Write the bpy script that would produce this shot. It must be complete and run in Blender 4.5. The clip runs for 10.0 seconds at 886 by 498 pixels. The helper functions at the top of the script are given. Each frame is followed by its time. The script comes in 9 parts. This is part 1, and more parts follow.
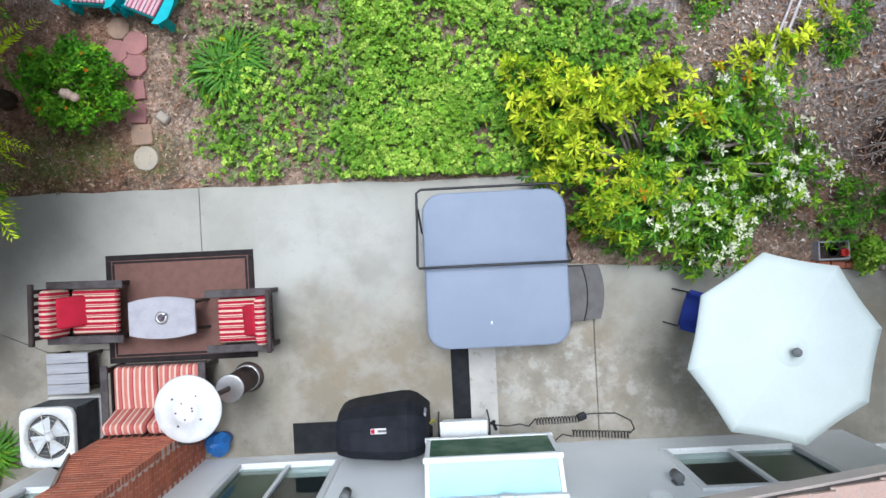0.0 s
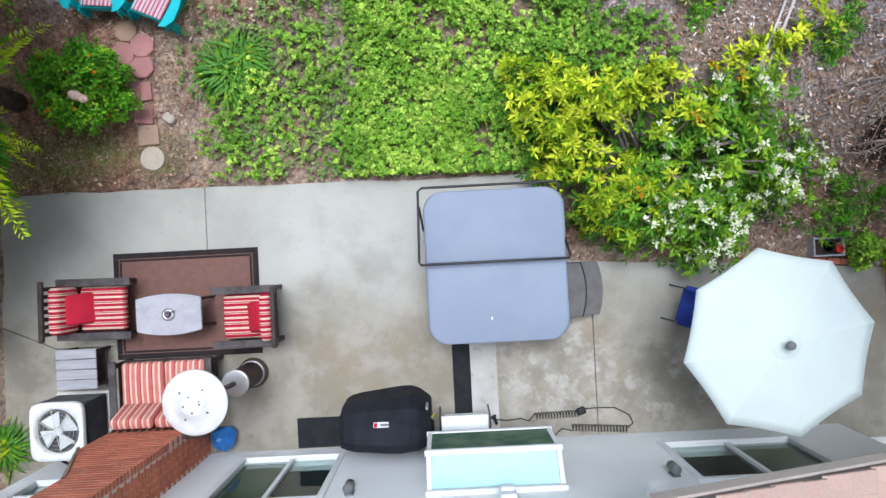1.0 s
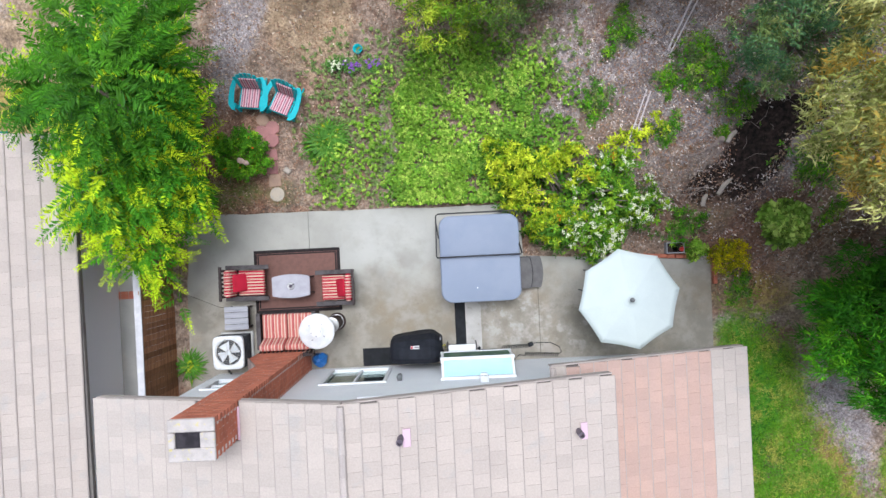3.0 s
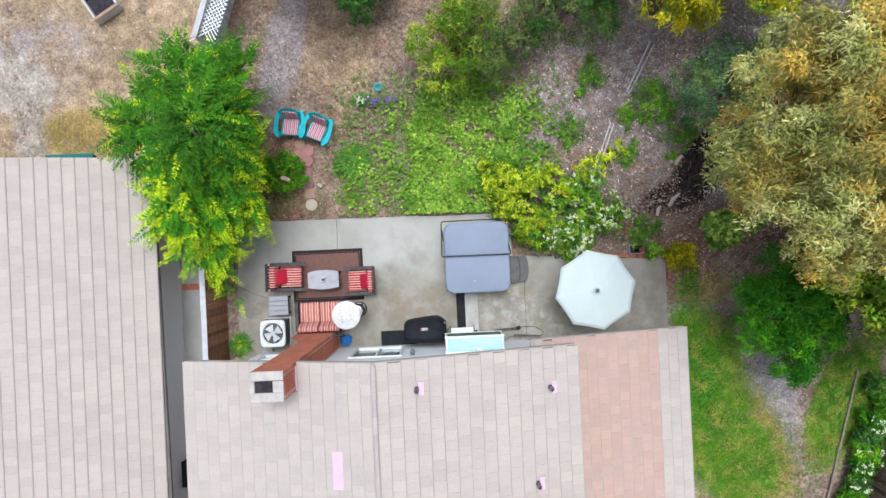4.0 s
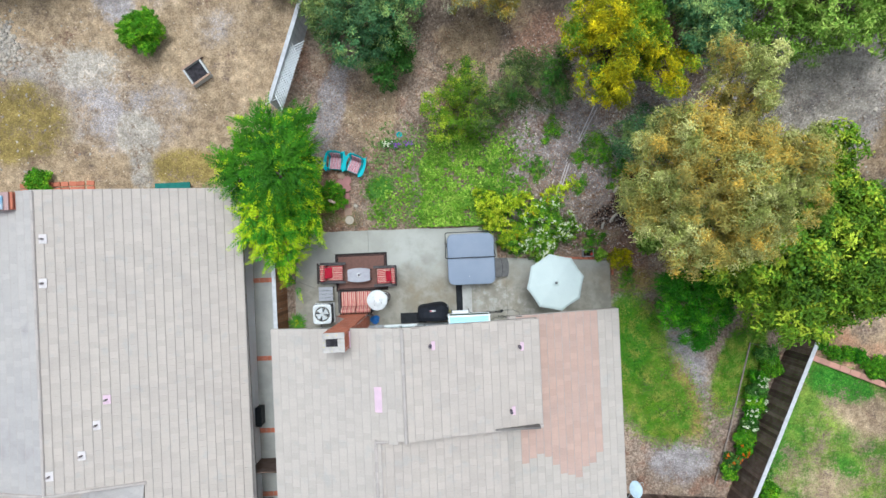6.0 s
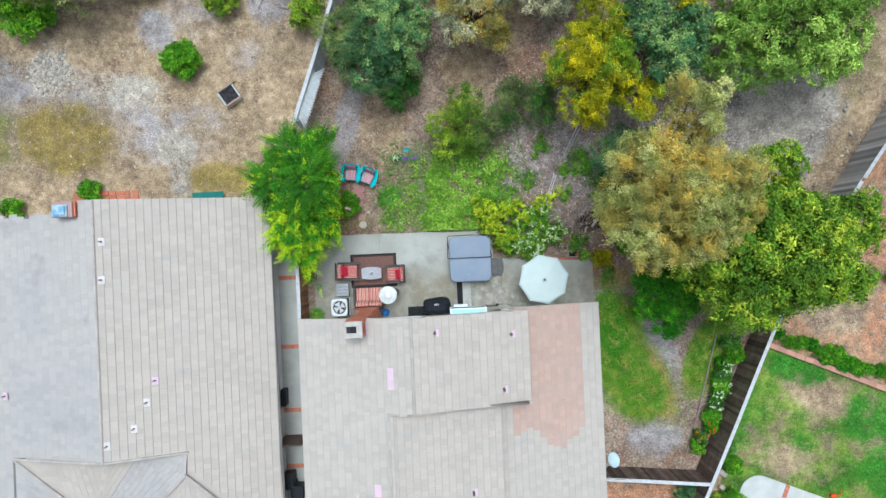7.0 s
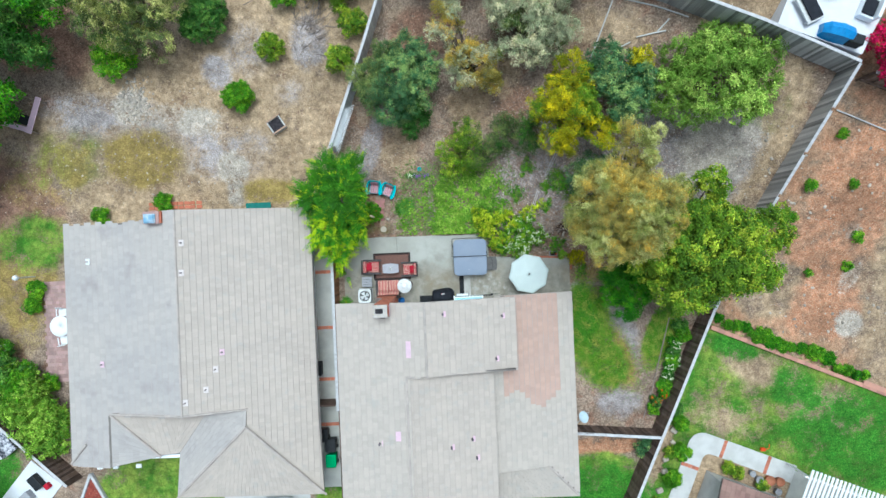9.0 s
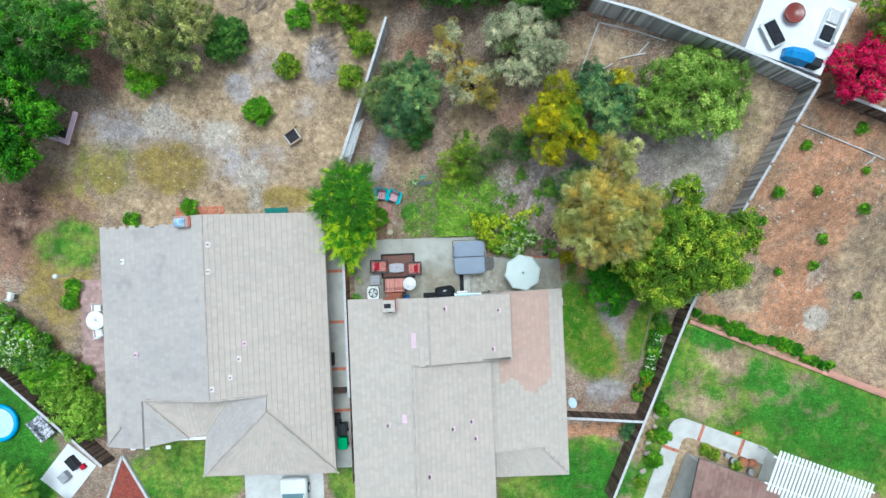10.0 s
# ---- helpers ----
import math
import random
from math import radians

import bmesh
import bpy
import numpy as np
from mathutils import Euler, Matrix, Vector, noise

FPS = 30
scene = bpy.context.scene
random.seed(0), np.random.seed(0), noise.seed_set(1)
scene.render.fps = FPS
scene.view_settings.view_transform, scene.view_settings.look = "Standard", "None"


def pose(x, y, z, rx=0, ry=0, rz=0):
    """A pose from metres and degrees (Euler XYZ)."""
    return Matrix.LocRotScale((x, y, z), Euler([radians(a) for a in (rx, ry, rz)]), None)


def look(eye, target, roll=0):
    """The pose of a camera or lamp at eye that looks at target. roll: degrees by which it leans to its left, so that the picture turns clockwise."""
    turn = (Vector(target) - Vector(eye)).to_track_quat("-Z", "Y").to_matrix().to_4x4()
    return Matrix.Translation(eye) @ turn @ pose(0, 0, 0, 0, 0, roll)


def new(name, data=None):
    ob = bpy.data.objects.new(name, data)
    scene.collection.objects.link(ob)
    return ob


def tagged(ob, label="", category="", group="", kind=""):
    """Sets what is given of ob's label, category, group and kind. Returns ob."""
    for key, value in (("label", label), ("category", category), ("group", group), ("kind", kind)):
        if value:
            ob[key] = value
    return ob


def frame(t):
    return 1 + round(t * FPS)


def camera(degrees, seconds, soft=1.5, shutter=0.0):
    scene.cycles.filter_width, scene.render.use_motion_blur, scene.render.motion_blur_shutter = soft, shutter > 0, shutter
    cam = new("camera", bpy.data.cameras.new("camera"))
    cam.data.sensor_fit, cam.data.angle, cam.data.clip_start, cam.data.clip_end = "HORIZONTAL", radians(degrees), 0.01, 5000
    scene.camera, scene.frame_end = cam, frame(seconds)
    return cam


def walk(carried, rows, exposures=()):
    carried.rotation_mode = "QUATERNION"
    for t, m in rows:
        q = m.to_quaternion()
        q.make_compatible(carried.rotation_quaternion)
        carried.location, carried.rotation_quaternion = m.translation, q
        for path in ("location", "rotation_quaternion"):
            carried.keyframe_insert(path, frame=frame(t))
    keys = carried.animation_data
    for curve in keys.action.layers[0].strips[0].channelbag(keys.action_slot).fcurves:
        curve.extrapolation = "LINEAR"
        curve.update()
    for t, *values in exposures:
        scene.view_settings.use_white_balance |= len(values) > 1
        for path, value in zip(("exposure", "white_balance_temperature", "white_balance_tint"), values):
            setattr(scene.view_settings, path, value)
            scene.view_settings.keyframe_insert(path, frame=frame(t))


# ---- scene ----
cam = camera(72.18, 10.0)
# seconds, eye x y z, turn about the vertical, tilt x, tilt y
PATH = [
    (0.0, 5.147, -0.163, 9.202, -2.768, 0.121, 0.204),
    (0.5, 5.122, -0.188, 9.201, -2.776, 0.120, 0.212),
    (1.0, 5.163, -0.222, 9.363, -2.912, 0.240, 0.421),
    (1.5, 5.174, -0.203, 10.443, -3.007, -0.025, 0.544),
    (2.0, 5.049, -0.163, 12.195, -2.893, -0.194, 0.128),
    (2.5, 5.026, -0.144, 14.011, -2.834, -0.195, 0.252),
    (4.0, 4.912, -0.191, 19.322, -2.638, 0.102, 0.313),
    (4.5, 4.836, -0.170, 21.073, -2.578, 0.047, 0.184),
    (5.0, 4.791, -0.176, 22.894, -2.484, 0.198, 0.141),
    (5.5, 4.755, -0.095, 24.568, -2.500, 0.134, 0.111),
    (7.0, 4.709, -0.046, 29.774, -2.536, 0.234, 0.306),
    (7.5, 4.661, -0.052, 31.541, -2.480, 0.226, 0.363),
    (8.0, 4.600, -0.044, 33.301, -2.553, 0.211, 0.396),
    (8.5, 4.513, -0.010, 35.051, -2.523, 0.170, 0.365),
    (9.0, 4.430, 0.017, 36.800, -2.379, 0.123, 0.294),
    (9.5, 4.396, 0.036, 38.591, -2.400, 0.123, 0.311),
    (10.0, 4.376, 0.045, 40.248, -2.390, 0.171, 0.339),
]


def aim(x, y, z, turn, tx, ty):
    return pose(x, y, z) @ pose(0, 0, 0, 0, 0, turn) @ pose(0, 0, 0, 0, ty, 0) @ pose(0, 0, 0, tx, 0, 0)


walk(cam, [(t, aim(*row)) for t, *row in PATH], [(0.0, 0.36, 5600, 9), (2.0, 0.37, 5700, 12), (4.0, 0.24, 5750, 10), (5.5, 0.16, 5680, 5), (7.0, 0.12, 5480, 1), (10.0, 0.13, 5400, -2)])

# ---- light: a bright overcast sky, sun behind thin cloud ----
SUN_ELEV, SUN_AZ = 75.0, 2.0
sky_world = bpy.data.worlds.new("overcast_sky")
scene.world = sky_world
sky_world.use_nodes = True
wn = sky_world.node_tree
wn.nodes.clear()
sky = wn.nodes.new("ShaderNodeTexSky")
sky.sky_type, sky.sun_disc = "NISHITA", False
sky.sun_elevation, sky.sun_rotation = radians(SUN_ELEV), radians(SUN_AZ)
sky.air_density, sky.dust_density, sky.ozone_density = 1.0, 4.0, 1.0
hsv = wn.nodes.new("ShaderNodeHueSaturation")
hsv.inputs["Saturation"].default_value = 0.35
bg = wn.nodes.new("ShaderNodeBackground")
bg.inputs["Strength"].default_value = 0.145
out = wn.nodes.new("ShaderNodeOutputWorld")
wn.links.new(sky.outputs[0], hsv.inputs["Color"])
wn.links.new(hsv.outputs[0], bg.inputs[0])
wn.links.new(bg.outputs[0], out.inputs[0])
sun_data = bpy.data.lights.new("sun", "SUN")
sun_data.energy, sun_data.angle, sun_data.color = 2.05, radians(28), (1.0, 0.97, 0.92)
sun = new("sun", sun_data)
sun.matrix_world = look((0, 0, 60), (60 * math.sin(radians(SUN_AZ)) / -math.tan(radians(SUN_ELEV)), 60 * math.cos(radians(SUN_AZ)) / -math.tan(radians(SUN_ELEV)), 0))


# ---- materials ----
class Nodes:
    """Short notation for a node tree."""

    def __init__(self, name):
        self.m = bpy.data.materials.new(name)
        self.m.use_nodes = True
        self.t = self.m.node_tree
        self.bsdf = self.t.nodes["Principled BSDF"]
        self.out = self.t.nodes["Material Output"]

    def node(self, kind, **values):
        n = self.t.nodes.new(kind)
        for k, v in values.items():
            n.inputs[k.replace("_", " ")].default_value = v
        return n

    def link(self, a, b):
        self.t.links.new(a, b)

    def pos(self):
        return self.t.nodes.new("ShaderNodeNewGeometry").outputs["Position"]

    def noise(self, scale, detail=4.0, rough=0.55, vec=None, stretch=None):
        n = self.node("ShaderNodeTexNoise", Scale=scale, Detail=detail, Roughness=rough)
        v = vec or self.pos()
        if stretch:
            mp = self.node("ShaderNodeMapping")
            mp.inputs["Scale"].default_value = stretch
            self.link(v, mp.inputs[0])
            v = mp.outputs[0]
        self.link(v, n.inputs["Vector"])
        return n.outputs["Fac"]

    def ramp(self, fac, a, b):
        n = self.node("ShaderNodeMapRange", From_Min=a, From_Max=b)
        n.interpolation_type = "SMOOTHSTEP"
        self.link(fac, n.inputs["Value"])
        return n.outputs[0]

    def mix(self, fac, a, b, blend="MIX"):
        n = self.t.nodes.new("ShaderNodeMix")
        n.data_type, n.blend_type = "RGBA", blend
        for sock, v in ((n.inputs[0], fac), (n.inputs[6], a), (n.inputs[7], b)):
            if isinstance(v, bpy.types.NodeSocket):
                self.link(v, sock)
            elif isinstance(v, (int, float)):
                sock.default_value = v
            else:
                sock.default_value = (*v, 1)
        return n.outputs[2]

    def math(self, op, a, b=0.0):
        n = self.t.nodes.new("ShaderNodeMath")
        n.operation = op
        for sock, v in zip(n.inputs, (a, b)):
            if isinstance(v, bpy.types.NodeSocket):
                self.link(v, sock)
            else:
                sock.default_value = v
        return n.outputs[0]

    def vary(self, col, fac, amount):
        """Brightness of col times 1 +- amount, by fac from 0 to 1."""
        v = self.math("ADD", self.math("MULTIPLY", fac, 2 * amount), 1 - amount)
        n = self.t.nodes.new("ShaderNodeHueSaturation")
        self.link(v, n.inputs["Value"])
        self.link(col, n.inputs["Color"])
        return n.outputs[0]

    def spot(self, cx, cy, rx, ry, soft=0.5):
        """1 within an oval on the plan, falling to 0 outside it."""
        s = self.t.nodes.new("ShaderNodeSeparateXYZ")
        self.link(self.pos(), s.inputs[0])
        u = self.math("DIVIDE", self.math("SUBTRACT", s.outputs[0], cx), rx)
        v = self.math("DIVIDE", self.math("SUBTRACT", s.outputs[1], cy), ry)
        d = self.math("SQRT", self.math("ADD", self.math("MULTIPLY", u, u), self.math("MULTIPLY", v, v)))
        return self.math("SUBTRACT", 1.0, self.ramp(d, 1 - soft, 1 + soft))

    def done(self, col, rough=0.8, bump=None, strength=0.3, dist=0.02, metal=0.0):
        if isinstance(col, bpy.types.NodeSocket):
            self.link(col, self.bsdf.inputs["Base Color"])
        else:
            self.bsdf.inputs["Base Color"].default_value = (*col, 1)
        self.bsdf.inputs["Roughness"].default_value = rough
        self.bsdf.inputs["Specular IOR Level"].default_value = 0.5 if rough < 0.5 else 0.2
        self.bsdf.inputs["Metallic"].default_value = metal
        if bump is not None:
            b = self.node("ShaderNodeBump", Strength=strength, Distance=dist)
            self.link(bump, b.inputs["Height"])
            self.link(b.outputs[0], self.bsdf.inputs["Normal"])
        return self.m


def surface(name, a, b, scale=3.0, rough=0.8, grain=60.0, bump=0.25, metal=0.0, island=0.0, each=0.0, stretch=None, dist=0.01, wear=None):
    """Two colours in patches, a fine grain over them, and relief; island or each vary the tone from piece to piece."""
    n = Nodes(name)
    col = n.mix(n.ramp(n.noise(scale, 5, stretch=stretch), 0.35, 0.65), a, b)
    if wear:
        col = n.mix(n.ramp(n.noise(scale * 2.7, 6), 0.56, 0.7), col, wear)
    fine = n.noise(grain, 3, stretch=stretch)
    col = n.vary(col, fine, 0.16)
    if island:
        col = n.vary(col, n.t.nodes.new("ShaderNodeNewGeometry").outputs["Random Per Island"], island)
    if each:
        col = n.vary(col, n.t.nodes.new("ShaderNodeObjectInfo").outputs["Random"], each)
    return n.done(col, rough, fine, bump, dist, metal)


def vivid(c, sat=1.2, val=1.0):
    """Fresh, wet leaf colour: more saturated and lighter."""
    m = sum(c) / 3
    return tuple(max(0.004, min(0.85, (m + (k - m) * sat) * val)) for k in c)


def foliage(name, a, b, c=None, share=0.25, patch=0.6, see=0.3, tone=0.28, fleck=0.22):
    """Leaves: two greens in large patches, some leaves of a third colour, each leaf of its own tone, part of the light through."""
    a, b, c = (vivid(k) if k else k for k in (a, b, c))
    n = Nodes(name)
    rnd = n.t.nodes.new("ShaderNodeNewGeometry").outputs["Random Per Island"]
    col = n.mix(n.ramp(n.math("ADD", n.math("MULTIPLY", n.noise(patch, 2), 0.8), n.math("MULTIPLY", rnd, 0.25)), 0.4, 0.68), a, b)
    own = n.t.nodes.new("ShaderNodeAttribute")
    own.attribute_name = "tone"
    own = own.outputs["Fac"]
    if c:
        pick = n.math("ADD", n.math("MULTIPLY", n.math("FRACT", n.math("MULTIPLY", rnd, 17.3)), fleck), n.math("ADD", n.noise(patch * 4.0, 3), n.math("MULTIPLY", own, 0.42)))
        col = n.mix(n.ramp(pick, 0.80 - share * 0.6, 0.90 - share * 0.6), col, c)
    col = n.vary(col, n.math("FRACT", n.math("MULTIPLY", rnd, 7.7)), tone)
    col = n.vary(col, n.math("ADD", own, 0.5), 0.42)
    n.done(col, 0.55)
    tr = n.t.nodes.new("ShaderNodeBsdfTranslucent")
    n.link(col, tr.inputs["Color"])
    ms = n.t.nodes.new("ShaderNodeMixShader")
    ms.inputs[0].default_value = see * 0.42
    n.link(n.bsdf.outputs[0], ms.inputs[1])
    n.link(tr.outputs[0], ms.inputs[2])
    n.link(ms.outputs[0], n.out.inputs["Surface"])
    return n.m


def striped(name, axis, cols, width, phase=0.0):
    """Woven cloth in stripes that repeat along an axis of the thing."""
    n = Nodes(name)
    tc = n.t.nodes.new("ShaderNodeTexCoord")
    sep = n.t.nodes.new("ShaderNodeSeparateXYZ")
    n.link(tc.outputs["Object"], sep.inputs[0])
    u = n.math("FRACT", n.math("ADD", n.math("DIVIDE", sep.outputs["XYZ".index(axis)], width), phase))
    col = None
    for start, c in cols:
        if col is None:
            base = n.t.nodes.new("ShaderNodeRGB")
            base.outputs[0].default_value = (*c, 1)
            col = base.outputs[0]
        else:
            col = n.mix(n.math("GREATER_THAN", u, start), col, c)
    weave = n.noise(220, 2, vec=tc.outputs["Object"])
    col = n.vary(col, n.noise(9, 4, vec=tc.outputs["Object"]), 0.15)
    return n.done(col, 0.9, weave, 0.35, 0.003)


def cloth_lit(name, a, b):
    """Thin canvas that lets part of the daylight through."""
    n = Nodes(name)
    col = n.vary(n.mix(n.ramp(n.noise(1.6, 5), 0.35, 0.65), a, b), n.noise(45, 3), 0.05)
    n.done(col, 0.85, n.noise(240, 2), 0.2, 0.002)
    tr = n.t.nodes.new("ShaderNodeBsdfTranslucent")
    n.link(col, tr.inputs["Color"])
    ms = n.t.nodes.new("ShaderNodeMixShader")
    ms.inputs[0].default_value = 0.16
    n.link(n.bsdf.outputs[0], ms.inputs[1])
    n.link(tr.outputs[0], ms.inputs[2])
    n.link(ms.outputs[0], n.out.inputs["Surface"])
    return n.m


def clear_glass(name, tint, rough=0.02):
    n = Nodes(name)
    n.bsdf.inputs["Transmission Weight"].default_value = 1.0
    n.bsdf.inputs["IOR"].default_value = 1.33
    return n.done(tint, rough)


M = {}
M["concrete"] = None
M["stucco"] = surface("stucco", (0.87, 0.885, 0.885), (0.83, 0.85, 0.855), 1.2, 0.92, 120, 0.4)
M["stucco_cool"] = surface("stucco_cool", (0.88, 0.90, 0.915), (0.86, 0.88, 0.90), 1.2, 0.92, 120, 0.4)
M["white"] = surface("white_vinyl", (0.80, 0.81, 0.81), (0.74, 0.76, 0.77), 4, 0.4, 40, 0.05)
M["offwhite"] = surface("weathered_white_paint", (0.70, 0.70, 0.68), (0.55, 0.55, 0.53), 5, 0.7, 50, 0.2)
M["tile"] = surface("concrete_roof_tile", (0.475, 0.408, 0.352), (0.45, 0.387, 0.337), 0.9, 0.9, 35, 0.35, island=0.055, wear=(0.43, 0.385, 0.345))
M["tile_piece"] = surface("concrete_roof_tile_piece", (0.475, 0.408, 0.352), (0.45, 0.387, 0.337), 0.9, 0.9, 35, 0.35, each=0.055, wear=(0.43, 0.385, 0.345))
M["tile_grey"] = surface("grey_roof_tile", (0.40, 0.367, 0.348), (0.445, 0.402, 0.368), 0.25, 0.9, 35, 0.35, island=0.055, wear=(0.36, 0.325, 0.31))
M["tile_grey_piece"] = surface("grey_roof_tile_piece", (0.40, 0.367, 0.348), (0.445, 0.402, 0.368), 0.25, 0.9, 35, 0.35, each=0.055, wear=(0.36, 0.325, 0.31))
M["tile_mid"] = surface("warm_grey_roof_tile", (0.455, 0.398, 0.348), (0.47, 0.41, 0.356), 0.7, 0.9, 35, 0.35, island=0.055, wear=(0.43, 0.39, 0.35))
M["tile_mid_piece"] = surface("warm_grey_roof_tile_piece", (0.455, 0.398, 0.348), (0.47, 0.41, 0.356), 0.7, 0.9, 35, 0.35, each=0.055, wear=(0.43, 0.39, 0.35))
M["tile_salmon"] = surface("salmon_roof_tile", (0.49, 0.335, 0.27), (0.455, 0.32, 0.265), 1.2, 0.9, 35, 0.3, island=0.05)
M["tile_salmon_piece"] = surface("salmon_roof_tile_piece", (0.49, 0.335, 0.27), (0.455, 0.32, 0.265), 1.2, 0.9, 35, 0.3, each=0.05)
M["tile_brown"] = surface("brown_roof_tile", (0.22, 0.13, 0.11), (0.27, 0.17, 0.14), 1.0, 0.9, 30, 0.3, island=0.15)
# darker lip colour paints the shadow line along each tile course
M["tile_lip"] = surface("shaded_tile_lip", (0.40, 0.345, 0.31), (0.46, 0.40, 0.36), 1.2, 0.95, 40, 0.3)
M["deck_board"] = surface("roof_underlay", (0.16, 0.14, 0.13), (0.2, 0.18, 0.16), 2, 0.95)
M["ridge"] = surface("ridge_tile", (0.465, 0.40, 0.36), (0.42, 0.37, 0.335), 1.4, 0.9, 35, 0.35, island=0.08)
M["pink_flash"] = surface("pink_primed_flashing", (0.68, 0.48, 0.56), (0.62, 0.45, 0.52), 4, 0.6)
M["pale_flash"] = surface("pale_flashing", (0.60, 0.54, 0.52), (0.66, 0.60, 0.58), 4, 0.6)
M["vent_grey"] = surface("grey_vent_pipe", (0.33, 0.28, 0.27), (0.28, 0.24, 0.23), 8, 0.6)
M["lead"] = surface("dark_vent_pipe", (0.12, 0.10, 0.13), (0.17, 0.14, 0.16), 8, 0.6)
M["brick"] = surface("red_brick", (0.50, 0.17, 0.10), (0.42, 0.145, 0.09), 3, 0.9, 70, 0.3, island=0.16, wear=(0.50, 0.22, 0.14))
M["brick_piece"] = surface("red_brick_piece", (0.50, 0.17, 0.10), (0.42, 0.145, 0.09), 3, 0.9, 70, 0.3, each=0.16, wear=(0.50, 0.22, 0.14))
M["mortar"] = surface("mortar", (0.66, 0.58, 0.53), (0.58, 0.50, 0.45), 6, 0.95, 90, 0.5)
M["mortar_wash"] = surface("stained_mortar", (0.36, 0.28, 0.24), (0.25, 0.2, 0.18), 4, 0.95, 90, 0.5)
M["crown_cement"] = surface("chimney_crown_cement", (0.50, 0.455, 0.42), (0.41, 0.37, 0.34), 5, 0.95, 60, 0.4, wear=(0.55, 0.48, 0.22))
M["soot"] = surface("soot", (0.025, 0.022, 0.025), (0.05, 0.045, 0.05), 6, 0.95)
# near-black colour puts the darkness of unlit rooms into floors and backing
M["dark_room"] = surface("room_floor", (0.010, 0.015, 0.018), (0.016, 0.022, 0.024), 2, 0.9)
M["glass"] = clear_glass("window_glass", (0.45, 0.56, 0.53))
M["glass_bay"] = clear_glass("garden_window_glass", (0.75, 0.9, 0.93))
M["screen"] = surface("insect_screen", (0.13, 0.175, 0.10), (0.10, 0.145, 0.085), 2, 0.75, 200, 0.2)
M["espresso"] = surface("espresso_stained_wood", (0.035, 0.024, 0.022), (0.055, 0.04, 0.038), 6, 0.5, 80, 0.2, stretch=(1, 1, 1))
M["espresso_worn"] = surface("worn_dark_wood_arm", (0.085, 0.075, 0.075), (0.05, 0.042, 0.042), 6, 0.55, 80, 0.2)
M["red_cloth"] = surface("red_cloth", (0.44, 0.016, 0.04), (0.38, 0.015, 0.035), 7, 0.9, 200, 0.25)
CREAM, RED, ROSE = (0.60, 0.47, 0.36), (0.36, 0.009, 0.033), (0.36, 0.06, 0.075)
STRIPES = ((0, CREAM), (0.20, RED), (0.46, CREAM), (0.56, ROSE), (0.66, CREAM), (0.72, RED))
M["stripe_y"] = striped("striped_cloth_across", "Y", STRIPES, 0.155)
M["stripe_x"] = striped("striped_cloth_along", "X", ((0, (0.44, 0.12, 0.105)), (0.30, (0.33, 0.03, 0.045)), (0.38, (0.58, 0.43, 0.34)), (0.54, (0.49, 0.17, 0.135)), (0.84, (0.60, 0.47, 0.38))), 0.17, 0.3)
M["towel"] = striped("striped_towel", "X", ((0, (0.62, 0.42, 0.44)), (0.3, (0.12, 0.10, 0.14)), (0.45, (0.6, 0.35, 0.38)), (0.75, (0.35, 0.10, 0.14))), 0.12)
M["rug"] = surface("brown_woven_rug", (0.185, 0.10, 0.08), (0.16, 0.088, 0.072), 8, 0.95, 260, 0.4, wear=(0.19, 0.10, 0.075))
M["rug_dark"] = surface("black_rug_border", (0.022, 0.018, 0.018), (0.03, 0.024, 0.024), 8, 0.95, 260, 0.4)
M["stone_top"] = surface("pale_grey_tabletop", (0.34, 0.33, 0.36), (0.40, 0.39, 0.42), 4, 0.5, 50, 0.08)
M["grey_slat"] = surface("grey_weathered_slat", (0.30, 0.30, 0.32), (0.36, 0.36, 0.375), 7, 0.75, 60, 0.3, stretch=(0.3, 3, 3))
M["steel"] = surface("brushed_steel", (0.55, 0.55, 0.54), (0.48, 0.48, 0.47), 8, 0.35, 90, 0.05, metal=0.8)
M["heater_white"] = surface("heater_reflector", (0.78, 0.77, 0.76), (0.70, 0.70, 0.69), 6, 0.35, 60, 0.05, metal=0.1)
M["bronze"] = surface("hammered_bronze", (0.07, 0.045, 0.042), (0.10, 0.068, 0.062), 30, 0.6, 120, 0.3, metal=0.1)
M["ac_white"] = surface("enamelled_white_metal", (0.72, 0.73, 0.72), (0.64, 0.65, 0.64), 5, 0.45, 40, 0.05, wear=(0.55, 0.54, 0.5))
M["ac_dark"] = surface("dark_louvre_metal", (0.05, 0.052, 0.055), (0.075, 0.078, 0.08), 5, 0.55)
M["fan_grey"] = surface("fan_blade_grey", (0.60, 0.62, 0.63), (0.50, 0.52, 0.53), 5, 0.4)
M["brass"] = surface("dull_wire", (0.60, 0.55, 0.44), (0.5, 0.45, 0.36), 20, 0.5, metal=0.5)
M["cover_black"] = surface("black_cover_cloth", (0.0125, 0.014, 0.019), (0.019, 0.021, 0.028), 4, 0.75, 160, 0.3, dist=0.004)
M["mat_black"] = surface("black_rubber_mat", (0.012, 0.013, 0.015), (0.018, 0.019, 0.022), 6, 0.7, 150, 0.4)
M["spa_cover"] = surface("slate_vinyl_cover", (0.225, 0.262, 0.335), (0.245, 0.28, 0.35), 1.5, 0.55, 200, 0.15, dist=0.003)
M["spa_skirt"] = surface("spa_cabinet", (0.10, 0.09, 0.085), (0.13, 0.12, 0.11), 4, 0.7, stretch=(1, 1, 8))
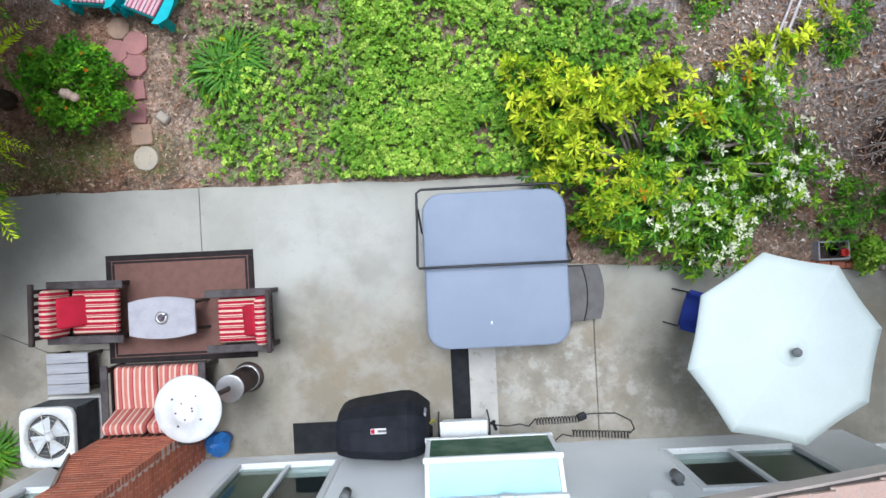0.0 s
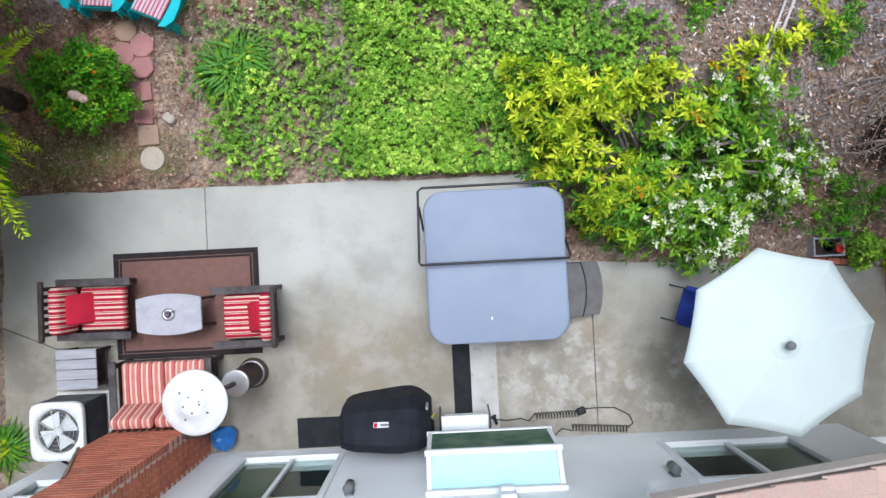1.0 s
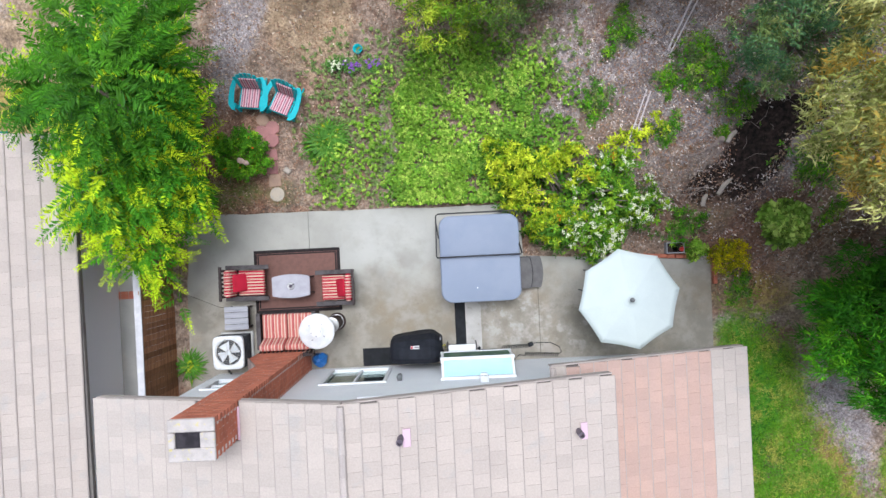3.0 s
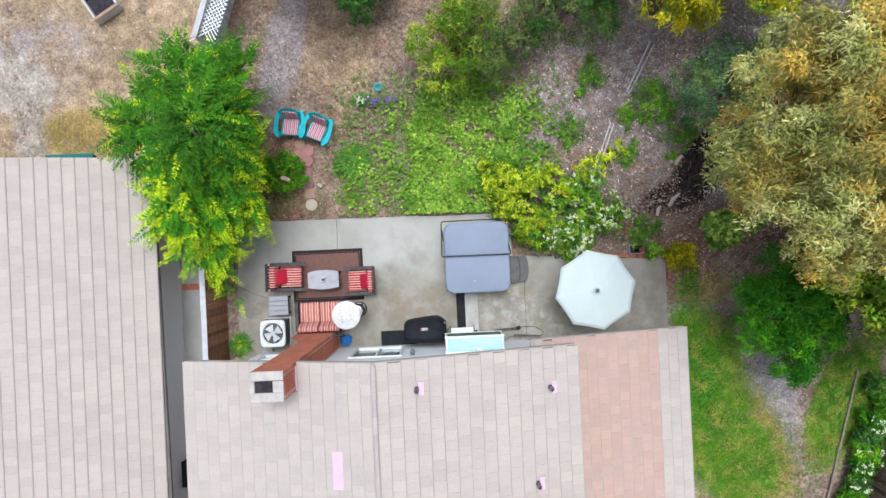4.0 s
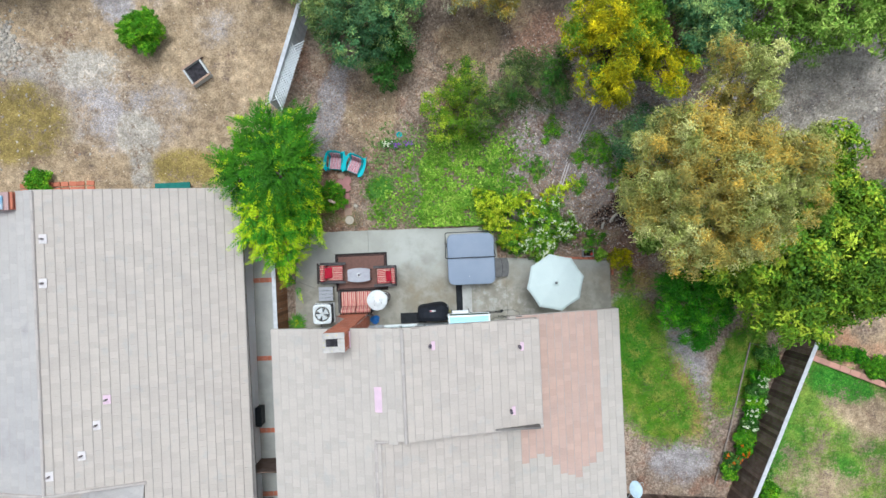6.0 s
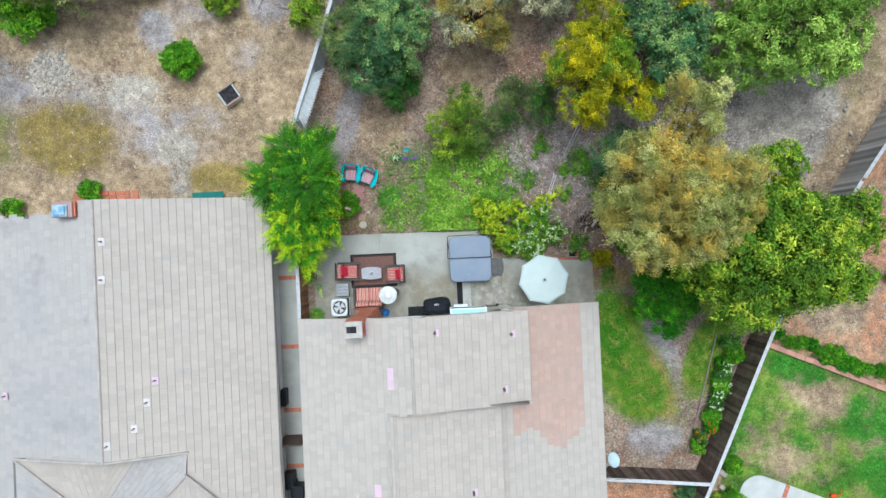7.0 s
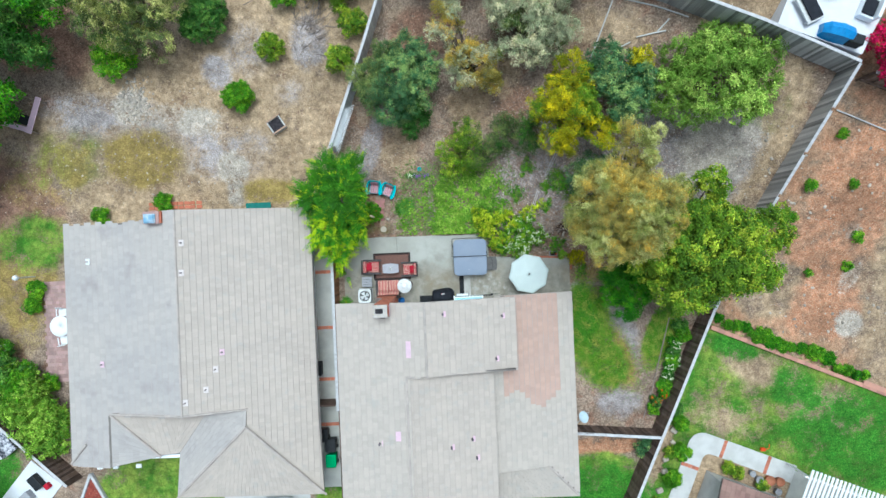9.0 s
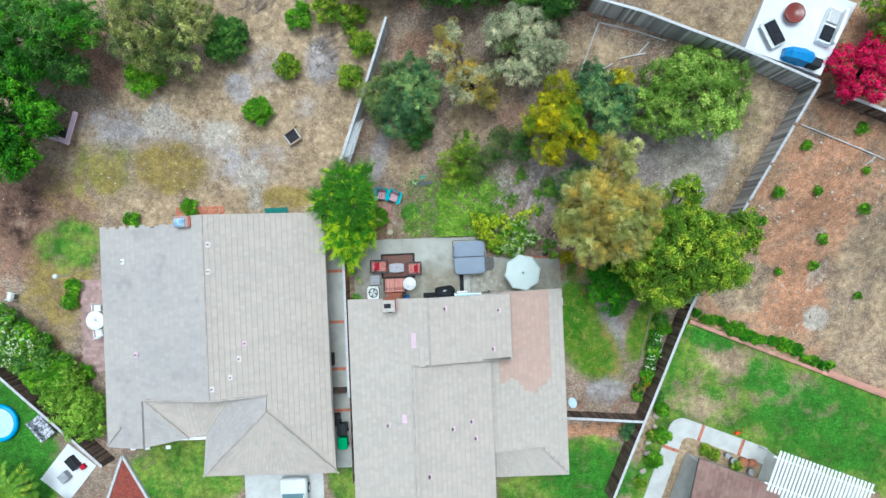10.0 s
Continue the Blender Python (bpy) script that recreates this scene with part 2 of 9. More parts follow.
M["step_grey"] = surface("grey_plastic_step", (0.115, 0.11, 0.108), (0.14, 0.133, 0.13), 5, 0.7, 120, 0.2)
M["black_metal"] = surface("black_powder_coat", (0.015, 0.015, 0.017), (0.024, 0.024, 0.026), 10, 0.45, metal=0.2)
M["canvas"] = cloth_lit("pale_umbrella_canvas", (0.645, 0.715, 0.685), (0.615, 0.685, 0.66))
M["grey_knob"] = surface("grey_finial", (0.14, 0.15, 0.15), (0.18, 0.18, 0.18), 9, 0.5)
M["blue_cloth"] = surface("navy_chair_cloth", (0.02, 0.035, 0.20), (0.025, 0.045, 0.26), 7, 0.85, 180, 0.25)
M["blue_bag"] = surface("blue_plastic", (0.02, 0.12, 0.38), (0.03, 0.16, 0.46), 9, 0.4, 40, 0.3)
M["teal"] = surface("turquoise_painted_wood", (0.02, 0.38, 0.42), (0.03, 0.44, 0.48), 6, 0.55, 60, 0.2)
M["paver_red"] = surface("red_concrete_paver", (0.42, 0.20, 0.185), (0.36, 0.18, 0.165), 6, 0.92, 90, 0.5, each=0.15)
M["paver_tan"] = surface("tan_concrete_paver", (0.40, 0.27, 0.19), (0.34, 0.23, 0.17), 6, 0.92, 90, 0.5)
M["paver_grey"] = surface("pale_round_paver", (0.50, 0.43, 0.33), (0.43, 0.38, 0.31), 6, 0.92, 90, 0.5)
M["pvc"] = surface("white_pvc_pipe", (0.62, 0.58, 0.57), (0.55, 0.47, 0.46), 6, 0.5)
M["bark"] = surface("bark", (0.11, 0.085, 0.065), (0.16, 0.13, 0.105), 9, 0.95, 40, 0.8)
M["dry_wood"] = surface("dry_grey_wood", (0.30, 0.24, 0.20), (0.22, 0.18, 0.155), 8, 0.9, 60, 0.5, island=0.3)
M["fence_brown"] = surface("brown_fence_board", (0.34, 0.17, 0.085), (0.22, 0.105, 0.055), 5, 0.85, 70, 0.4, each=0.35, stretch=(0.4, 0.4, 3))
M["fence_grey"] = surface("weathered_grey_fence", (0.40, 0.385, 0.38), (0.46, 0.44, 0.435), 0.7, 0.9, 60, 0.4, each=0.5)
M["fence_dark"] = surface("dark_brown_fence", (0.12, 0.08, 0.06), (0.17, 0.12, 0.10), 3, 0.9, 60, 0.4, each=0.5)
M["dry_chips"] = foliage("dry_yard_litter", (0.36, 0.27, 0.19), (0.23, 0.17, 0.125), (0.55, 0.47, 0.38), 0.35, 1.2, 0.05, 0.5)
M["fence_white"] = surface("whitewashed_fence", (0.70, 0.71, 0.72), (0.60, 0.62, 0.64), 4, 0.85, 60, 0.3, each=0.15)
M["rail_white"] = surface("pale_fence_rail", (0.56, 0.55, 0.56), (0.46, 0.45, 0.45), 5, 0.8)
M["path_pale"] = surface("pale_concrete_path", (0.56, 0.55, 0.53), (0.48, 0.47, 0.45), 1.4, 0.9, 60, 0.3)
M["path_grey"] = surface("grey_concrete_path", (0.43, 0.42, 0.38), (0.36, 0.355, 0.325), 1.2, 0.9, 60, 0.3)
M["brick_band"] = surface("red_brick_band", (0.25, 0.095, 0.085), (0.21, 0.085, 0.08), 5, 0.9, 50, 0.4, each=0.15)
M["pink_brick"] = surface("pink_brick_paving", (0.42, 0.27, 0.25), (0.36, 0.25, 0.23), 2, 0.9, 60, 0.4, island=0.2)
M["pink_brick_piece"] = surface("loose_pink_brick", (0.40, 0.28, 0.25), (0.35, 0.25, 0.22), 4, 0.9, 60, 0.4, each=0.2)
M["pink_wall"] = surface("pink_block_wall", (0.50, 0.26, 0.19), (0.44, 0.24, 0.18), 3, 0.9, 60, 0.4, each=0.15)
M["deck_white"] = surface("white_patio_slab", (0.70, 0.70, 0.72), (0.64, 0.65, 0.67), 1.5, 0.8, 40, 0.1)
M["blue_paint"] = surface("bright_blue_plastic", (0.02, 0.20, 0.50), (0.03, 0.26, 0.58), 6, 0.4)
M["pot_red"] = surface("dark_red_glazed_pot", (0.20, 0.03, 0.02), (0.16, 0.03, 0.02), 8, 0.3)
M["terracotta"] = surface("terracotta", (0.40, 0.16, 0.09), (0.34, 0.14, 0.08), 8, 0.85)
M["plastic_green"] = surface("green_bin_plastic", (0.0, 0.32, 0.10), (0.0, 0.27, 0.09), 8, 0.5)
M["plastic_black"] = surface("black_bin_plastic", (0.015, 0.017, 0.02), (0.022, 0.024, 0.026), 8, 0.5)
M["car_white"] = surface("white_car_paint", (0.66, 0.67, 0.66), (0.62, 0.63, 0.62), 2, 0.25, 30, 0.02)
M["car_glass"] = surface("windscreen", (0.10, 0.18, 0.20), (0.12, 0.2, 0.22), 2, 0.08, 30, 0.0)
M["pool_blue"] = surface("blue_pool_rim", (0.02, 0.30, 0.62), (0.03, 0.36, 0.68), 4, 0.4)
M["pool_water"] = surface("pale_pool_water", (0.45, 0.66, 0.74), (0.55, 0.72, 0.78), 3, 0.05)
M["rock"] = surface("pale_rock", (0.42, 0.36, 0.29), (0.34, 0.30, 0.26), 5, 0.9, 60, 0.5, island=0.35)
M["litter"] = foliage("leaf_litter", (0.25, 0.135, 0.085), (0.33, 0.215, 0.15), (0.45, 0.35, 0.27), 0.26, 1.6, 0.05, 0.5)
M["litter_pale"] = foliage("bark_litter", (0.34, 0.275, 0.24), (0.25, 0.185, 0.155), (0.62, 0.56, 0.51), 0.35, 1.2, 0.05, 0.5)
M["grass"] = foliage("lawn_grass", (0.10, 0.25, 0.03), (0.19, 0.33, 0.04), (0.36, 0.37, 0.10), 0.3, 0.5, 0.3)
M["cover_leaf"] = foliage("ground_cover_leaf", (0.205, 0.36, 0.055), (0.12, 0.255, 0.04), (0.33, 0.45, 0.10), 0.28, 0.9, 0.3)
M["cover_pale"] = foliage("sparse_cover_leaf", (0.19, 0.26, 0.09), (0.13, 0.20, 0.07), (0.28, 0.33, 0.13), 0.3, 0.9, 0.3)
M["blade"] = foliage("strap_leaf", (0.075, 0.19, 0.03), (0.12, 0.26, 0.045), (0.36, 0.40, 0.04), 0.12, 1.4, 0.3)
M["shrub_yellow"] = foliage("yellow_green_shrub_leaf", (0.29, 0.375, 0.035), (0.18, 0.31, 0.035), (0.48, 0.53, 0.08), 0.32, 0.9, 0.3)
M["shrub_green"] = foliage("green_shrub_leaf", (0.09, 0.21, 0.03), (0.15, 0.29, 0.04), (0.24, 0.36, 0.05), 0.25, 1.0, 0.3)
M["shrub_shaded"] = foliage("shaded_shrub_leaf", (0.05, 0.13, 0.022), (0.085, 0.19, 0.03), None, 0, 1.0, 0.3)
M["leaf_rusty"] = foliage("withering_leaf", (0.45, 0.17, 0.02), (0.40, 0.24, 0.03), None, 0, 1.0, 0.3)
M["white_flower"] = foliage("white_blossom", (0.72, 0.72, 0.56), (0.62, 0.66, 0.46), None, 0, 1.0, 0.2, 0.12)
M["orange_flower"] = foliage("orange_blossom", (0.60, 0.16, 0.02), (0.55, 0.10, 0.02), None, 0, 1.0, 0.2, 0.2)
M["purple_flower"] = foliage("purple_blossom", (0.22, 0.10, 0.36), (0.28, 0.14, 0.4), None, 0, 1.0, 0.2, 0.2)
M["red_flower"] = foliage("crimson_blossom", (0.62, 0.012, 0.13), (0.50, 0.01, 0.10), (0.10, 0.12, 0.03), 0.08, 1.2, 0.25, 0.35)
M["leaf_fern"] = foliage("feathery_leaf", (0.055, 0.18, 0.02), (0.105, 0.275, 0.028), (0.40, 0.50, 0.045), 0.33, 0.5, 0.38, 0.22, 0.08)
M["leaf_euca"] = foliage("tan_gum_leaf", (0.375, 0.33, 0.10), (0.44, 0.39, 0.15), (0.50, 0.355, 0.10), 0.3, 0.5, 0.25)
M["leaf_euca_green"] = foliage("sage_gum_leaf", (0.30, 0.33, 0.10), (0.385, 0.41, 0.155), (0.50, 0.49, 0.22), 0.3, 0.6, 0.25)
M["leaf_lime"] = foliage("yellow_green_leaf", (0.17, 0.285, 0.04), (0.115, 0.23, 0.04), (0.34, 0.40, 0.07), 0.26, 0.5, 0.3)
M["leaf_bright"] = foliage("fresh_green_leaf", (0.18, 0.30, 0.06), (0.25, 0.385, 0.09), (0.41, 0.51, 0.15), 0.25, 0.5, 0.3)
M["leaf_gold"] = foliage("golden_leaf", (0.37, 0.355, 0.04), (0.26, 0.30, 0.045), (0.58, 0.50, 0.05), 0.3, 0.6, 0.3)
M["leaf_blue"] = foliage("blue_green_leaf", (0.085, 0.185, 0.08), (0.135, 0.245, 0.11), (0.26, 0.34, 0.13), 0.25, 0.5, 0.25)
M["leaf_olive"] = foliage("dull_olive_leaf", (0.10, 0.15, 0.055), (0.15, 0.205, 0.08), (0.24, 0.27, 0.10), 0.25, 0.6, 0.25)
M["leaf_dark"] = foliage("dark_green_leaf", (0.06, 0.15, 0.035), (0.09, 0.20, 0.045), (0.15, 0.26, 0.06), 0.2, 0.6, 0.25)
M["leaf_sage"] = foliage("grey_sage_leaf", (0.40, 0.44, 0.28), (0.50, 0.51, 0.35), (0.56, 0.52, 0.36), 0.25, 0.5, 0.25)
M["leaf_deep"] = foliage("deep_green_leaf", (0.04, 0.16, 0.015), (0.065, 0.215, 0.018), (0.12, 0.29, 0.03), 0.2, 0.6, 0.3)
M["leaf_green"] = foliage("green_bush_leaf", (0.085, 0.24, 0.028), (0.13, 0.31, 0.035), (0.23, 0.39, 0.05), 0.2, 0.7, 0.3)


# ---- geometry ----
class Geo:
    """Collects vertices and faces for one mesh."""

    def __init__(self):
        self.v, self.f = [], []

    def add(self, verts, faces, m=None):
        k = len(self.v)
        self.v += [tuple(m @ Vector(p)) for p in verts] if m is not None else [tuple(p) for p in verts]
        self.f += [tuple(i + k for i in f) for f in faces]
        return self

    def box(self, c, s, rz=0.0, rx=0.0, ry=0.0):
        x, y, z = (a / 2 for a in s)
        v = [(i, j, k) for k in (-z, z) for j in (-y, y) for i in (-x, x)]
        f = [(0, 2, 3, 1), (4, 5, 7, 6), (0, 1, 5, 4), (2, 6, 7, 3), (0, 4, 6, 2), (1, 3, 7, 5)]
        return self.add(v, f, pose(*c, rx, ry, rz))

    def rbox(self, c, s, b=0.02, seg=2, rz=0.0, rx=0.0, ry=0.0, crown=0.0):
        """A box with rounded edges; crown swells its top."""
        bm = bmesh.new()
        bmesh.ops.create_cube(bm, size=1)
        bmesh.ops.scale(bm, vec=s, verts=bm.verts)
        bmesh.ops.bevel(bm, geom=bm.edges[:], offset=b, segments=seg, affect="EDGES", profile=0.5)
        if crown:
            bmesh.ops.subdivide_edges(bm, edges=[e for e in bm.edges if e.calc_length() > 0.12], cuts=4, use_grid_fill=True)
            for w in bm.verts:
                q = max(0.0, (1 - (2 * w.co.x / s[0]) ** 2)) * max(0.0, (1 - (2 * w.co.y / s[1]) ** 2))
                w.co.z += crown * q * (1 if w.co.z > 0 else 0)
        bm.verts.index_update()
        self.add([w.co[:] for w in bm.verts], [[w.index for w in f.verts] for f in bm.faces], pose(*c, rx, ry, rz))
        bm.free()
        return self

    def disc(self, c, r, n=32):
        k = len(self.v)
        self.v += [(c[0] + r * math.cos(2 * math.pi * j / n), c[1] + r * math.sin(2 * math.pi * j / n), c[2]) for j in range(n)]
        self.f.append(tuple(range(k, k + n)))
        return self

    def cyl(self, p0, p1, r0, r1=None, n=16):
        return self.tube([p0, p1], [r0, r0 if r1 is None else r1], n)

    def tube(self, pts, r, n=8, caps=True):
        pts = [Vector(p) for p in pts]
        rs = r if isinstance(r, (list, tuple)) else [r] * len(pts)
        k = len(self.v)
        ref = None
        for i, p in enumerate(pts):
            d = (pts[min(i + 1, len(pts) - 1)] - pts[max(i - 1, 0)]).normalized()
            if ref is None:
                ref = Vector((0, 0, 1)) if abs(d.z) < 0.9 else Vector((1, 0, 0))
            a = (ref - d * ref.dot(d)).normalized()
            ref = a
            b = d.cross(a)
            self.v += [tuple(p + (a * math.cos(2 * math.pi * j / n) + b * math.sin(2 * math.pi * j / n)) * rs[i]) for j in range(n)]
        for i in range(len(pts) - 1):
            self.f += [(k + i * n + j, k + i * n + (j + 1) % n, k + (i + 1) * n + (j + 1) % n, k + (i + 1) * n + j) for j in range(n)]
        if caps:
            self.f += [tuple(k + j for j in reversed(range(n))), tuple(k + (len(pts) - 1) * n + j for j in range(n))]
        return self

    def lathe(self, prof, c=(0, 0, 0), n=32):
        k = len(self.v)
        for r, z in prof:
            self.v += [(c[0] + r * math.cos(2 * math.pi * j / n), c[1] + r * math.sin(2 * math.pi * j / n), c[2] + z) for j in range(n)]
        for i in range(len(prof) - 1):
            self.f += [(k + i * n + j, k + i * n + (j + 1) % n, k + (i + 1) * n + (j + 1) % n, k + (i + 1) * n + j) for j in range(n)]
        if prof[0][0] > 0.001:
            self.f.append(tuple(k + j for j in reversed(range(n))))
        if prof[-1][0] > 0.001:
            self.f.append(tuple(k + (len(prof) - 1) * n + j for j in range(n)))
        return self

    def prism(self, outline, z0, z1, m=None):
        n = len(outline)
        v = [(x, y, z0) for x, y in outline] + [(x, y, z1) for x, y in outline]
        f = [tuple(reversed(range(n))), tuple(range(n, 2 * n))] + [(i, (i + 1) % n, n + (i + 1) % n, n + i) for i in range(n)]
        return self.add(v, f, m)

    def mesh(self, name, smooth=False):
        me = bpy.data.meshes.new(name)
        me.from_pydata(self.v, [], self.f)
        me.update()
        if smooth:
            me.shade_smooth()
        return me


def soup(name, verts, quads, tone=None):
    """A mesh from arrays: verts (n, 3), faces (m, 4); tone gives each face a shade of its own."""
    me = bpy.data.meshes.new(name)
    me.vertices.add(len(verts))
    me.vertices.foreach_set("co", np.asarray(verts, dtype=np.float32).ravel())
    k = quads.shape[1]
    me.loops.add(quads.size)
    me.loops.foreach_set("vertex_index", quads.astype(np.int32).ravel())
    me.polygons.add(len(quads))
    me.polygons.foreach_set("loop_start", np.arange(0, quads.size, k, dtype=np.int32))
    me.update(calc_edges=True)
    me.shade_flat()
    if tone is not None:
        me.attributes.new("tone", "FLOAT", "FACE").data.foreach_set("value", np.asarray(tone, dtype=np.float32))
    return me


def part(name, geo, material, parent=None, label="", smooth=False, at=None, kind=""):
    me = geo.mesh(name, smooth) if isinstance(geo, Geo) else geo
    if material is not None and not me.materials:
        me.materials.append(material)
    ob = new(name, me)
    if parent is not None:
        ob.parent = parent
    if at is not None:
        ob.matrix_basis = at
    return tagged(ob, label, kind=kind)


def thing(name, label, category, at=None, group="", kind=""):
    ob = new(name)
    if at is not None:
        ob.matrix_basis = at
    return tagged(ob, label, category, group, kind)


def solid(name, geo, material, label, category, group="", kind="", smooth=False, at=None):
    return tagged(part(name, geo, material, None, label, smooth, at), "", category, group, kind)


def rosettes(P, axis, k, L, W, tilt, rng, droop=0.15, jitter=0.35):
    """Diamond leaves, k round each point of P: lengths, widths and tilts vary."""
    P, axis = np.asarray(P, float), np.asarray(axis, float)
    axis = axis / np.linalg.norm(axis, axis=1, keepdims=True)
    ref = np.where(np.abs(axis[:, 2:3]) < 0.9, [[0, 0, 1.0]], [[1.0, 0, 0]])
    a = np.cross(axis, ref)
    a /= np.linalg.norm(a, axis=1, keepdims=True)
    b = np.cross(axis, a)
    n = len(P)
    th = (rng.random((n, 1)) * 6.283 + np.arange(k)[None] * 6.283 / k + rng.normal(0, jitter, (n, k)))[..., None]
    rad = np.cos(th) * a[:, None] + np.sin(th) * b[:, None]
    tl = (tilt + rng.normal(0, 0.22, (n, k)))[..., None]
    d = np.cos(tl) * rad + np.sin(tl) * axis[:, None]
    side = np.cross(d, axis[:, None] + 0.25 * rng.normal(0, 1, (n, k, 3)))
    side /= np.linalg.norm(side, axis=2, keepdims=True) + 1e-9
    ls = (L * rng.uniform(0.65, 1.25, (n, k)) * (np.ones((n, 1)) if np.isscalar(L) else 1))[..., None]
    ws = ls * (W / L if np.isscalar(L) else W)
    base = P[:, None] + d * ls * 0.06
    mid = P[:, None] + d * ls * 0.52
    tip = P[:, None] + d * ls - np.array([0, 0, 1.0]) * ls * droop
    v = np.stack([base, mid + side * ws / 2, tip, mid - side * ws / 2], axis=2).reshape(-1, 3)
    return v, np.arange(len(v)).reshape(-1, 4)


def merge(*meshes):
    vs, fs, k = [], [], 0
    for v, f in meshes:
        vs.append(v)
        fs.append(f + k)
        k += len(v)
    return np.concatenate(vs), np.concatenate(fs)


def smooth_step(a, b, x):
    u = np.clip((np.asarray(x, float) - a) / (b - a), 0, 1)
    return u * u * (3 - 2 * u)


def in_patio(x, y):
    return (x > -1.75) & (x < 11.9) & (y > -3.6) & (y < patio_edge(x) + 0.05)


def patio_edge(x):
    """The garden side of the concrete, for each x."""
    return np.interp(x, [-1.8, 0, 3, 6.98, 7.02, 11.9], [0.97, 0.96, 0.95, 0.90, -0.46, -0.78])


def ground_z(x, y):
    """The lie of the land: level round the houses, a slope rising behind and to the right."""
    x, y = np.asarray(x, float), np.asarray(y, float)
    xx, yy = np.clip(x, -30, 30), np.clip(y, -60, 26)
    s = np.interp(xx, [-30, -10, 0, 8, 12, 20, 30], [0.04, 0.06, 0.11, 0.22, 0.28, 0.42, 0.48])
    y0 = np.interp(xx, [-30, 3, 8, 12, 20, 30], [3, 2.0, 0.6, -0.3, -2.6, -3])
    u = np.clip((yy - y0) / 0.5, -30, 60)
    z = s * 0.5 * np.log1p(np.exp(u))
    e = np.interp(xx, [7, 12, 18], [0.9, -0.7, -1.5])
    z = z + 0.8 * smooth_step(6, 9, xx) * (1 - smooth_step(15, 20, xx)) * smooth_step(e, e + 1.9, yy)
    z = z + 0.03 * np.sin(2.1 * x + 1.3 * y) * np.sin(1.7 * y - 0.6 * x)
    z = np.where((yy > 13.6 - 0.426 * (xx - 13.1)) & (xx > 12), np.minimum(z, 6.75), z)
    return np.where(in_patio(x, y), -0.08, np.where((yy < -1) & (xx > -18) & (xx < 11.5), -0.03, z))


def gz(x, y):
    return float(ground_z(x, y))


# ---- the land ----
def blob(X, Y, cx, cy, rx, ry, turn=0.0, soft=0.35):
    c, s = math.cos(radians(turn)), math.sin(radians(turn))
    u, v = (X - cx) * c + (Y - cy) * s, -(X - cx) * s + (Y - cy) * c
    d = np.sqrt((u / rx) ** 2 + (v / ry) ** 2)
    return 1 - smooth_step(1 - soft, 1 + soft, d)


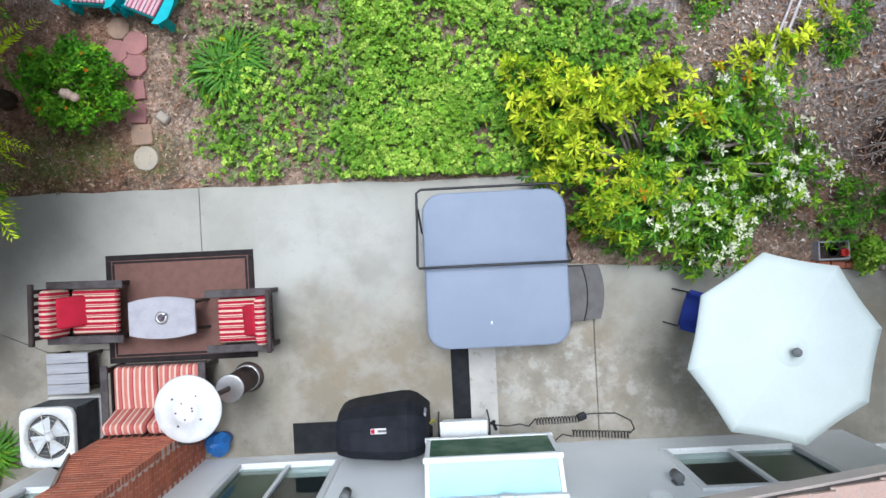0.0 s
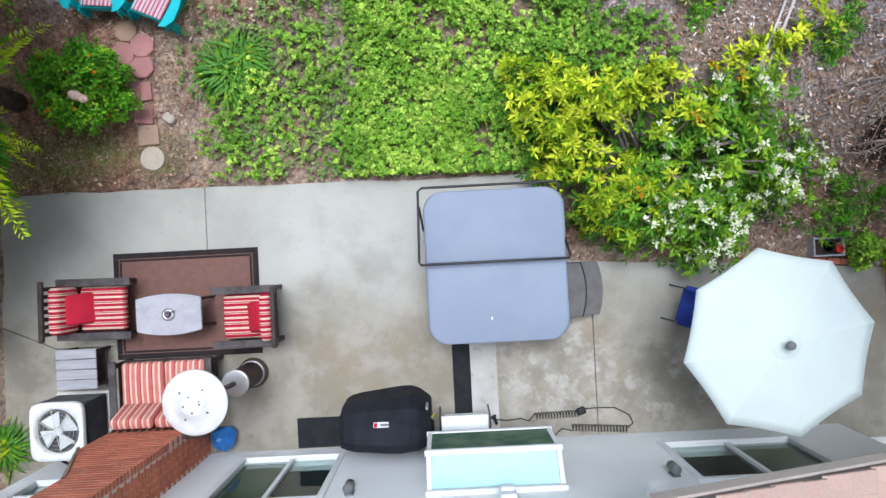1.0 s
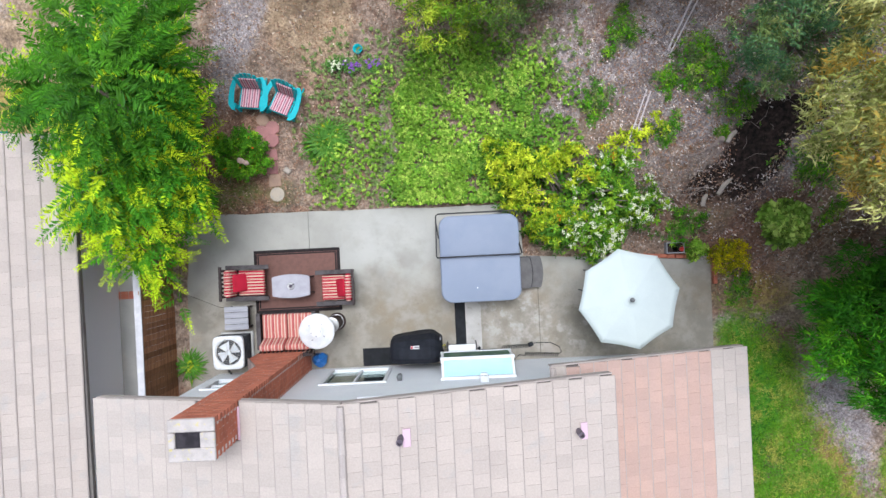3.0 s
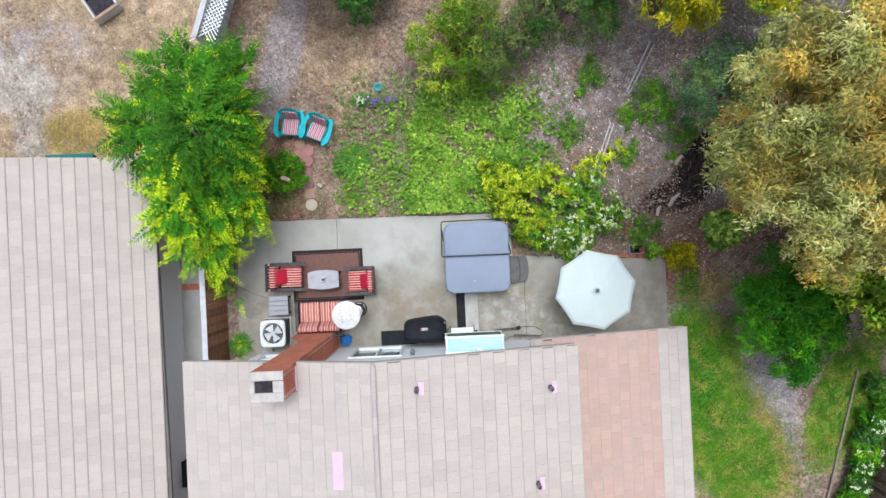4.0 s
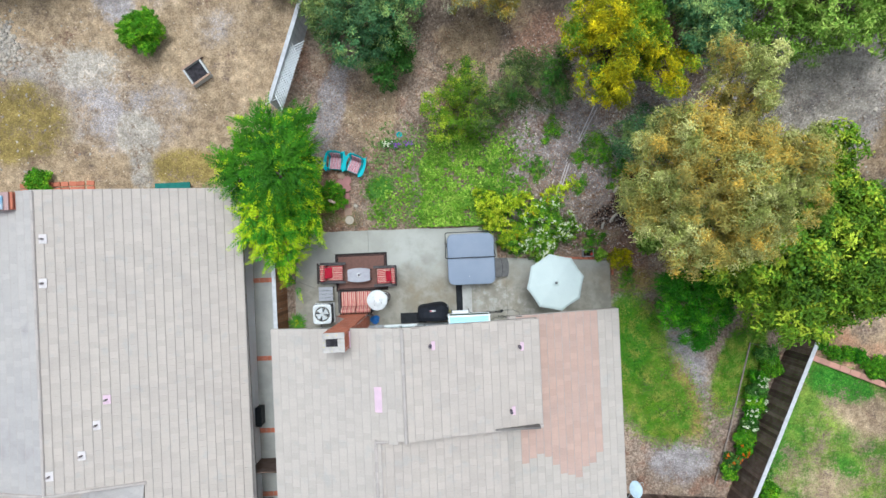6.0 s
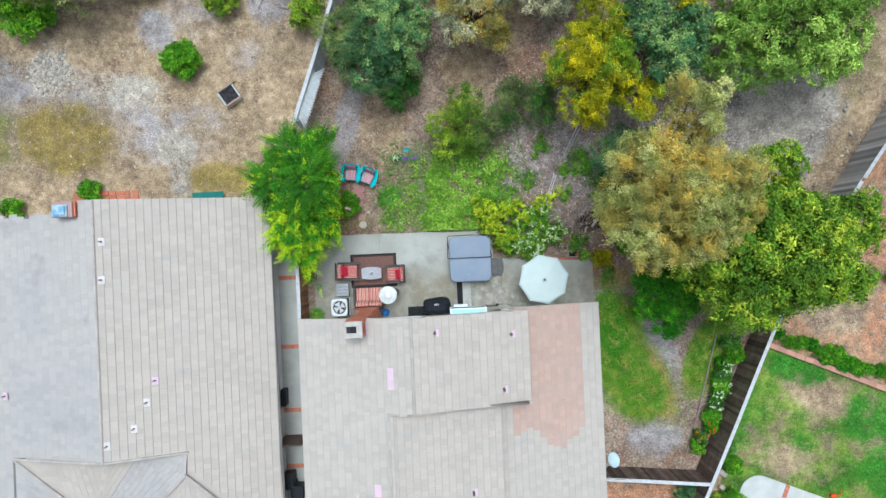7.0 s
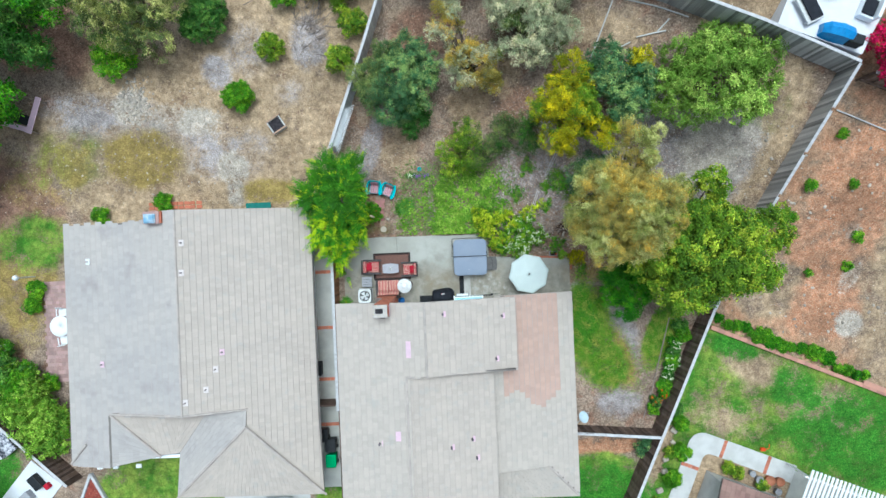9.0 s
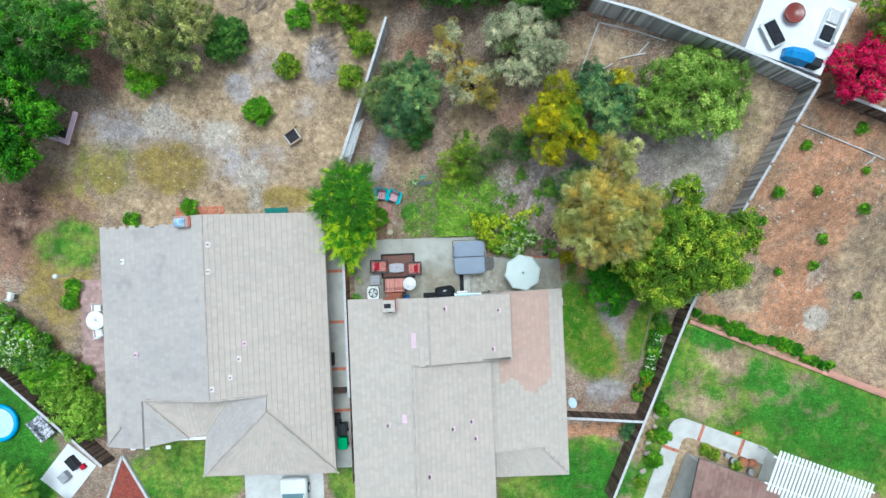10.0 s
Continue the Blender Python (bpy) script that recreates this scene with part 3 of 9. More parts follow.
def build_ground():
    far = [500.0, 200.0, 100.0, 60.0]
    xs = np.array([-a for a in far] + list(np.arange(-34, 38.01, 0.25)) + far[::-1])
    ys = np.array([-a for a in far] + list(np.arange(-24, 26.01, 0.25)) + far[::-1])
    X, Y = np.meshgrid(xs, ys)
    Z = ground_z(X, Y)
    v = np.stack([X, Y, Z], -1).reshape(-1, 3)
    nx, ny = len(xs), len(ys)
    i = (np.arange(ny - 1)[:, None] * nx + np.arange(nx - 1)[None]).ravel()
    me = soup("ground", v, np.stack([i, i + 1, i + nx + 1, i + nx], -1))
    me.shade_smooth()
    right_line = np.interp(Y, [-16, -11.2, -4.1, 1.2, 8.4, 30], [14.3, 16.5, 19.8, 22.2, 25.2, 30])
    bed_line = -5.3 - 0.435 * (X - 20.6)
    wall_line = np.interp(Y, [6.0, 9.2, 14.5, 30], [-2.0, -0.9, 1.2, 6])
    ours = (X > wall_line) & (X < right_line) & (Y > -2)
    neighbour = (X <= wall_line) & (Y > 2)
    lawn = np.maximum.reduce([blob(X, Y, 12.9, -5.2, 1.4, 2.9, 6), blob(X, Y, 13.9, -7.4, 1.2, 1.4), blob(X, Y, 17.2, -5.6, 0.9, 2.2, -25),
                              blob(X, Y, 13.0, -14.9, 3.4, 2.3, 0, 0.2), blob(X, Y, 9.6, -16.0, 2.6, 1.6), 0.9 * blob(X, Y, -20.6, 1.5, 2.2, 1.7, 0, 0.6), blob(X, Y, -13.5, -14, 4, 2.4),
                              0.9 * blob(X, Y, -2.5, -14.5, 1.6, 2), blob(X, Y, -26, -13, 4, 5), 0.34 * blob(X, Y, -20, 6.2, 2.6, 2.0, 0, 0.7)])
    lawn = np.where((X > right_line) & (Y < bed_line), np.maximum(lawn, 1 - 0.62 * blob(X, Y, 22.6, -7.8, 1.5, 1.0, -20, 0.7) - 0.6 * blob(X, Y, 27.6, -10.5, 1.7, 1.3, 0, 0.7) - 0.55 * blob(X, Y, 20.3, -11.0, 2.0, 0.9, -20, 0.7) - 0.35 * blob(X, Y, 23.5, -9.4, 4.5, 2.6, -20, 0.7)), lawn)
    PU_, PW_ = (X - 18.9) * 0.926 - (Y + 11.35) * 0.378, (X - 18.9) * 0.378 + (Y + 11.35) * 0.926
    beds = ((PU_ > 0.5) & (PW_ < -0.5)) | ((X > right_line) & (X < right_line + 1.5) & (Y < -11.0))
    lawn = np.where(beds, 0.0, lawn)
    dry = np.maximum.reduce([blob(X, Y, 14.6, -6.8, 0.8, 1.9, 20, 0.8), 0.95 * blob(X, Y, -13.6, 6.3, 2.5, 1.7, -6, 0.5), 0.6 * blob(X, Y, -18.4, 6.2, 1.9, 1.8, 0, 0.6), 0.95 * blob(X, Y, -6.1, 4.0, 1.7, 0.75, 0, 0.5),
                             0.7 * blob(X, Y, -21.5, -1.5, 2.6, 3.5, 0, 0.7), 0.5 * blob(X, Y, 13, -1.8, 1.0, 0.8), 0.4 * blob(X, Y, -20, 4.8, 2.5, 1.6)])
    tan = np.where(neighbour, 0.9 - 0.85 * np.maximum.reduce([blob(X, Y, -22.5, 3.0, 4.5, 4.5, 0, 0.4), blob(X, Y, -20.5, 13.5, 4.5, 4.0, 0, 0.35), 0.7 * blob(X, Y, -12.5, 14.3, 3.5, 1.8)]), 0.0)
    tan = np.where((X > right_line) & (Y < bed_line), 0.85, tan)
    tan = np.maximum.reduce([tan, 0.9 * blob(X, Y, 10.7, 1.75, 0.9, 0.6, 10, 0.6), 0.8 * blob(X, Y, 8.6, 2.65, 0.4, 0.6, 0, 0.6), 0.8 * blob(X, Y, 11.85, 0.15, 0.35, 0.4, 0, 0.6), 0.8 * blob(X, Y, 6.1, 8.5, 1.5, 0.9, 0, 0.6), 1.0 * blob(X, Y, 21.6, 5.4, 2.0, 4.2, -20, 0.5), 0.7 * blob(X, Y, 2.6, 8.6, 1.2, 2.4, 0, 0.6), 0.9 * blob(X, Y, 1.9, 6.0, 1.1, 1.5, -10, 0.6), 0.6 * blob(X, Y, 6.0, 7.6, 1.6, 1.0, 0, 0.6), 0.6 * blob(X, Y, 9.0, 2.8, 0.5, 0.8, 20, 0.5),
                             0.6 * blob(X, Y, 13, 11.5, 3.5, 1.6, -20, 0.6), 0.9 * blob(X, Y, 19.5, 13.5, 4.0, 2.6, -23, 0.3), 0.6 * blob(X, Y, 11.6, 0.6, 0.7, 0.7), 0.5 * blob(X, Y, 7.4, 9.5, 1.8, 1.5)])
    grey = np.maximum.reduce([0.9 * blob(X, Y, 10.9, 2.6, 0.9, 0.7, 0, 0.6), 0.8 * blob(X, Y, 16.3, 6.6, 1.6, 2.0, -20, 0.6), 1.1 * blob(X, Y, 19.0, 4.6, 2.6, 3.2, -25, 0.5), 0.9 * blob(X, Y, 0.1, 6.2, 0.6, 2.6, -20, 0.6), 0.85 * blob(X, Y, 10.4, 3.6, 1.6, 1.8, 0, 0.6), 0.6 * blob(X, Y, 12.0, 4.0, 5.0, 3.6, 0, 0.5),
                              0.8 * blob(X, Y, 14.8, -5.5, 1.0, 2.4, 12, 0.6), 0.7 * blob(X, Y, -16.5, 9.2, 3.2, 1.2, -8, 0.5), 0.55 * blob(X, Y, -13, 7.9, 5.0, 1.6, -8, 0.8), 0.55 * blob(X, Y, -9, 6.4, 3.5, 1.6, 0, 0.7), 0.5 * blob(X, Y, -7, 12.5, 1.5, 1.8, 0, 0.7), 0.75 * 1.2 * blob(X, Y, -8.9, 11.2, 0.8, 1.1, 35, 0.5), 0.7 * blob(X, Y, -17.2, 8.5, 1.7, 1.2, 0, 0.8), 0.4 * blob(X, Y, -4.4, 9.8, 1.2, 1.0, 0, 0.9), 0.7 * blob(X, Y, -3.2, 12.6, 1.2, 1.6), 0.5 * blob(X, Y, -11, 8, 4, 1, -25, 0.6),
                              0.6 * blob(X, Y, 3.6, 2.4, 0.25, 1.5, 6, 0.7), 0.5 * blob(X, Y, -18, 7, 1.6, 1.1), 0.7 * blob(X, Y, 14.5, -9.6, 1.4, 1.0, 0, 0.6), 0.6 * blob(X, Y, 12.8, -2.6, 1, 0.7)])
    pale = np.maximum.reduce([0.8 * blob(X, Y, 19.6, 5.2, 2.2, 3.0, -22, 0.6), 0.95 * blob(X, Y, -8.2, 5.5, 0.9, 1.0, 10, 0.5), 0.9 * blob(X, Y, -8.1, 4.1, 0.55, 1.0, 0, 0.5), 0.95 * blob(X, Y, -14.2, 9.4, 1.0, 1.1, 0, 0.5), 0.7 * blob(X, Y, -10.8, 8.5, 2.4, 0.9, -8, 0.7), 0.6 * blob(X, Y, 28.5, -2.6, 0.6, 1.2, -20), 0.5 * blob(X, Y, 28, 0.2, 0.5, 0.6), 0.8 * blob(X, Y, 28.5, -5.4, 0.9, 0.9), 0.5 * blob(X, Y, 14.4, -7.0, 0.6, 1.0, 0, 0.6)])
    tan = np.where((X > right_line) & (Y > bed_line), 0.6, tan)
    rust = np.where((X > right_line) & (Y > bed_line), 0.48 + 0.4 * blob(X, Y, 27.5, 1.0, 2.2, 5, -10, 0.7) + 0.6 * blob(X, Y, 27.1, -4.2, 2.2, 1.7) - 0.5 * blob(X, Y, 31.5, -4.5, 2.5, 5, 0, 0.6) - 0.55 * blob(X, Y, 24.0, -3.2, 2.2, 1.6), 0.0)
    rust = np.maximum(rust, 1.2 * blob(X, Y, 13.4, -12.2, 2.2, 0.5, 0, 0.25))
    mulch = np.where(ours, 0.06, 0.0)
    mulch = np.maximum.reduce([mulch, 0.9 * blob(X, Y, 8.6, 8.2, 1.2, 1.0, 0, 0.6), 0.8 * blob(X, Y, 3.4, 12.6, 1.8, 1.4, 0, 0.6), 0.9 * blob(X, Y, 17.3, 5.0, 0.9, 1.6, 0, 0.6), 0.8 * blob(X, Y, -16.8, 12.4, 1.4, 1.5, 0, 0.6), 0.95 * blob(X, Y, 12.4, 0.9, 1.5, 2.3, 0, 0.4), 0.8 * blob(X, Y, 12.6, -1.4, 0.8, 1.2, 0, 0.5), 0.95 * blob(X, Y, -0.5, 2.6, 1.3, 2.0, 0, 0.4), 0.9 * blob(X, Y, 12.0, 2.2, 0.5, 1.2, -35, 0.4), 0.8 * blob(X, Y, -20, 14, 3, 2.5), 0.85 * blob(X, Y, -22.5, 3, 4, 4)])
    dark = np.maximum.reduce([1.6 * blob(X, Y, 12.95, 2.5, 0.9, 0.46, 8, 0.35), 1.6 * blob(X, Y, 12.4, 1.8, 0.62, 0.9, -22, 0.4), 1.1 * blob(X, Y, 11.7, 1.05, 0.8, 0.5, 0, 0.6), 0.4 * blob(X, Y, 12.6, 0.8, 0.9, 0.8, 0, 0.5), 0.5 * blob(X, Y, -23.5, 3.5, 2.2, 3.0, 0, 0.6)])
    moss = np.maximum.reduce([0.8 * blob(X, Y, -0.7, 1.5, 1.0, 0.5, 0, 0.5), 0.6 * blob(X, Y, 0.9, 1.5, 0.5, 0.45), 0.6 * blob(X, Y, 12.4, -1.7, 0.6, 0.6), 0.7 * blob(X, Y, -17.8, 6.4, 2.2, 1.8, 0, 0.6), 0.5 * blob(X, Y, 22.3, 6.8, 1.0, 1.2)])
    lush = np.maximum.reduce([0.85 * blob(X, Y, 29.0, -12.5, 5.0, 3.0, -20, 0.5), 0.9 * blob(X, Y, 21.5, -6.6, 1.6, 0.7, -20, 0.5), 0.8 * blob(X, Y, 25.0, -9.2, 1.4, 1.4, 0, 0.6), 1.3 * blob(X, Y, -27, -12.5, 4.8, 5.5, 0, 0.3), 0.9 * blob(X, Y, 13.2, -15.2, 3.4, 2.0, 0, 0.4), 0.7 * blob(X, Y, 12.6, -4.4, 1.0, 1.8, 0, 0.5)])
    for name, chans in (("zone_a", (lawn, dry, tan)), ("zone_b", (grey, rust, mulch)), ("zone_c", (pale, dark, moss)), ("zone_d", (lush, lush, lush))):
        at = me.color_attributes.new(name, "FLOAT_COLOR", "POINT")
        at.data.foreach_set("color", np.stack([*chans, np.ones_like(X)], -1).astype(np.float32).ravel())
    n = Nodes("garden_ground")
    coarse, fine, speck = n.noise(0.9, 6, 0.6), n.noise(9, 5, 0.65), n.noise(38, 3, 0.6)
    wob = n.math("ADD", n.math("MULTIPLY", coarse, 0.7), n.math("MULTIPLY", fine, 0.55))
    col = n.mix(n.ramp(fine, 0.38, 0.62), (0.205, 0.147, 0.108), (0.36, 0.272, 0.208))
    col = n.mix(n.math("MULTIPLY", n.ramp(n.noise(0.8, 7, 0.7), 0.50, 0.62), 0.75), col, n.mix(n.ramp(fine, 0.4, 0.6), (0.20, 0.105, 0.07), (0.34, 0.19, 0.125)))
    col = n.mix(n.math("MULTIPLY", n.ramp(n.noise(0.62, 7, 0.68), 0.52, 0.64), 0.7), col, n.mix(n.ramp(fine, 0.4, 0.6), (0.36, 0.265, 0.18), (0.43, 0.33, 0.235)))

    def zone(attr, chan, c1, c2, col, grain=None):
        a = n.t.nodes.new("ShaderNodeVertexColor")
        a.layer_name = attr
        s = n.t.nodes.new("ShaderNodeSeparateColor")
        n.link(a.outputs[0], s.inputs[0])
        f = n.ramp(n.math("MULTIPLY", s.outputs[chan], n.math("ADD", n.math("MULTIPLY", n.math("SUBTRACT", wob, 0.62), 4.5), 1.0)), 0.18, 0.8)
        return n.mix(f, col, n.mix(n.ramp(grain or fine, 0.36, 0.64), c1, c2))

    col = zone("zone_b", 2, (0.20, 0.108, 0.072), (0.355, 0.21, 0.145), col)
    col = zone("zone_a", 2, (0.325, 0.23, 0.14), (0.43, 0.315, 0.20), col, n.noise(3.0, 6, 0.65))
    col = zone("zone_b", 1, (0.37, 0.165, 0.085), (0.45, 0.265, 0.165), col)
    col = zone("zone_b", 0, (0.245, 0.21, 0.205), (0.41, 0.365, 0.35), col, speck)
    col = zone("zone_c", 0, (0.36, 0.31, 0.25), (0.45, 0.39, 0.33), col)
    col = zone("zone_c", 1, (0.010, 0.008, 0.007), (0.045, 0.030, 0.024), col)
    col = zone("zone_c", 2, (0.10, 0.15, 0.02), (0.24, 0.20, 0.10), col)
    col = zone("zone_a", 1, (0.235, 0.165, 0.055), (0.31, 0.235, 0.075), col)
    col = zone("zone_a", 0, (0.055, 0.16, 0.014), (0.215, 0.285, 0.045), col, n.noise(0.55, 7, 0.68))
    col = zone("zone_d", 0, (0.022, 0.125, 0.010), (0.075, 0.215, 0.02), col)
    col = n.vary(col, n.ramp(n.noise(2.4, 7, 0.7), 0.25, 0.75), 0.36)
    col = n.vary(col, n.ramp(n.noise(0.45, 4, 0.6), 0.3, 0.7), 0.22)
    col = n.vary(col, n.ramp(n.noise(15, 4, 0.7), 0.3, 0.7), 0.32)
    col = n.vary(col, speck, 0.2)
    col = n.vary(col, n.noise(120, 2), 0.12)
    me.materials.append(n.done(col, 0.95, n.math("ADD", speck, fine), 0.7, 0.05))
    tagged(new("ground", me), "bare brown garden soil with dry patches and lawn", "ground", kind="structure")


build_ground()


# ---- the patio ----
def concrete_material():
    """Pale grey slab, browner and dirtier towards the house, with chalky and rusty marks."""
    n = Nodes("stained_patio_concrete")
    mid, fine = n.noise(1.7, 8, 0.66), n.noise(70, 3)
    sep = n.t.nodes.new("ShaderNodeSeparateXYZ")
    n.link(n.pos(), sep.inputs[0])
    times = lambda *f: f[0] if len(f) == 1 else n.math("MULTIPLY", f[0], times(*f[1:]))
    col = n.mix(n.ramp(n.noise(0.8, 7, 0.6), 0.34, 0.66), (0.395, 0.382, 0.335), (0.325, 0.316, 0.277))
    # pale oval: a soft sheen painted into the slab colour
    col = n.mix(times(n.spot(3.5, 0.0, 1.3, 0.9, 0.7), n.ramp(n.noise(1.2, 6, 0.6), 0.36, 0.6), 0.8), col, (0.455, 0.45, 0.41))
    low = n.ramp(n.math("ADD", n.math("MULTIPLY", sep.outputs[1], -1.0), n.math("MULTIPLY", n.noise(0.9, 6, 0.6), 2.2)), 1.5, 2.7)
    col = n.mix(times(low, 0.8), col, n.mix(n.ramp(mid, 0.36, 0.62), (0.325, 0.29, 0.235), (0.205, 0.182, 0.14)))
    col = n.mix(times(n.ramp(n.noise(0.75, 7, 0.65), 0.50, 0.68), low, 0.55), col, (0.27, 0.215, 0.145))
    col = n.mix(times(n.spot(3.9, -1.9, 1.0, 0.6, 0.8), n.ramp(mid, 0.42, 0.6), 0.45), col, (0.29, 0.23, 0.14))
    col = n.mix(times(n.spot(6.6, -2.0, 1.0, 0.85, 0.6), n.ramp(n.noise(3.2, 9, 0.7), 0.47, 0.62), 0.6), col, (0.48, 0.465, 0.43))
    col = n.mix(times(n.spot(8.2, -2.4, 1.6, 0.6, 0.7), n.ramp(n.noise(2.6, 9, 0.7), 0.48, 0.62), 0.6), col, (0.50, 0.455, 0.41))
    col = n.mix(times(n.ramp(n.noise(4.2, 9, 0.75), 0.56, 0.70), low, 0.6), col, (0.17, 0.145, 0.11))
    col = n.mix(times(n.ramp(n.noise(11, 7, 0.75), 0.58, 0.72), 0.55), col, (0.22, 0.20, 0.17))
    col = n.vary(col, fine, 0.08)
    col = n.vary(col, n.t.nodes.new("ShaderNodeObjectInfo").outputs["Random"], 0.04)
    return n.done(col, 0.75, n.math("ADD", fine, mid), 0.2, 0.008)


M["concrete"] = concrete_material()
patio = thing("patio", "large stained concrete patio slab behind the house", "patio", kind="structure")


def slab(outline, name="slab"):
    bm = bmesh.new()
    vs = [bm.verts.new((x, y, 0.0)) for x, y in outline]
    face = bm.faces.new(vs)
    ext = bmesh.ops.extrude_face_region(bm, geom=[face])
    bmesh.ops.translate(bm, vec=(0, 0, -0.14), verts=[e for e in ext["geom"] if isinstance(e, bmesh.types.BMVert)])
    bmesh.ops.recalc_face_normals(bm, faces=bm.faces)
    top = [e for e in bm.edges if all(abs(w.co.z) < 1e-6 for w in e.verts)]
    bmesh.ops.bevel(bm, geom=top, offset=0.008, segments=1, affect="EDGES")
    me = bpy.data.meshes.new(name)
    bm.to_mesh(me)
    bm.free()
    part(name, me, M["concrete"], patio)


def edge(x0, x1, k=7):
    rng = np.random.default_rng(int(abs(x0) * 100) + 3)
    xs = np.linspace(x1, x0, k)
    return [(float(x), float(patio_edge(x) + rng.normal(0, 0.012))) for x in xs]


J = 0.004
slab([(-1.78, -1.05), (-0.95, -1.42), (1.46 - J, -1.42)] + edge(-1.72, 1.46 - J))
slab([(-1.80, -3.5), (1.46 - J, -3.5), (1.46 - J, -1.43), (-0.95, -1.43), (-1.78, -1.06)])
slab([(1.46 + J, -3.5), (7.34 - J, -3.5), (7.34 - J, -0.47), (7.0, -0.46)] + edge(1.46 + J, 6.97))
slab([(7.34 + J, -3.5), (11.82, -3.46)] + edge(7.34 + J, 11.84))
# a pale poured strip beside the drain
solid("concrete_strip", Geo().box((5.62, -2.55, 0.004), (0.42, 1.9, 0.02)), surface("pale_strip_concrete", (0.50, 0.485, 0.45), (0.42, 0.40, 0.37), 2.0, 0.85, 70, 0.25, wear=(0.32, 0.3, 0.25)), "pale strip of newer poured concrete", "paving", kind="structure")
# edging bricks on the garden side
edging = thing("brick_edging", "single row of red bricks edging the flower bed", "edging", kind="structure")
eb = Geo().rbox((0, 0, 0.03), (0.20, 0.095, 0.1), 0.008, 1).mesh("brick")
for i in range(9):
    x = 9.75 + i * 0.212
    part("brick", eb, M["brick_piece"], edging, at=pose(x, float(patio_edge(x)) + 0.06, random.uniform(-0.02, 0.01), random.uniform(-3, 3), 0, -4 + random.uniform(-4, 4)))
for i in range(3):
    part("brick", eb, M["brick_piece"], edging, at=pose(11.93, -0.9 - i * 0.212, -0.01, 0, random.uniform(-3, 3), 90 + random.uniform(-4, 4)))


# ---- houses ----
TILE_E, TILE_W = 0.30, 0.235


def tile_places(x_eave, x_ridge, z_eave, z_ridge, y0, y1, keep=None, rise=TILE_E, lo=None):
    """Where each tile lies: centre, angle, sign of the slope; courses run along y."""
    sgn = 1 if x_ridge > x_eave else -1
    ang = math.atan2(z_ridge - z_eave, abs(x_ridge - x_eave))
    length = math.hypot(z_ridge - z_eave, x_ridge - x_eave)
    courses = max(1, round(length / rise))
    e = length / courses
    rng = np.random.default_rng(int(abs(x_eave * 37 + y0 * 11)) + 1)
    res = []
    for i in range(courses):
        s = (i + 0.5) * e
        off = (i % 2) * 0.5 * TILE_W + rng.uniform(-0.03, 0.03)
        y = y0 + off - TILE_W
        while y < y1:
            cx0 = x_eave + sgn * s * math.cos(ang)
            a, b = max(y, y0 if lo is None else max(y0, lo(cx0))), min(y + TILE_W, y1)
            y += TILE_W
            if b - a < 0.05:
                continue
            cx, cz, cy = x_eave + sgn * s * math.cos(ang), z_eave + s * math.sin(ang), (a + b) / 2
            if keep is None or keep(cx, cy):
                res.append((cx, cy, cz, b - a, e, ang, sgn, rng.uniform(-0.002, 0.002), rng.uniform(-0.3, 0.3)))
    return res


def tile_matrix(p):
    cx, cy, cz, w, e, ang, sgn, lift, twist = p
    slope = -sgn * (math.degrees(ang) - 5.2)
    return pose(cx, cy, cz + 0.032 + lift, 0, slope, twist) @ Matrix.Diagonal((e / TILE_E, w / TILE_W, 1, 1))


def tile_geo():
    """A flat tile whose two ends slope down to a thin lip, painted darker as a step shadow."""
    a, b, w, h = (TILE_E + 0.034) / 2 - 0.023, (TILE_E + 0.034) / 2, (TILE_W - 0.0025) / 2, 0.0145
    prof = [(-b, -h), (-b, 0.002), (-a, h), (a, h), (b, 0.002), (b, -h)]
    return Geo().add([(x, y, z) for y in (-w, w) for x, z in prof], [(0, 6, 7, 1), (1, 7, 8, 2), (2, 8, 9, 3), (3, 9, 10, 4), (4, 10, 11, 5), (5, 11, 6, 0), (0, 1, 2, 5), (2, 3, 4, 5), (6, 11, 8, 7), (8, 11, 10, 9)])


TILE_GEO = tile_geo()
TILE_LIP = np.array([0, 1, 0, 1, 0, 0, 0, 0, 0, 0])
TILE_MESH = {}


def lay_tiles(roof, places, mat, near=None):
    """Tiles on a roof: those of a near stretch as pieces, the rest in one mesh."""
    if mat not in TILE_MESH:
        TILE_MESH[mat] = TILE_GEO.mesh("tile")
        TILE_MESH[mat].materials.append(M[mat + "_piece"] if near else M[mat])
        TILE_MESH[mat].materials.append(M["tile_lip"])
        TILE_MESH[mat].polygons.foreach_set("material_index", TILE_LIP)
    base = np.array([(*p, 1) for p in TILE_GEO.v])
    quads = np.array(TILE_GEO.f)
    vs, fs = [], []
    for p in places:
        m = tile_matrix(p)
        if near and near(p[0], p[1]):
            part("tile", TILE_MESH[mat], None, roof, at=m)
        else:
            fs.append(quads + len(base) * len(vs))
            vs.append((base @ np.array(m).T)[:, :3])
    if vs:
        me = soup("tiles", np.concatenate(vs), np.concatenate(fs))
        me.materials.append(M[mat])
        me.materials.append(M["tile_lip"])
        me.polygons.foreach_set("material_index", np.tile(TILE_LIP, len(vs)))
        part("tiles", me, None, roof, kind="stuff")


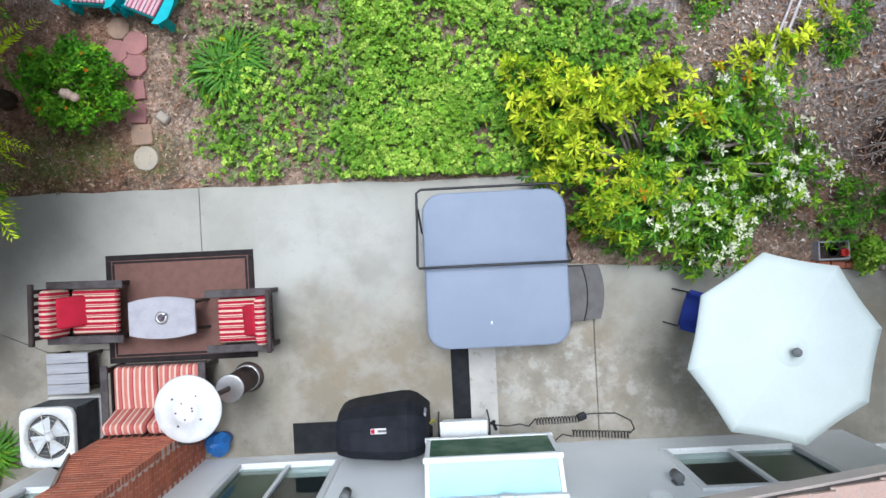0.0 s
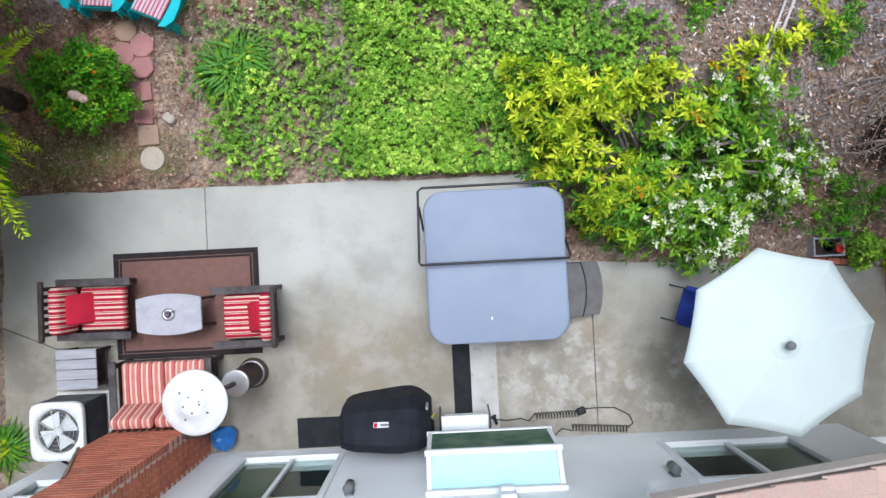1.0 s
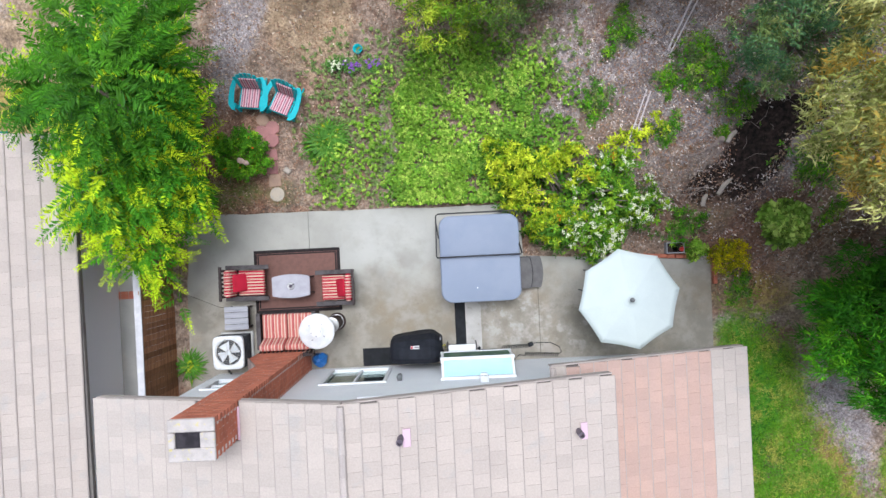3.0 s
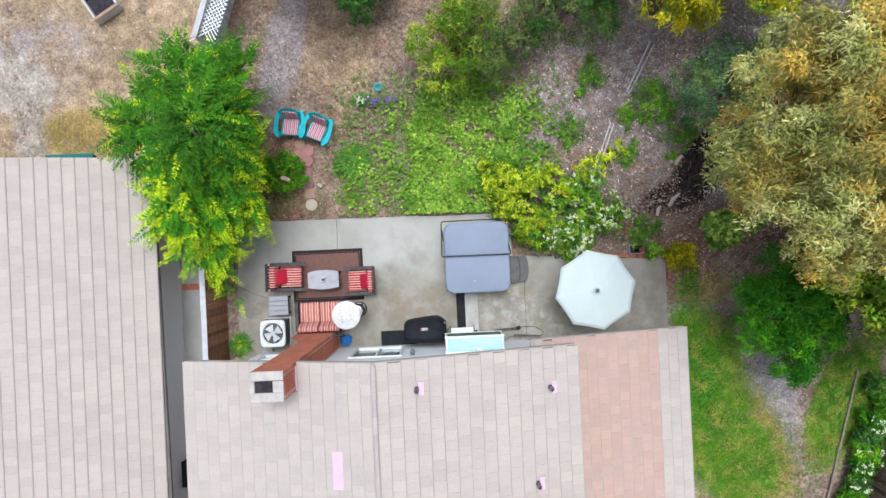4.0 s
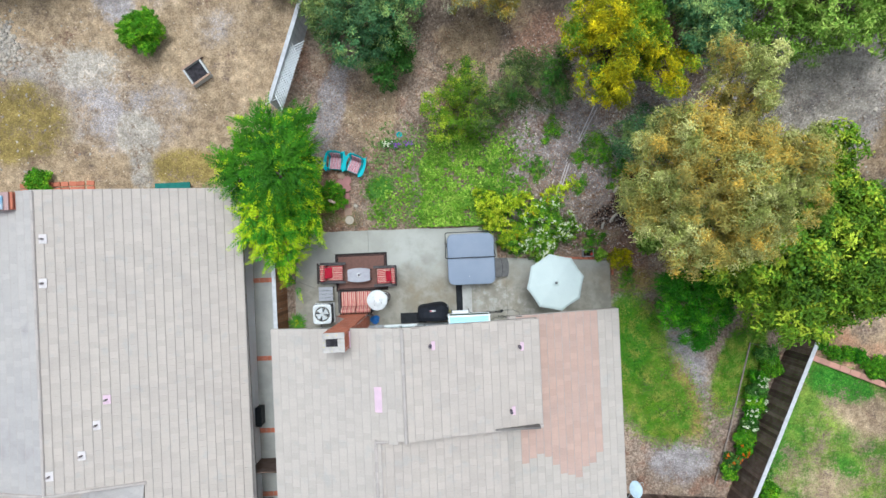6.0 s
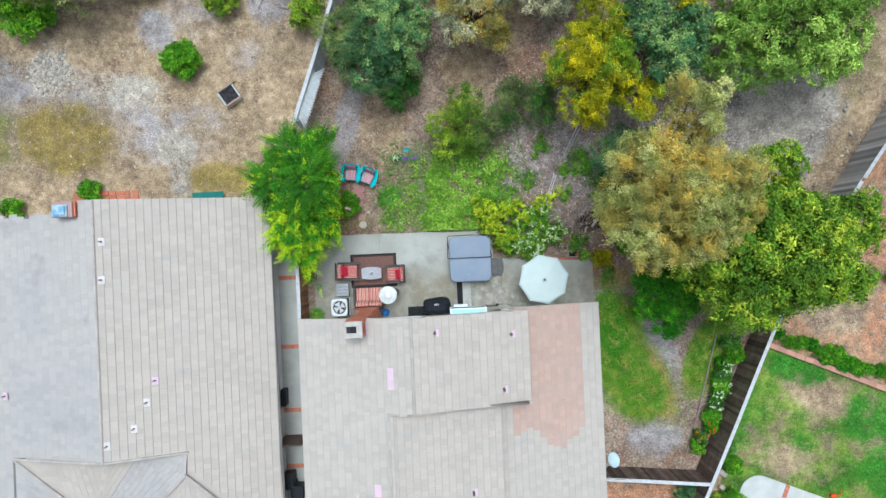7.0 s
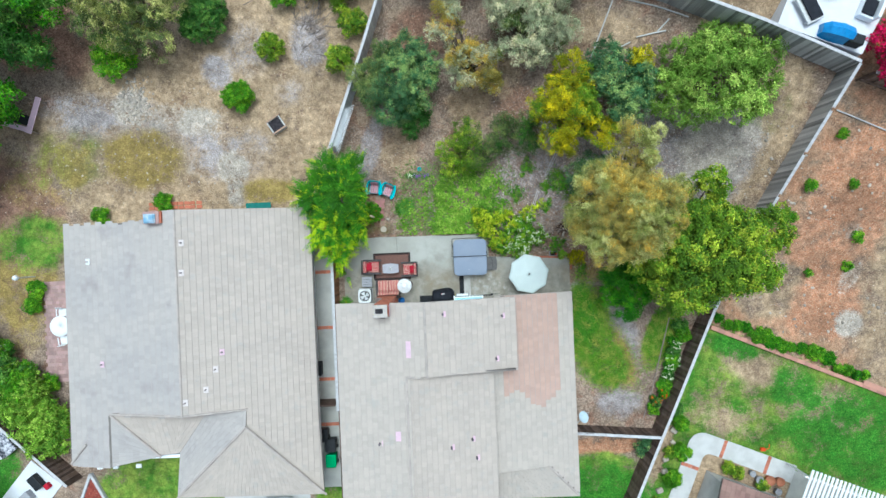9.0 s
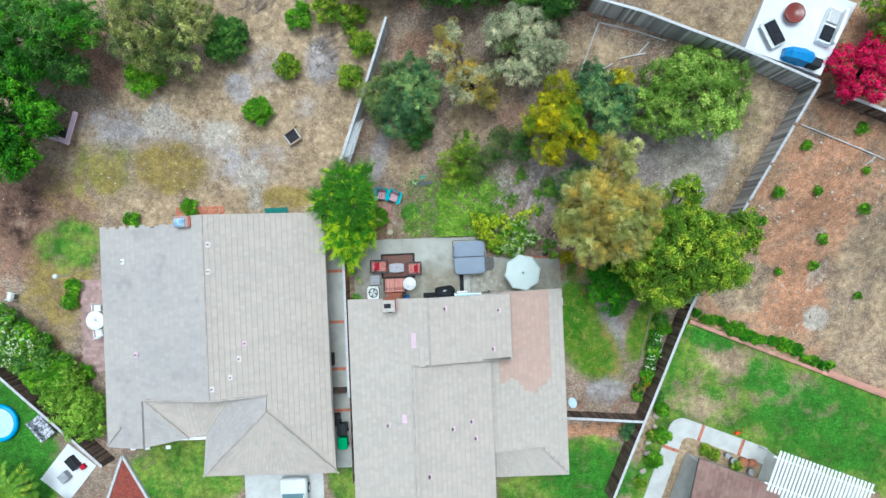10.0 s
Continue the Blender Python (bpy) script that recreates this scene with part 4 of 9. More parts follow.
def ridge_caps(roof, a, b, name="ridge_tiles"):
    """Half-round caps in a row from a to b, joined."""
    a, b = Vector(a), Vector(b)
    n = max(2, round((b - a).length / 0.36))
    g = Geo()
    for i in range(n):
        p, q = a.lerp(b, i / n), a.lerp(b, (i + 1.1) / n)
        g.tube([p + Vector((0, 0, 0.05)), q + Vector((0, 0, 0.035))], [0.058, 0.07], 8)
    part(name, g, M["ridge"], roof, kind="stuff")


def plane_deck(g, pts, t=0.10):
    """A thick sheet under the tiles, from its corners."""
    n = len(pts)
    v = [(x, y, z) for x, y, z in pts] + [(x, y, z - t) for x, y, z in pts]
    g.add(v, [tuple(range(n)), tuple(reversed(range(n, 2 * n)))] + [(i, n + i, n + (i + 1) % n, (i + 1) % n) for i in range(n)])


def wall_panel(g, axis, at, a0, a1, z0, z1, holes, thick=0.18):
    """A wall along x (axis 'x') or y, whose outer face lies at 'at', with openings (a0, a1, z0, z1) through it."""
    cu = sorted({a0, a1, *[h[0] for h in holes], *[h[1] for h in holes]})
    cz = sorted({z0, z1, *[h[2] for h in holes], *[h[3] for h in holes]})
    full = {(i, j) for i in range(len(cu) - 1) for j in range(len(cz) - 1)
            if not any(h[0] - 1e-6 <= cu[i] and cu[i + 1] <= h[1] + 1e-6 and h[2] - 1e-6 <= cz[j] and cz[j + 1] <= h[3] + 1e-6 for h in holes)}
    m = len(cz)
    n = len(cu) * m
    v = [(a, at - d, z) if axis == "x" else (at - d, a, z) for d in (0.0, thick) for a in cu for z in cz]
    f = []
    for i, j in full:
        p, q, r, s = i * m + j, (i + 1) * m + j, (i + 1) * m + j + 1, i * m + j + 1
        f += [(p, s, r, q), (n + p, n + q, n + r, n + s)]
        for near_cell, (b, c) in (((i - 1, j), (p, s)), ((i + 1, j), (r, q)), ((i, j - 1), (q, p)), ((i, j + 1), (s, r))):
            if near_cell not in full:
                f.append((b, n + b, n + c, c))
    if axis != "x":
        f = [tuple(reversed(k)) for k in f]
    g.add(v, f)


def window(house, x0, x1, z0, z1, y, split="v", name="window", screen=None):
    """A white vinyl slider set in the rear wall, whose face lies at y."""
    w = part(name, Geo().box(((x0 + x1) / 2, y - 0.09, z0 - 0.0), (x1 - x0 + 0.06, 0.24, 0.035)), M["white"], house)
    t = 0.085
    fr = Geo()
    for c, s in ((((x0 + x1) / 2, y + 0.012, z0 + t / 2 - 0.04), (x1 - x0 + 0.10, 0.05, t)), (((x0 + x1) / 2, y + 0.012, z1 - t / 2 + 0.04), (x1 - x0 + 0.10, 0.05, t)),
                 ((x0 + t / 2 - 0.04, y + 0.0125, (z0 + z1) / 2), (t, 0.048, z1 - z0 - 0.09)), ((x1 - t / 2 + 0.04, y + 0.0125, (z0 + z1) / 2), (t, 0.048, z1 - z0 - 0.09))):
        fr.rbox(c, s, 0.008, 1)
    part("window_frame", fr, M["white"], w)
    mx, mz = (x0 + x1) / 2, (z0 + z1) / 2
    bar = Geo()
    if split == "v":
        bar.rbox((mx, y - 0.03, mz), (0.06, 0.06, z1 - z0 - 0.06), 0.006, 1)
        cells = ((x0 + 0.045, mx - 0.03, z0 + 0.045, z1 - 0.045), (mx + 0.03, x1 - 0.045, z0 + 0.045, z1 - 0.045))
    else:
        bar.rbox((mx, y - 0.03, mz), (x1 - x0 - 0.06, 0.06, 0.06), 0.006, 1)
        cells = ((x0 + 0.045, x1 - 0.045, z0 + 0.045, mz - 0.03), (x0 + 0.045, x1 - 0.045, mz + 0.03, z1 - 0.045))
    part("window_mullion", bar, M["white"], w)
    # added sheet behind the panes, black to read as an unlit room
    part("curtain", Geo().box(((x0 + x1) / 2, y - 0.24, (z0 + z1) / 2), (x1 - x0 + 0.1, 0.02, z1 - z0 + 0.1)), M["dark_room"], w, "near-black sheet standing in for the unlit room")
    for k, (a, b, c, d) in enumerate(cells):
        pane = part("pane", Geo().box(((a + b) / 2, y - 0.05, (c + d) / 2), (b - a, 0.008, d - c)), M["glass"], w)
        pane.visible_shadow = False
        if screen == k:
            part("insect_screen", Geo().box(((a + b) / 2, y - 0.085, (c + d) / 2), (b - a, 0.004, d - c)), M["screen"], w, "grey-green insect screen")
    return w


WALL_Y = -3.15
SL = 0.281
house = thing("house", "two-storey pale stucco house with concrete tile roof", "house")
hw = Geo()
wall_panel(hw, "x", WALL_Y, -1.05, 7.45, -0.1, 4.6, [(2.0, 3.46, 0.36, 1.98), (4.82, 6.4, 0.95, 2.0), (3.0, 3.72, 3.36, 4.36), (-0.75, 0.0, 0.9, 1.9), (-0.75, 0.0, 3.2, 4.2)])
g_top = [(-1.05, 4.6), (7.45, 4.6), (7.45, 4.66), (3.2, 5.9), (-1.05, 4.72)]
gt = Geo()
gt.add([(x, WALL_Y, z) for x, z in g_top] + [(x, WALL_Y - 0.18, z) for x, z in g_top], [(4, 3, 2, 1, 0), (5, 6, 7, 8, 9)] + [(i, (i + 1) % 5, 5 + (i + 1) % 5, 5 + i) for i in range(5)])
part("wall", hw, M["stucco"], house, "pale grey stucco rear wall")
part("gable", gt, M["stucco"], house)
lw = Geo()
wall_panel(lw, "x", WALL_Y - 0.004, 7.45, 11.0, -0.1, 2.72, [(8.1, 9.95, 0.55, 1.96)])
g_low = [(7.45, 2.72), (11.0, 2.72), (7.45, 3.66)]
lt = Geo()
lt.add([(x, WALL_Y - 0.004, z) for x, z in g_low] + [(x, WALL_Y - 0.184, z) for x, z in g_low], [(2, 1, 0), (3, 4, 5), (0, 1, 4, 3), (1, 2, 5, 4), (2, 0, 3, 5)])
part("wall", lw, M["stucco"], house)
part("gable", lt, M["stucco"], house)
for at, a0, a1, z0, z1 in ((-0.87, -16.6, WALL_Y - 0.18, -0.1, 4.72), (11.0, -13.5, WALL_Y - 0.184, -0.1, 2.72), (7.45, -6.3, WALL_Y - 0.19, 2.6, 4.56), (6.35, -16.6, -6.3, 2.6, 4.5)):
    ow = Geo()
    wall_panel(ow, "y", at, a0, a1, z0, z1, [])
    part("wall", ow, M["stucco"], house)
for c, d in (((3.2, -16.7, 2.3), (8.5, 0.2, 4.6)), ((9.2, -13.55, 1.3), (3.6, 0.2, 2.8))):
    part("wall", Geo().box(c, d), M["stucco"], house)
# floors nearly black: the rooms' shade is in their colour
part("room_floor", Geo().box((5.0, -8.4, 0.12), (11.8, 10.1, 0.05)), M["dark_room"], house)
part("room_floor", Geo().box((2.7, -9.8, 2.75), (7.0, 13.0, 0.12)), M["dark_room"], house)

roof = part("roof", Geo(), M["deck_board"], house)
dg = Geo()
RZ, RX, RY = 6.1, 3.2, -2.6
FX = 2.15
plane_deck(dg, [(-1.5, RY, RZ - 4.7 * SL), (-1.5, -17, RZ - 4.7 * SL), (FX, -17, RZ - (RX - FX) * SL), (FX, -6.32, RZ - (RX - FX) * SL), (RX, -6.32, RZ), (RX, RY, RZ)])
plane_deck(dg, [(RX, RY, RZ), (RX, -6.32, RZ), (7.9, -6.32, RZ - 4.7 * SL), (7.9, RY, RZ - 4.7 * SL)])
FX = 2.15
FZ = RZ - (RX - FX) * SL
plane_deck(dg, [(FX, -6.3, FZ), (FX, -17, FZ), (6.65, -17, FZ - 4.5 * SL), (6.65, -6.3, FZ - 4.5 * SL)])
plane_deck(dg, [(6.95, RY - 0.01, 2.67 + 4.37 * SL), (6.95, -6.3, 2.67 + 4.37 * SL), (6.35, -6.3, 2.67 + 4.97 * SL), (6.35, -12.1, 2.67 + 4.97 * SL), (6.95, -12.1, 2.67 + 4.37 * SL), (9.65, -12.15, 2.67 + 1.67 * SL), (11.32, -14.0, 2.67), (11.32, RY - 0.01, 2.67)])
dg.box((5.6, -6.31, FZ - 0.75), (4.4, 0.06, 0.5))
dg.v = [(x, y, z - 0.01) for x, y, z in dg.v]
roof.data = dg.mesh("roof")
roof.data.materials.append(M["deck_board"])
for x0, z0, x1, z1 in ((-1.5, RZ - 4.7 * SL, RX, RZ), (RX, RZ, 7.9, RZ - 4.7 * SL), (6.95, 2.67 + 4.37 * SL, 11.32, 2.67)):
    L = math.hypot(x1 - x0, z1 - z0)
    part("fascia", Geo().box(((x0 + x1) / 2, RY + 0.012, (z0 + z1) / 2 - 0.15), (L, 0.03, 0.16), 0, 0, -math.degrees(math.atan2(z1 - z0, x1 - x0))), M["ridge"], house)
part("fascia", Geo().box((-1.52, -9.8, RZ - 4.7 * SL - 0.1), (0.03, 14.3, 0.16)), M["offwhite"], house)
part("fascia", Geo().box((11.335, -8.3, 2.58), (0.03, 11.4, 0.15)), M["offwhite"], house)
part("downspout_box", Geo().rbox((7.15, -2.72, 3.42), (0.2, 0.16, 0.5), 0.02, 1), M["white"], house)
near = lambda x, y: y > -3.55
lay_tiles(roof, tile_places(-1.5, RX, RZ - 4.7 * SL, RZ, -17, RY + 0.03, lambda x, y: not (0.5 < x < 1.55 and y > -3.3) and not (x > FX + 0.1 and y < -6.4)), "tile_mid", lambda x, y: y > -3.3)
lay_tiles(roof, tile_places(7.93, RX, RZ - 4.7 * SL, RZ, -6.36, RY + 0.03), "tile", lambda x, y: y > -3.8)
lay_tiles(roof, tile_places(6.68, FX, FZ - 4.5 * SL, FZ, -17, -6.32), "tile")
low = tile_places(11.35, 6.35, 2.67, 2.67 + 5.0 * SL, -14.0, RY + 0.02, lambda x, y: not (x < 6.95 and y > -6.3) and not (x < 7.4 and -6.3 < y < -3.4), TILE_E, lambda x: -12.12 if x < 9.65 else -13.95 + (11.35 - x) * 1.1)
newer = lambda x, y: 7.3 < x < 10.35 and y > -8.3 - 0.5 * math.sin(x * 2.2)
lay_tiles(roof, [p for p in low if newer(p[0], p[1])], "tile_salmon", lambda x, y: y > -3.6)
lay_tiles(roof, [p for p in low if not newer(p[0], p[1])], "tile_mid")
ridge_caps(roof, (RX, RY, RZ + 0.0), (RX, -6.35, RZ + 0.0))
ridge_caps(roof, (FX, -6.3, FZ), (FX, -17, FZ))
ridge_caps(roof, (6.98, RY, 2.67 + 4.34 * SL), (6.98, -3.6, 2.67 + 4.34 * SL))
ridge_caps(roof, (FX, -6.38, FZ + 0.08), (7.9, -6.36, RZ - 4.7 * SL + 0.03), "verge_tiles")
ridge_caps(roof, (9.65, -12.15, 3.14), (11.3, -13.98, 2.68), "hip_ridge_tiles")


def vent(x, y, tall=0.28):
    """A plumbing vent with its pink base sheet."""
    if x < RX or (y < -6.3 and x < FX):
        z = RZ - (RX - x) * SL
        tilt = -math.degrees(math.atan(SL))
    elif x > 7.9:
        z = 2.67 + (11.32 - x) * SL
        tilt = math.degrees(math.atan(SL))
    elif y < -6.3:
        z = FZ - (x - FX) * SL
        tilt = math.degrees(math.atan(SL))
    else:
        z = RZ - (x - RX) * SL
        tilt = math.degrees(math.atan(SL))
    v = thing("roof_vent", "dark vent pipe with pink flashing on roof tiles", "roof vent", pose(x, y, z + 0.05), "vents on the house roof")
    part("flashing", Geo().rbox((0.1, 0, 0.012), (0.13, 0.3, 0.02), 0.006, 1, 0, 0, tilt), M["pink_flash"], v, "pink metal flashing sheet")
    part("pipe", Geo().lathe([(0.055, -0.02), (0.055, tall), (0.04, tall), (0.04, tall - 0.1), (0.0, tall - 0.1)], n=12), M["lead"], v)


for x, y in ((4.12, -3.22), (7.2, -3.51), (6.8, -5.71), (4.3, -10.2), (5.4, -9.9), (2.9, -12.6), (0.6, -9.8), (5.6, -10.9)):
    vent(x, y)
part("flashing", Geo().rbox((2.3, -4.95, 5.91), (0.26, 0.85, 0.02), 0.006, 1, 0, 0, -15.7), M["pink_flash"], roof, "pink painted metal flashing sheet")
part("flashing", Geo().rbox((1.6, -9.4, 5.70), (0.3, 0.5, 0.02), 0.006, 1, 0, 0, -15.7), M["pink_flash"], roof)
window(house, 2.0, 3.46, 0.36, 1.98, WALL_Y, "v", screen=0)
window(house, 8.1, 9.95, 0.55, 1.96, WALL_Y - 0.004, "v", screen=1)
window(house, 3.0, 3.72, 3.36, 4.36, WALL_Y, "h", screen=0)
window(house, -0.75, 0.0, 0.9, 1.9, WALL_Y, "h")
window(house, -0.75, 0.0, 3.2, 4.2, WALL_Y, "h")

# garden window: a glass box that stands out from the wall
# floor and shelf share the dark screen colour, standing in for an unlit inside
bay = part("garden_window", Geo().rbox((5.61, -2.93, 0.94), (1.72, 0.46, 0.05), 0.012, 1), M["screen"], house, "projecting white garden window with sloped glass top")
BX0, BX1, BY, BZ = 4.77, 6.45, -2.72, 1.76
bf = Geo()
for x in (BX0 + 0.03, BX1 - 0.03):
    bf.rbox((x, BY, 1.36), (0.06, 0.05, 0.8), 0.006, 1)
    L = math.hypot(0.42, 0.26)
    bf.rbox((x, (BY + WALL_Y) / 2, BZ + 0.13), (0.06, L + 0.05, 0.05), 0.006, 1, 0, -math.degrees(math.atan2(0.26, 0.42)))
    bf.rbox((x, WALL_Y + 0.03, 1.5), (0.06, 0.05, 1.08), 0.006, 1)
bf.rbox((5.61, BY, BZ + 0.01), (1.72, 0.07, 0.06), 0.006, 1)
bf.rbox((5.61, BY, 0.99), (1.72, 0.06, 0.07), 0.006, 1)
bf.rbox((5.61, WALL_Y + 0.03, 2.03), (1.72, 0.07, 0.07), 0.006, 1)
part("window_frame", bf, M["white"], bay)
# added sheet: keeps the front pane dark green instead of reflecting the ground
part("insect_screen", Geo().box((5.61, BY + 0.012, 1.38), (1.6, 0.004, 0.72)), surface("dark_green_sheet", (0.05, 0.11, 0.07), (0.13, 0.19, 0.13), 3, 0.8, 150, 0.2), bay, "added dark green sheet that hides pane reflections")
part("shelf", Geo().rbox((5.61, WALL_Y + 0.2, 1.38), (1.6, 0.26, 0.03), 0.006, 1), M["screen"], bay)
for c, s, rx in (((5.61, BY, 1.38), (1.6, 0.008, 0.74), 0), ((5.61, (BY + WALL_Y) / 2, BZ + 0.135), (1.6, 0.47, 0.008), -math.degrees(math.atan2(0.26, 0.42)))):
    pane = part("pane", Geo().box(c, s, 0, rx), M["glass_bay"] if rx else M["glass"], bay)
    pane.visible_shadow = False
for x in (BX0 + 0.03, BX1 - 0.03):
    pane = part("pane", Geo().add([(x, BY - 0.02, 1.0), (x, WALL_Y + 0.05, 1.0), (x, WALL_Y + 0.05, 2.0), (x, BY - 0.02, 1.75)] + [(x + 0.008, BY - 0.02, 1.0), (x + 0.008, WALL_Y + 0.05, 1.0), (x + 0.008, WALL_Y + 0.05, 2.0), (x + 0.008, BY - 0.02, 1.75)], [(0, 1, 2, 3), (7, 6, 5, 4), (0, 4, 5, 1), (1, 5, 6, 2), (2, 6, 7, 3), (3, 7, 4, 0)]), M["glass_bay"], bay)
    pane.visible_shadow = False

# added panel whose pale cyan gives the glass top its bright sky look
part("shade_panel", Geo().box((5.61, (BY + WALL_Y) / 2, BZ + 0.09), (1.58, 0.44, 0.006), 0, -math.degrees(math.atan2(0.26, 0.42))), surface("pale_cyan_panel", (0.50, 0.63, 0.69), (0.46, 0.60, 0.66), 3, 0.5), bay, "added pale cyan panel that brightens the glass top")

# chimney: broad base, mortar shoulder, narrow stack
chimney = thing("chimney", "tall red brick chimney with pale cement crown", "chimney")
CY0, CY1 = -2.56, -3.2
core = Geo().prism([(0.22, 0), (1.365, 0), (1.365, 6.6), (0.69, 6.6), (0.69, 2.5), (0.22, 1.45)], 0, CY0 - CY1 - 0.03, Matrix(((1, 0, 0, 0), (0, 0, -1, CY0 - 0.001), (0, 1, 0, 0), (0, 0, 0, 1))))
part("core", core, M["mortar"], chimney)
part("shoulder", Geo().add([(0.18, CY0 + 0.02, 1.42), (0.70, CY0 + 0.02, 2.56), (0.70, CY1, 2.56), (0.18, CY1, 1.42), (0.18, CY0 + 0.02, 1.36), (0.70, CY0 + 0.02, 2.47), (0.70, CY1, 2.47), (0.18, CY1, 1.36)],
                           [(0, 1, 2, 3), (4, 7, 6, 5), (0, 4, 5, 1), (1, 5, 6, 2), (2, 6, 7, 3), (3, 7, 4, 0)]), M["mortar_wash"], chimney, "sloped stained mortar shoulder")
crown = Geo()
for c, d in (((1.03, CY0 - 0.09, 6.64), (0.72, 0.20, 0.06)), ((1.03, CY1 + 0.10, 6.64), (0.72, 0.20, 0.06)), ((0.725, -2.88, 6.64), (0.11, 0.24, 0.06)), ((1.275, -2.88, 6.64), (0.23, 0.24, 0.06))):
    crown.rbox(c, d, 0.015, 1)
part("crown", crown, M["crown_cement"], chimney, "pale cement chimney crown")
part("flue", Geo().box((0.97, -2.88, 6.607), (0.40, 0.25, 0.01)), M["soot"], chimney, "sooty flue opening")
part("flashing", Geo().rbox((1.405, -2.93, 5.58), (0.07, 0.56, 0.12), 0.01, 1), M["pink_flash"], chimney, "pink primed metal flashing")
BR = Geo().box((0, 0, 0), (0.198, 0.09, 0.06)).mesh("brick")
BRS = Geo().box((0, 0, 0), (0.09, 0.198, 0.06)).mesh("brick")
far_v, far_f, placed = [], [], 0
bq = np.array(Geo().box((0, 0, 0), (1, 1, 1)).f)
for row in range(87):
    z = 0.05 + row * 0.0755
    left = 0.22 if z < 1.42 else (0.22 + (z - 1.42) * 0.44 if z < 2.49 else 0.69)
    off = 0.104 * (row % 2)
    xs = np.arange(left - off, 1.37, 0.208)
    spots = []
    for x in xs:
        a, b = max(x, left), min(x + 0.198, 1.37)
        if b - a > 0.02:
            spots.append(((a + b) / 2, CY0 - 0.041, z, b - a, 0.09))
    for side, sx in ((1.327, 1), (left + 0.04, -1)):
        for y in np.arange(CY1 + off, CY0 - 0.1, 0.208):
            a, b = max(y, CY1), min(y + 0.198, CY0 - 0.1)
            if b - a > 0.05:
                spots.append((side, (a + b) / 2, z, 0.09, b - a))
    for cx, cy, cz, sx, sy in spots:
        jit = random.uniform(-0.0015, 0.0015)
        if row >= 50 and placed < 295 and (sx < 0.1 or sx > 0.19):
            long_x = sx > 0.1
            part("brick", BR if long_x else BRS, M["brick_piece"], chimney, at=pose(cx, cy + jit, cz) @ Matrix.Diagonal((sx / 0.198 if long_x else 1, 1 if long_x else sy / 0.198, 1, 1)))
            placed += 1
        else:
            far_f.append(bq + 8 * len(far_v))
            far_v.append(np.array([(cx + i * sx / 2, cy + jit + j * sy / 2, cz + k * 0.03) for k in (-1, 1) for j in (-1, 1) for i in (-1, 1)]))
part("bricks", soup("bricks", np.concatenate(far_v), np.concatenate(far_f)), M["brick"], chimney, kind="stuff")


# ---- the neighbour's house to the left ----
nhouse = thing("house", "single-storey neighbour house with long grey tile roof", "house")
NE, NR = 2.65, 2.65 + 6.6 * 0.27
EX, EZ = -3.24, 2.27
RS = (NR - EZ) / (EX + 10.0)
for at, a0, a1 in ((-3.56, -13.0, 2.2), (-16.52, -10.8, 1.7)):
    ng = Geo()
    wall_panel(ng, "y", at, a0, a1, -0.1, 2.2 if at > -5 else 2.68, [])
    part("wall", ng, M["stucco_cool"], nhouse, "pale blue-grey stucco wall")
for c, d in (((-7.8, 2.1, 1.07), (7.7, 0.18, 2.34)), ((-14.1, 1.7, 1.3), (4.9, 0.18, 2.8)), ((-7.2, -12.9, 1.1), (6.6, 0.18, 2.4)), ((-13.6, -10.9, 1.3), (5.8, 0.18, 2.8))):
    part("wall", Geo().box(c, d), M["stucco_cool"], nhouse)
part("gable", Geo().add([(-11.5, 2.18, 2.24), (-3.9, 2.18, 2.24), (-10.0, 2.18, 4.25), (-11.5, 2.18, 3.9), (-11.5, 2.02, 2.24), (-3.9, 2.02, 2.24), (-10.0, 2.02, 4.25), (-11.5, 2.02, 3.9)], [(3, 2, 1, 0), (4, 5, 6, 7), (0, 1, 5, 4), (1, 2, 6, 5), (2, 3, 7, 6), (3, 0, 4, 7)]), M["stucco_cool"], nhouse)
nroof = part("roof", Geo(), M["deck_board"], nhouse)
nd = Geo()
plane_deck(nd, [(EX, 2.75, EZ), (-10.0, 2.75, NR), (-10.0, -8.3, NR), (-6.9, -8.3, EZ + 3.66 * RS), (-6.92, -9.2, EZ + 3.68 * RS), (-3.05, -13.45, EZ - 0.05)])
plane_deck(nd, [(-17.0, 2.25, NE), (-17.2, -11.2, NE - 0.06), (-14.45, -11.2, NE + 2.6 * 0.27), (-14.45, -8.3, NE + 2.6 * 0.27), (-10.0, -8.3, NR), (-10.0, 2.75, NR), (-11.55, 2.75, NR - 1.55 * 0.27), (-11.55, 2.25, NR - 1.55 * 0.27)])
nd.v = [(x, y, z - 0.01) for x, y, z in nd.v]
nroof.data = nd.mesh("roof")
nroof.data.materials.append(M["deck_board"])
low_r = lambda x: -8.3 if x < -6.95 else -9.0 - (x + 6.92) * 1.083
lay_tiles(nroof, tile_places(EX + 0.02, -10.0, EZ, NR, -13.4, 2.78, None, 0.325, low_r), "tile")
lay_tiles(nroof, tile_places(-17.05, -10.0, NE, NR, -11.25, 2.78, lambda x, y: (y < 2.28 or x > -11.55) and not (y < -8.3 and x > -14.5), 0.355), "tile_grey")
ridge_caps(nroof, (-10.0, 2.75, NR), (-10.0, -8.3, NR))
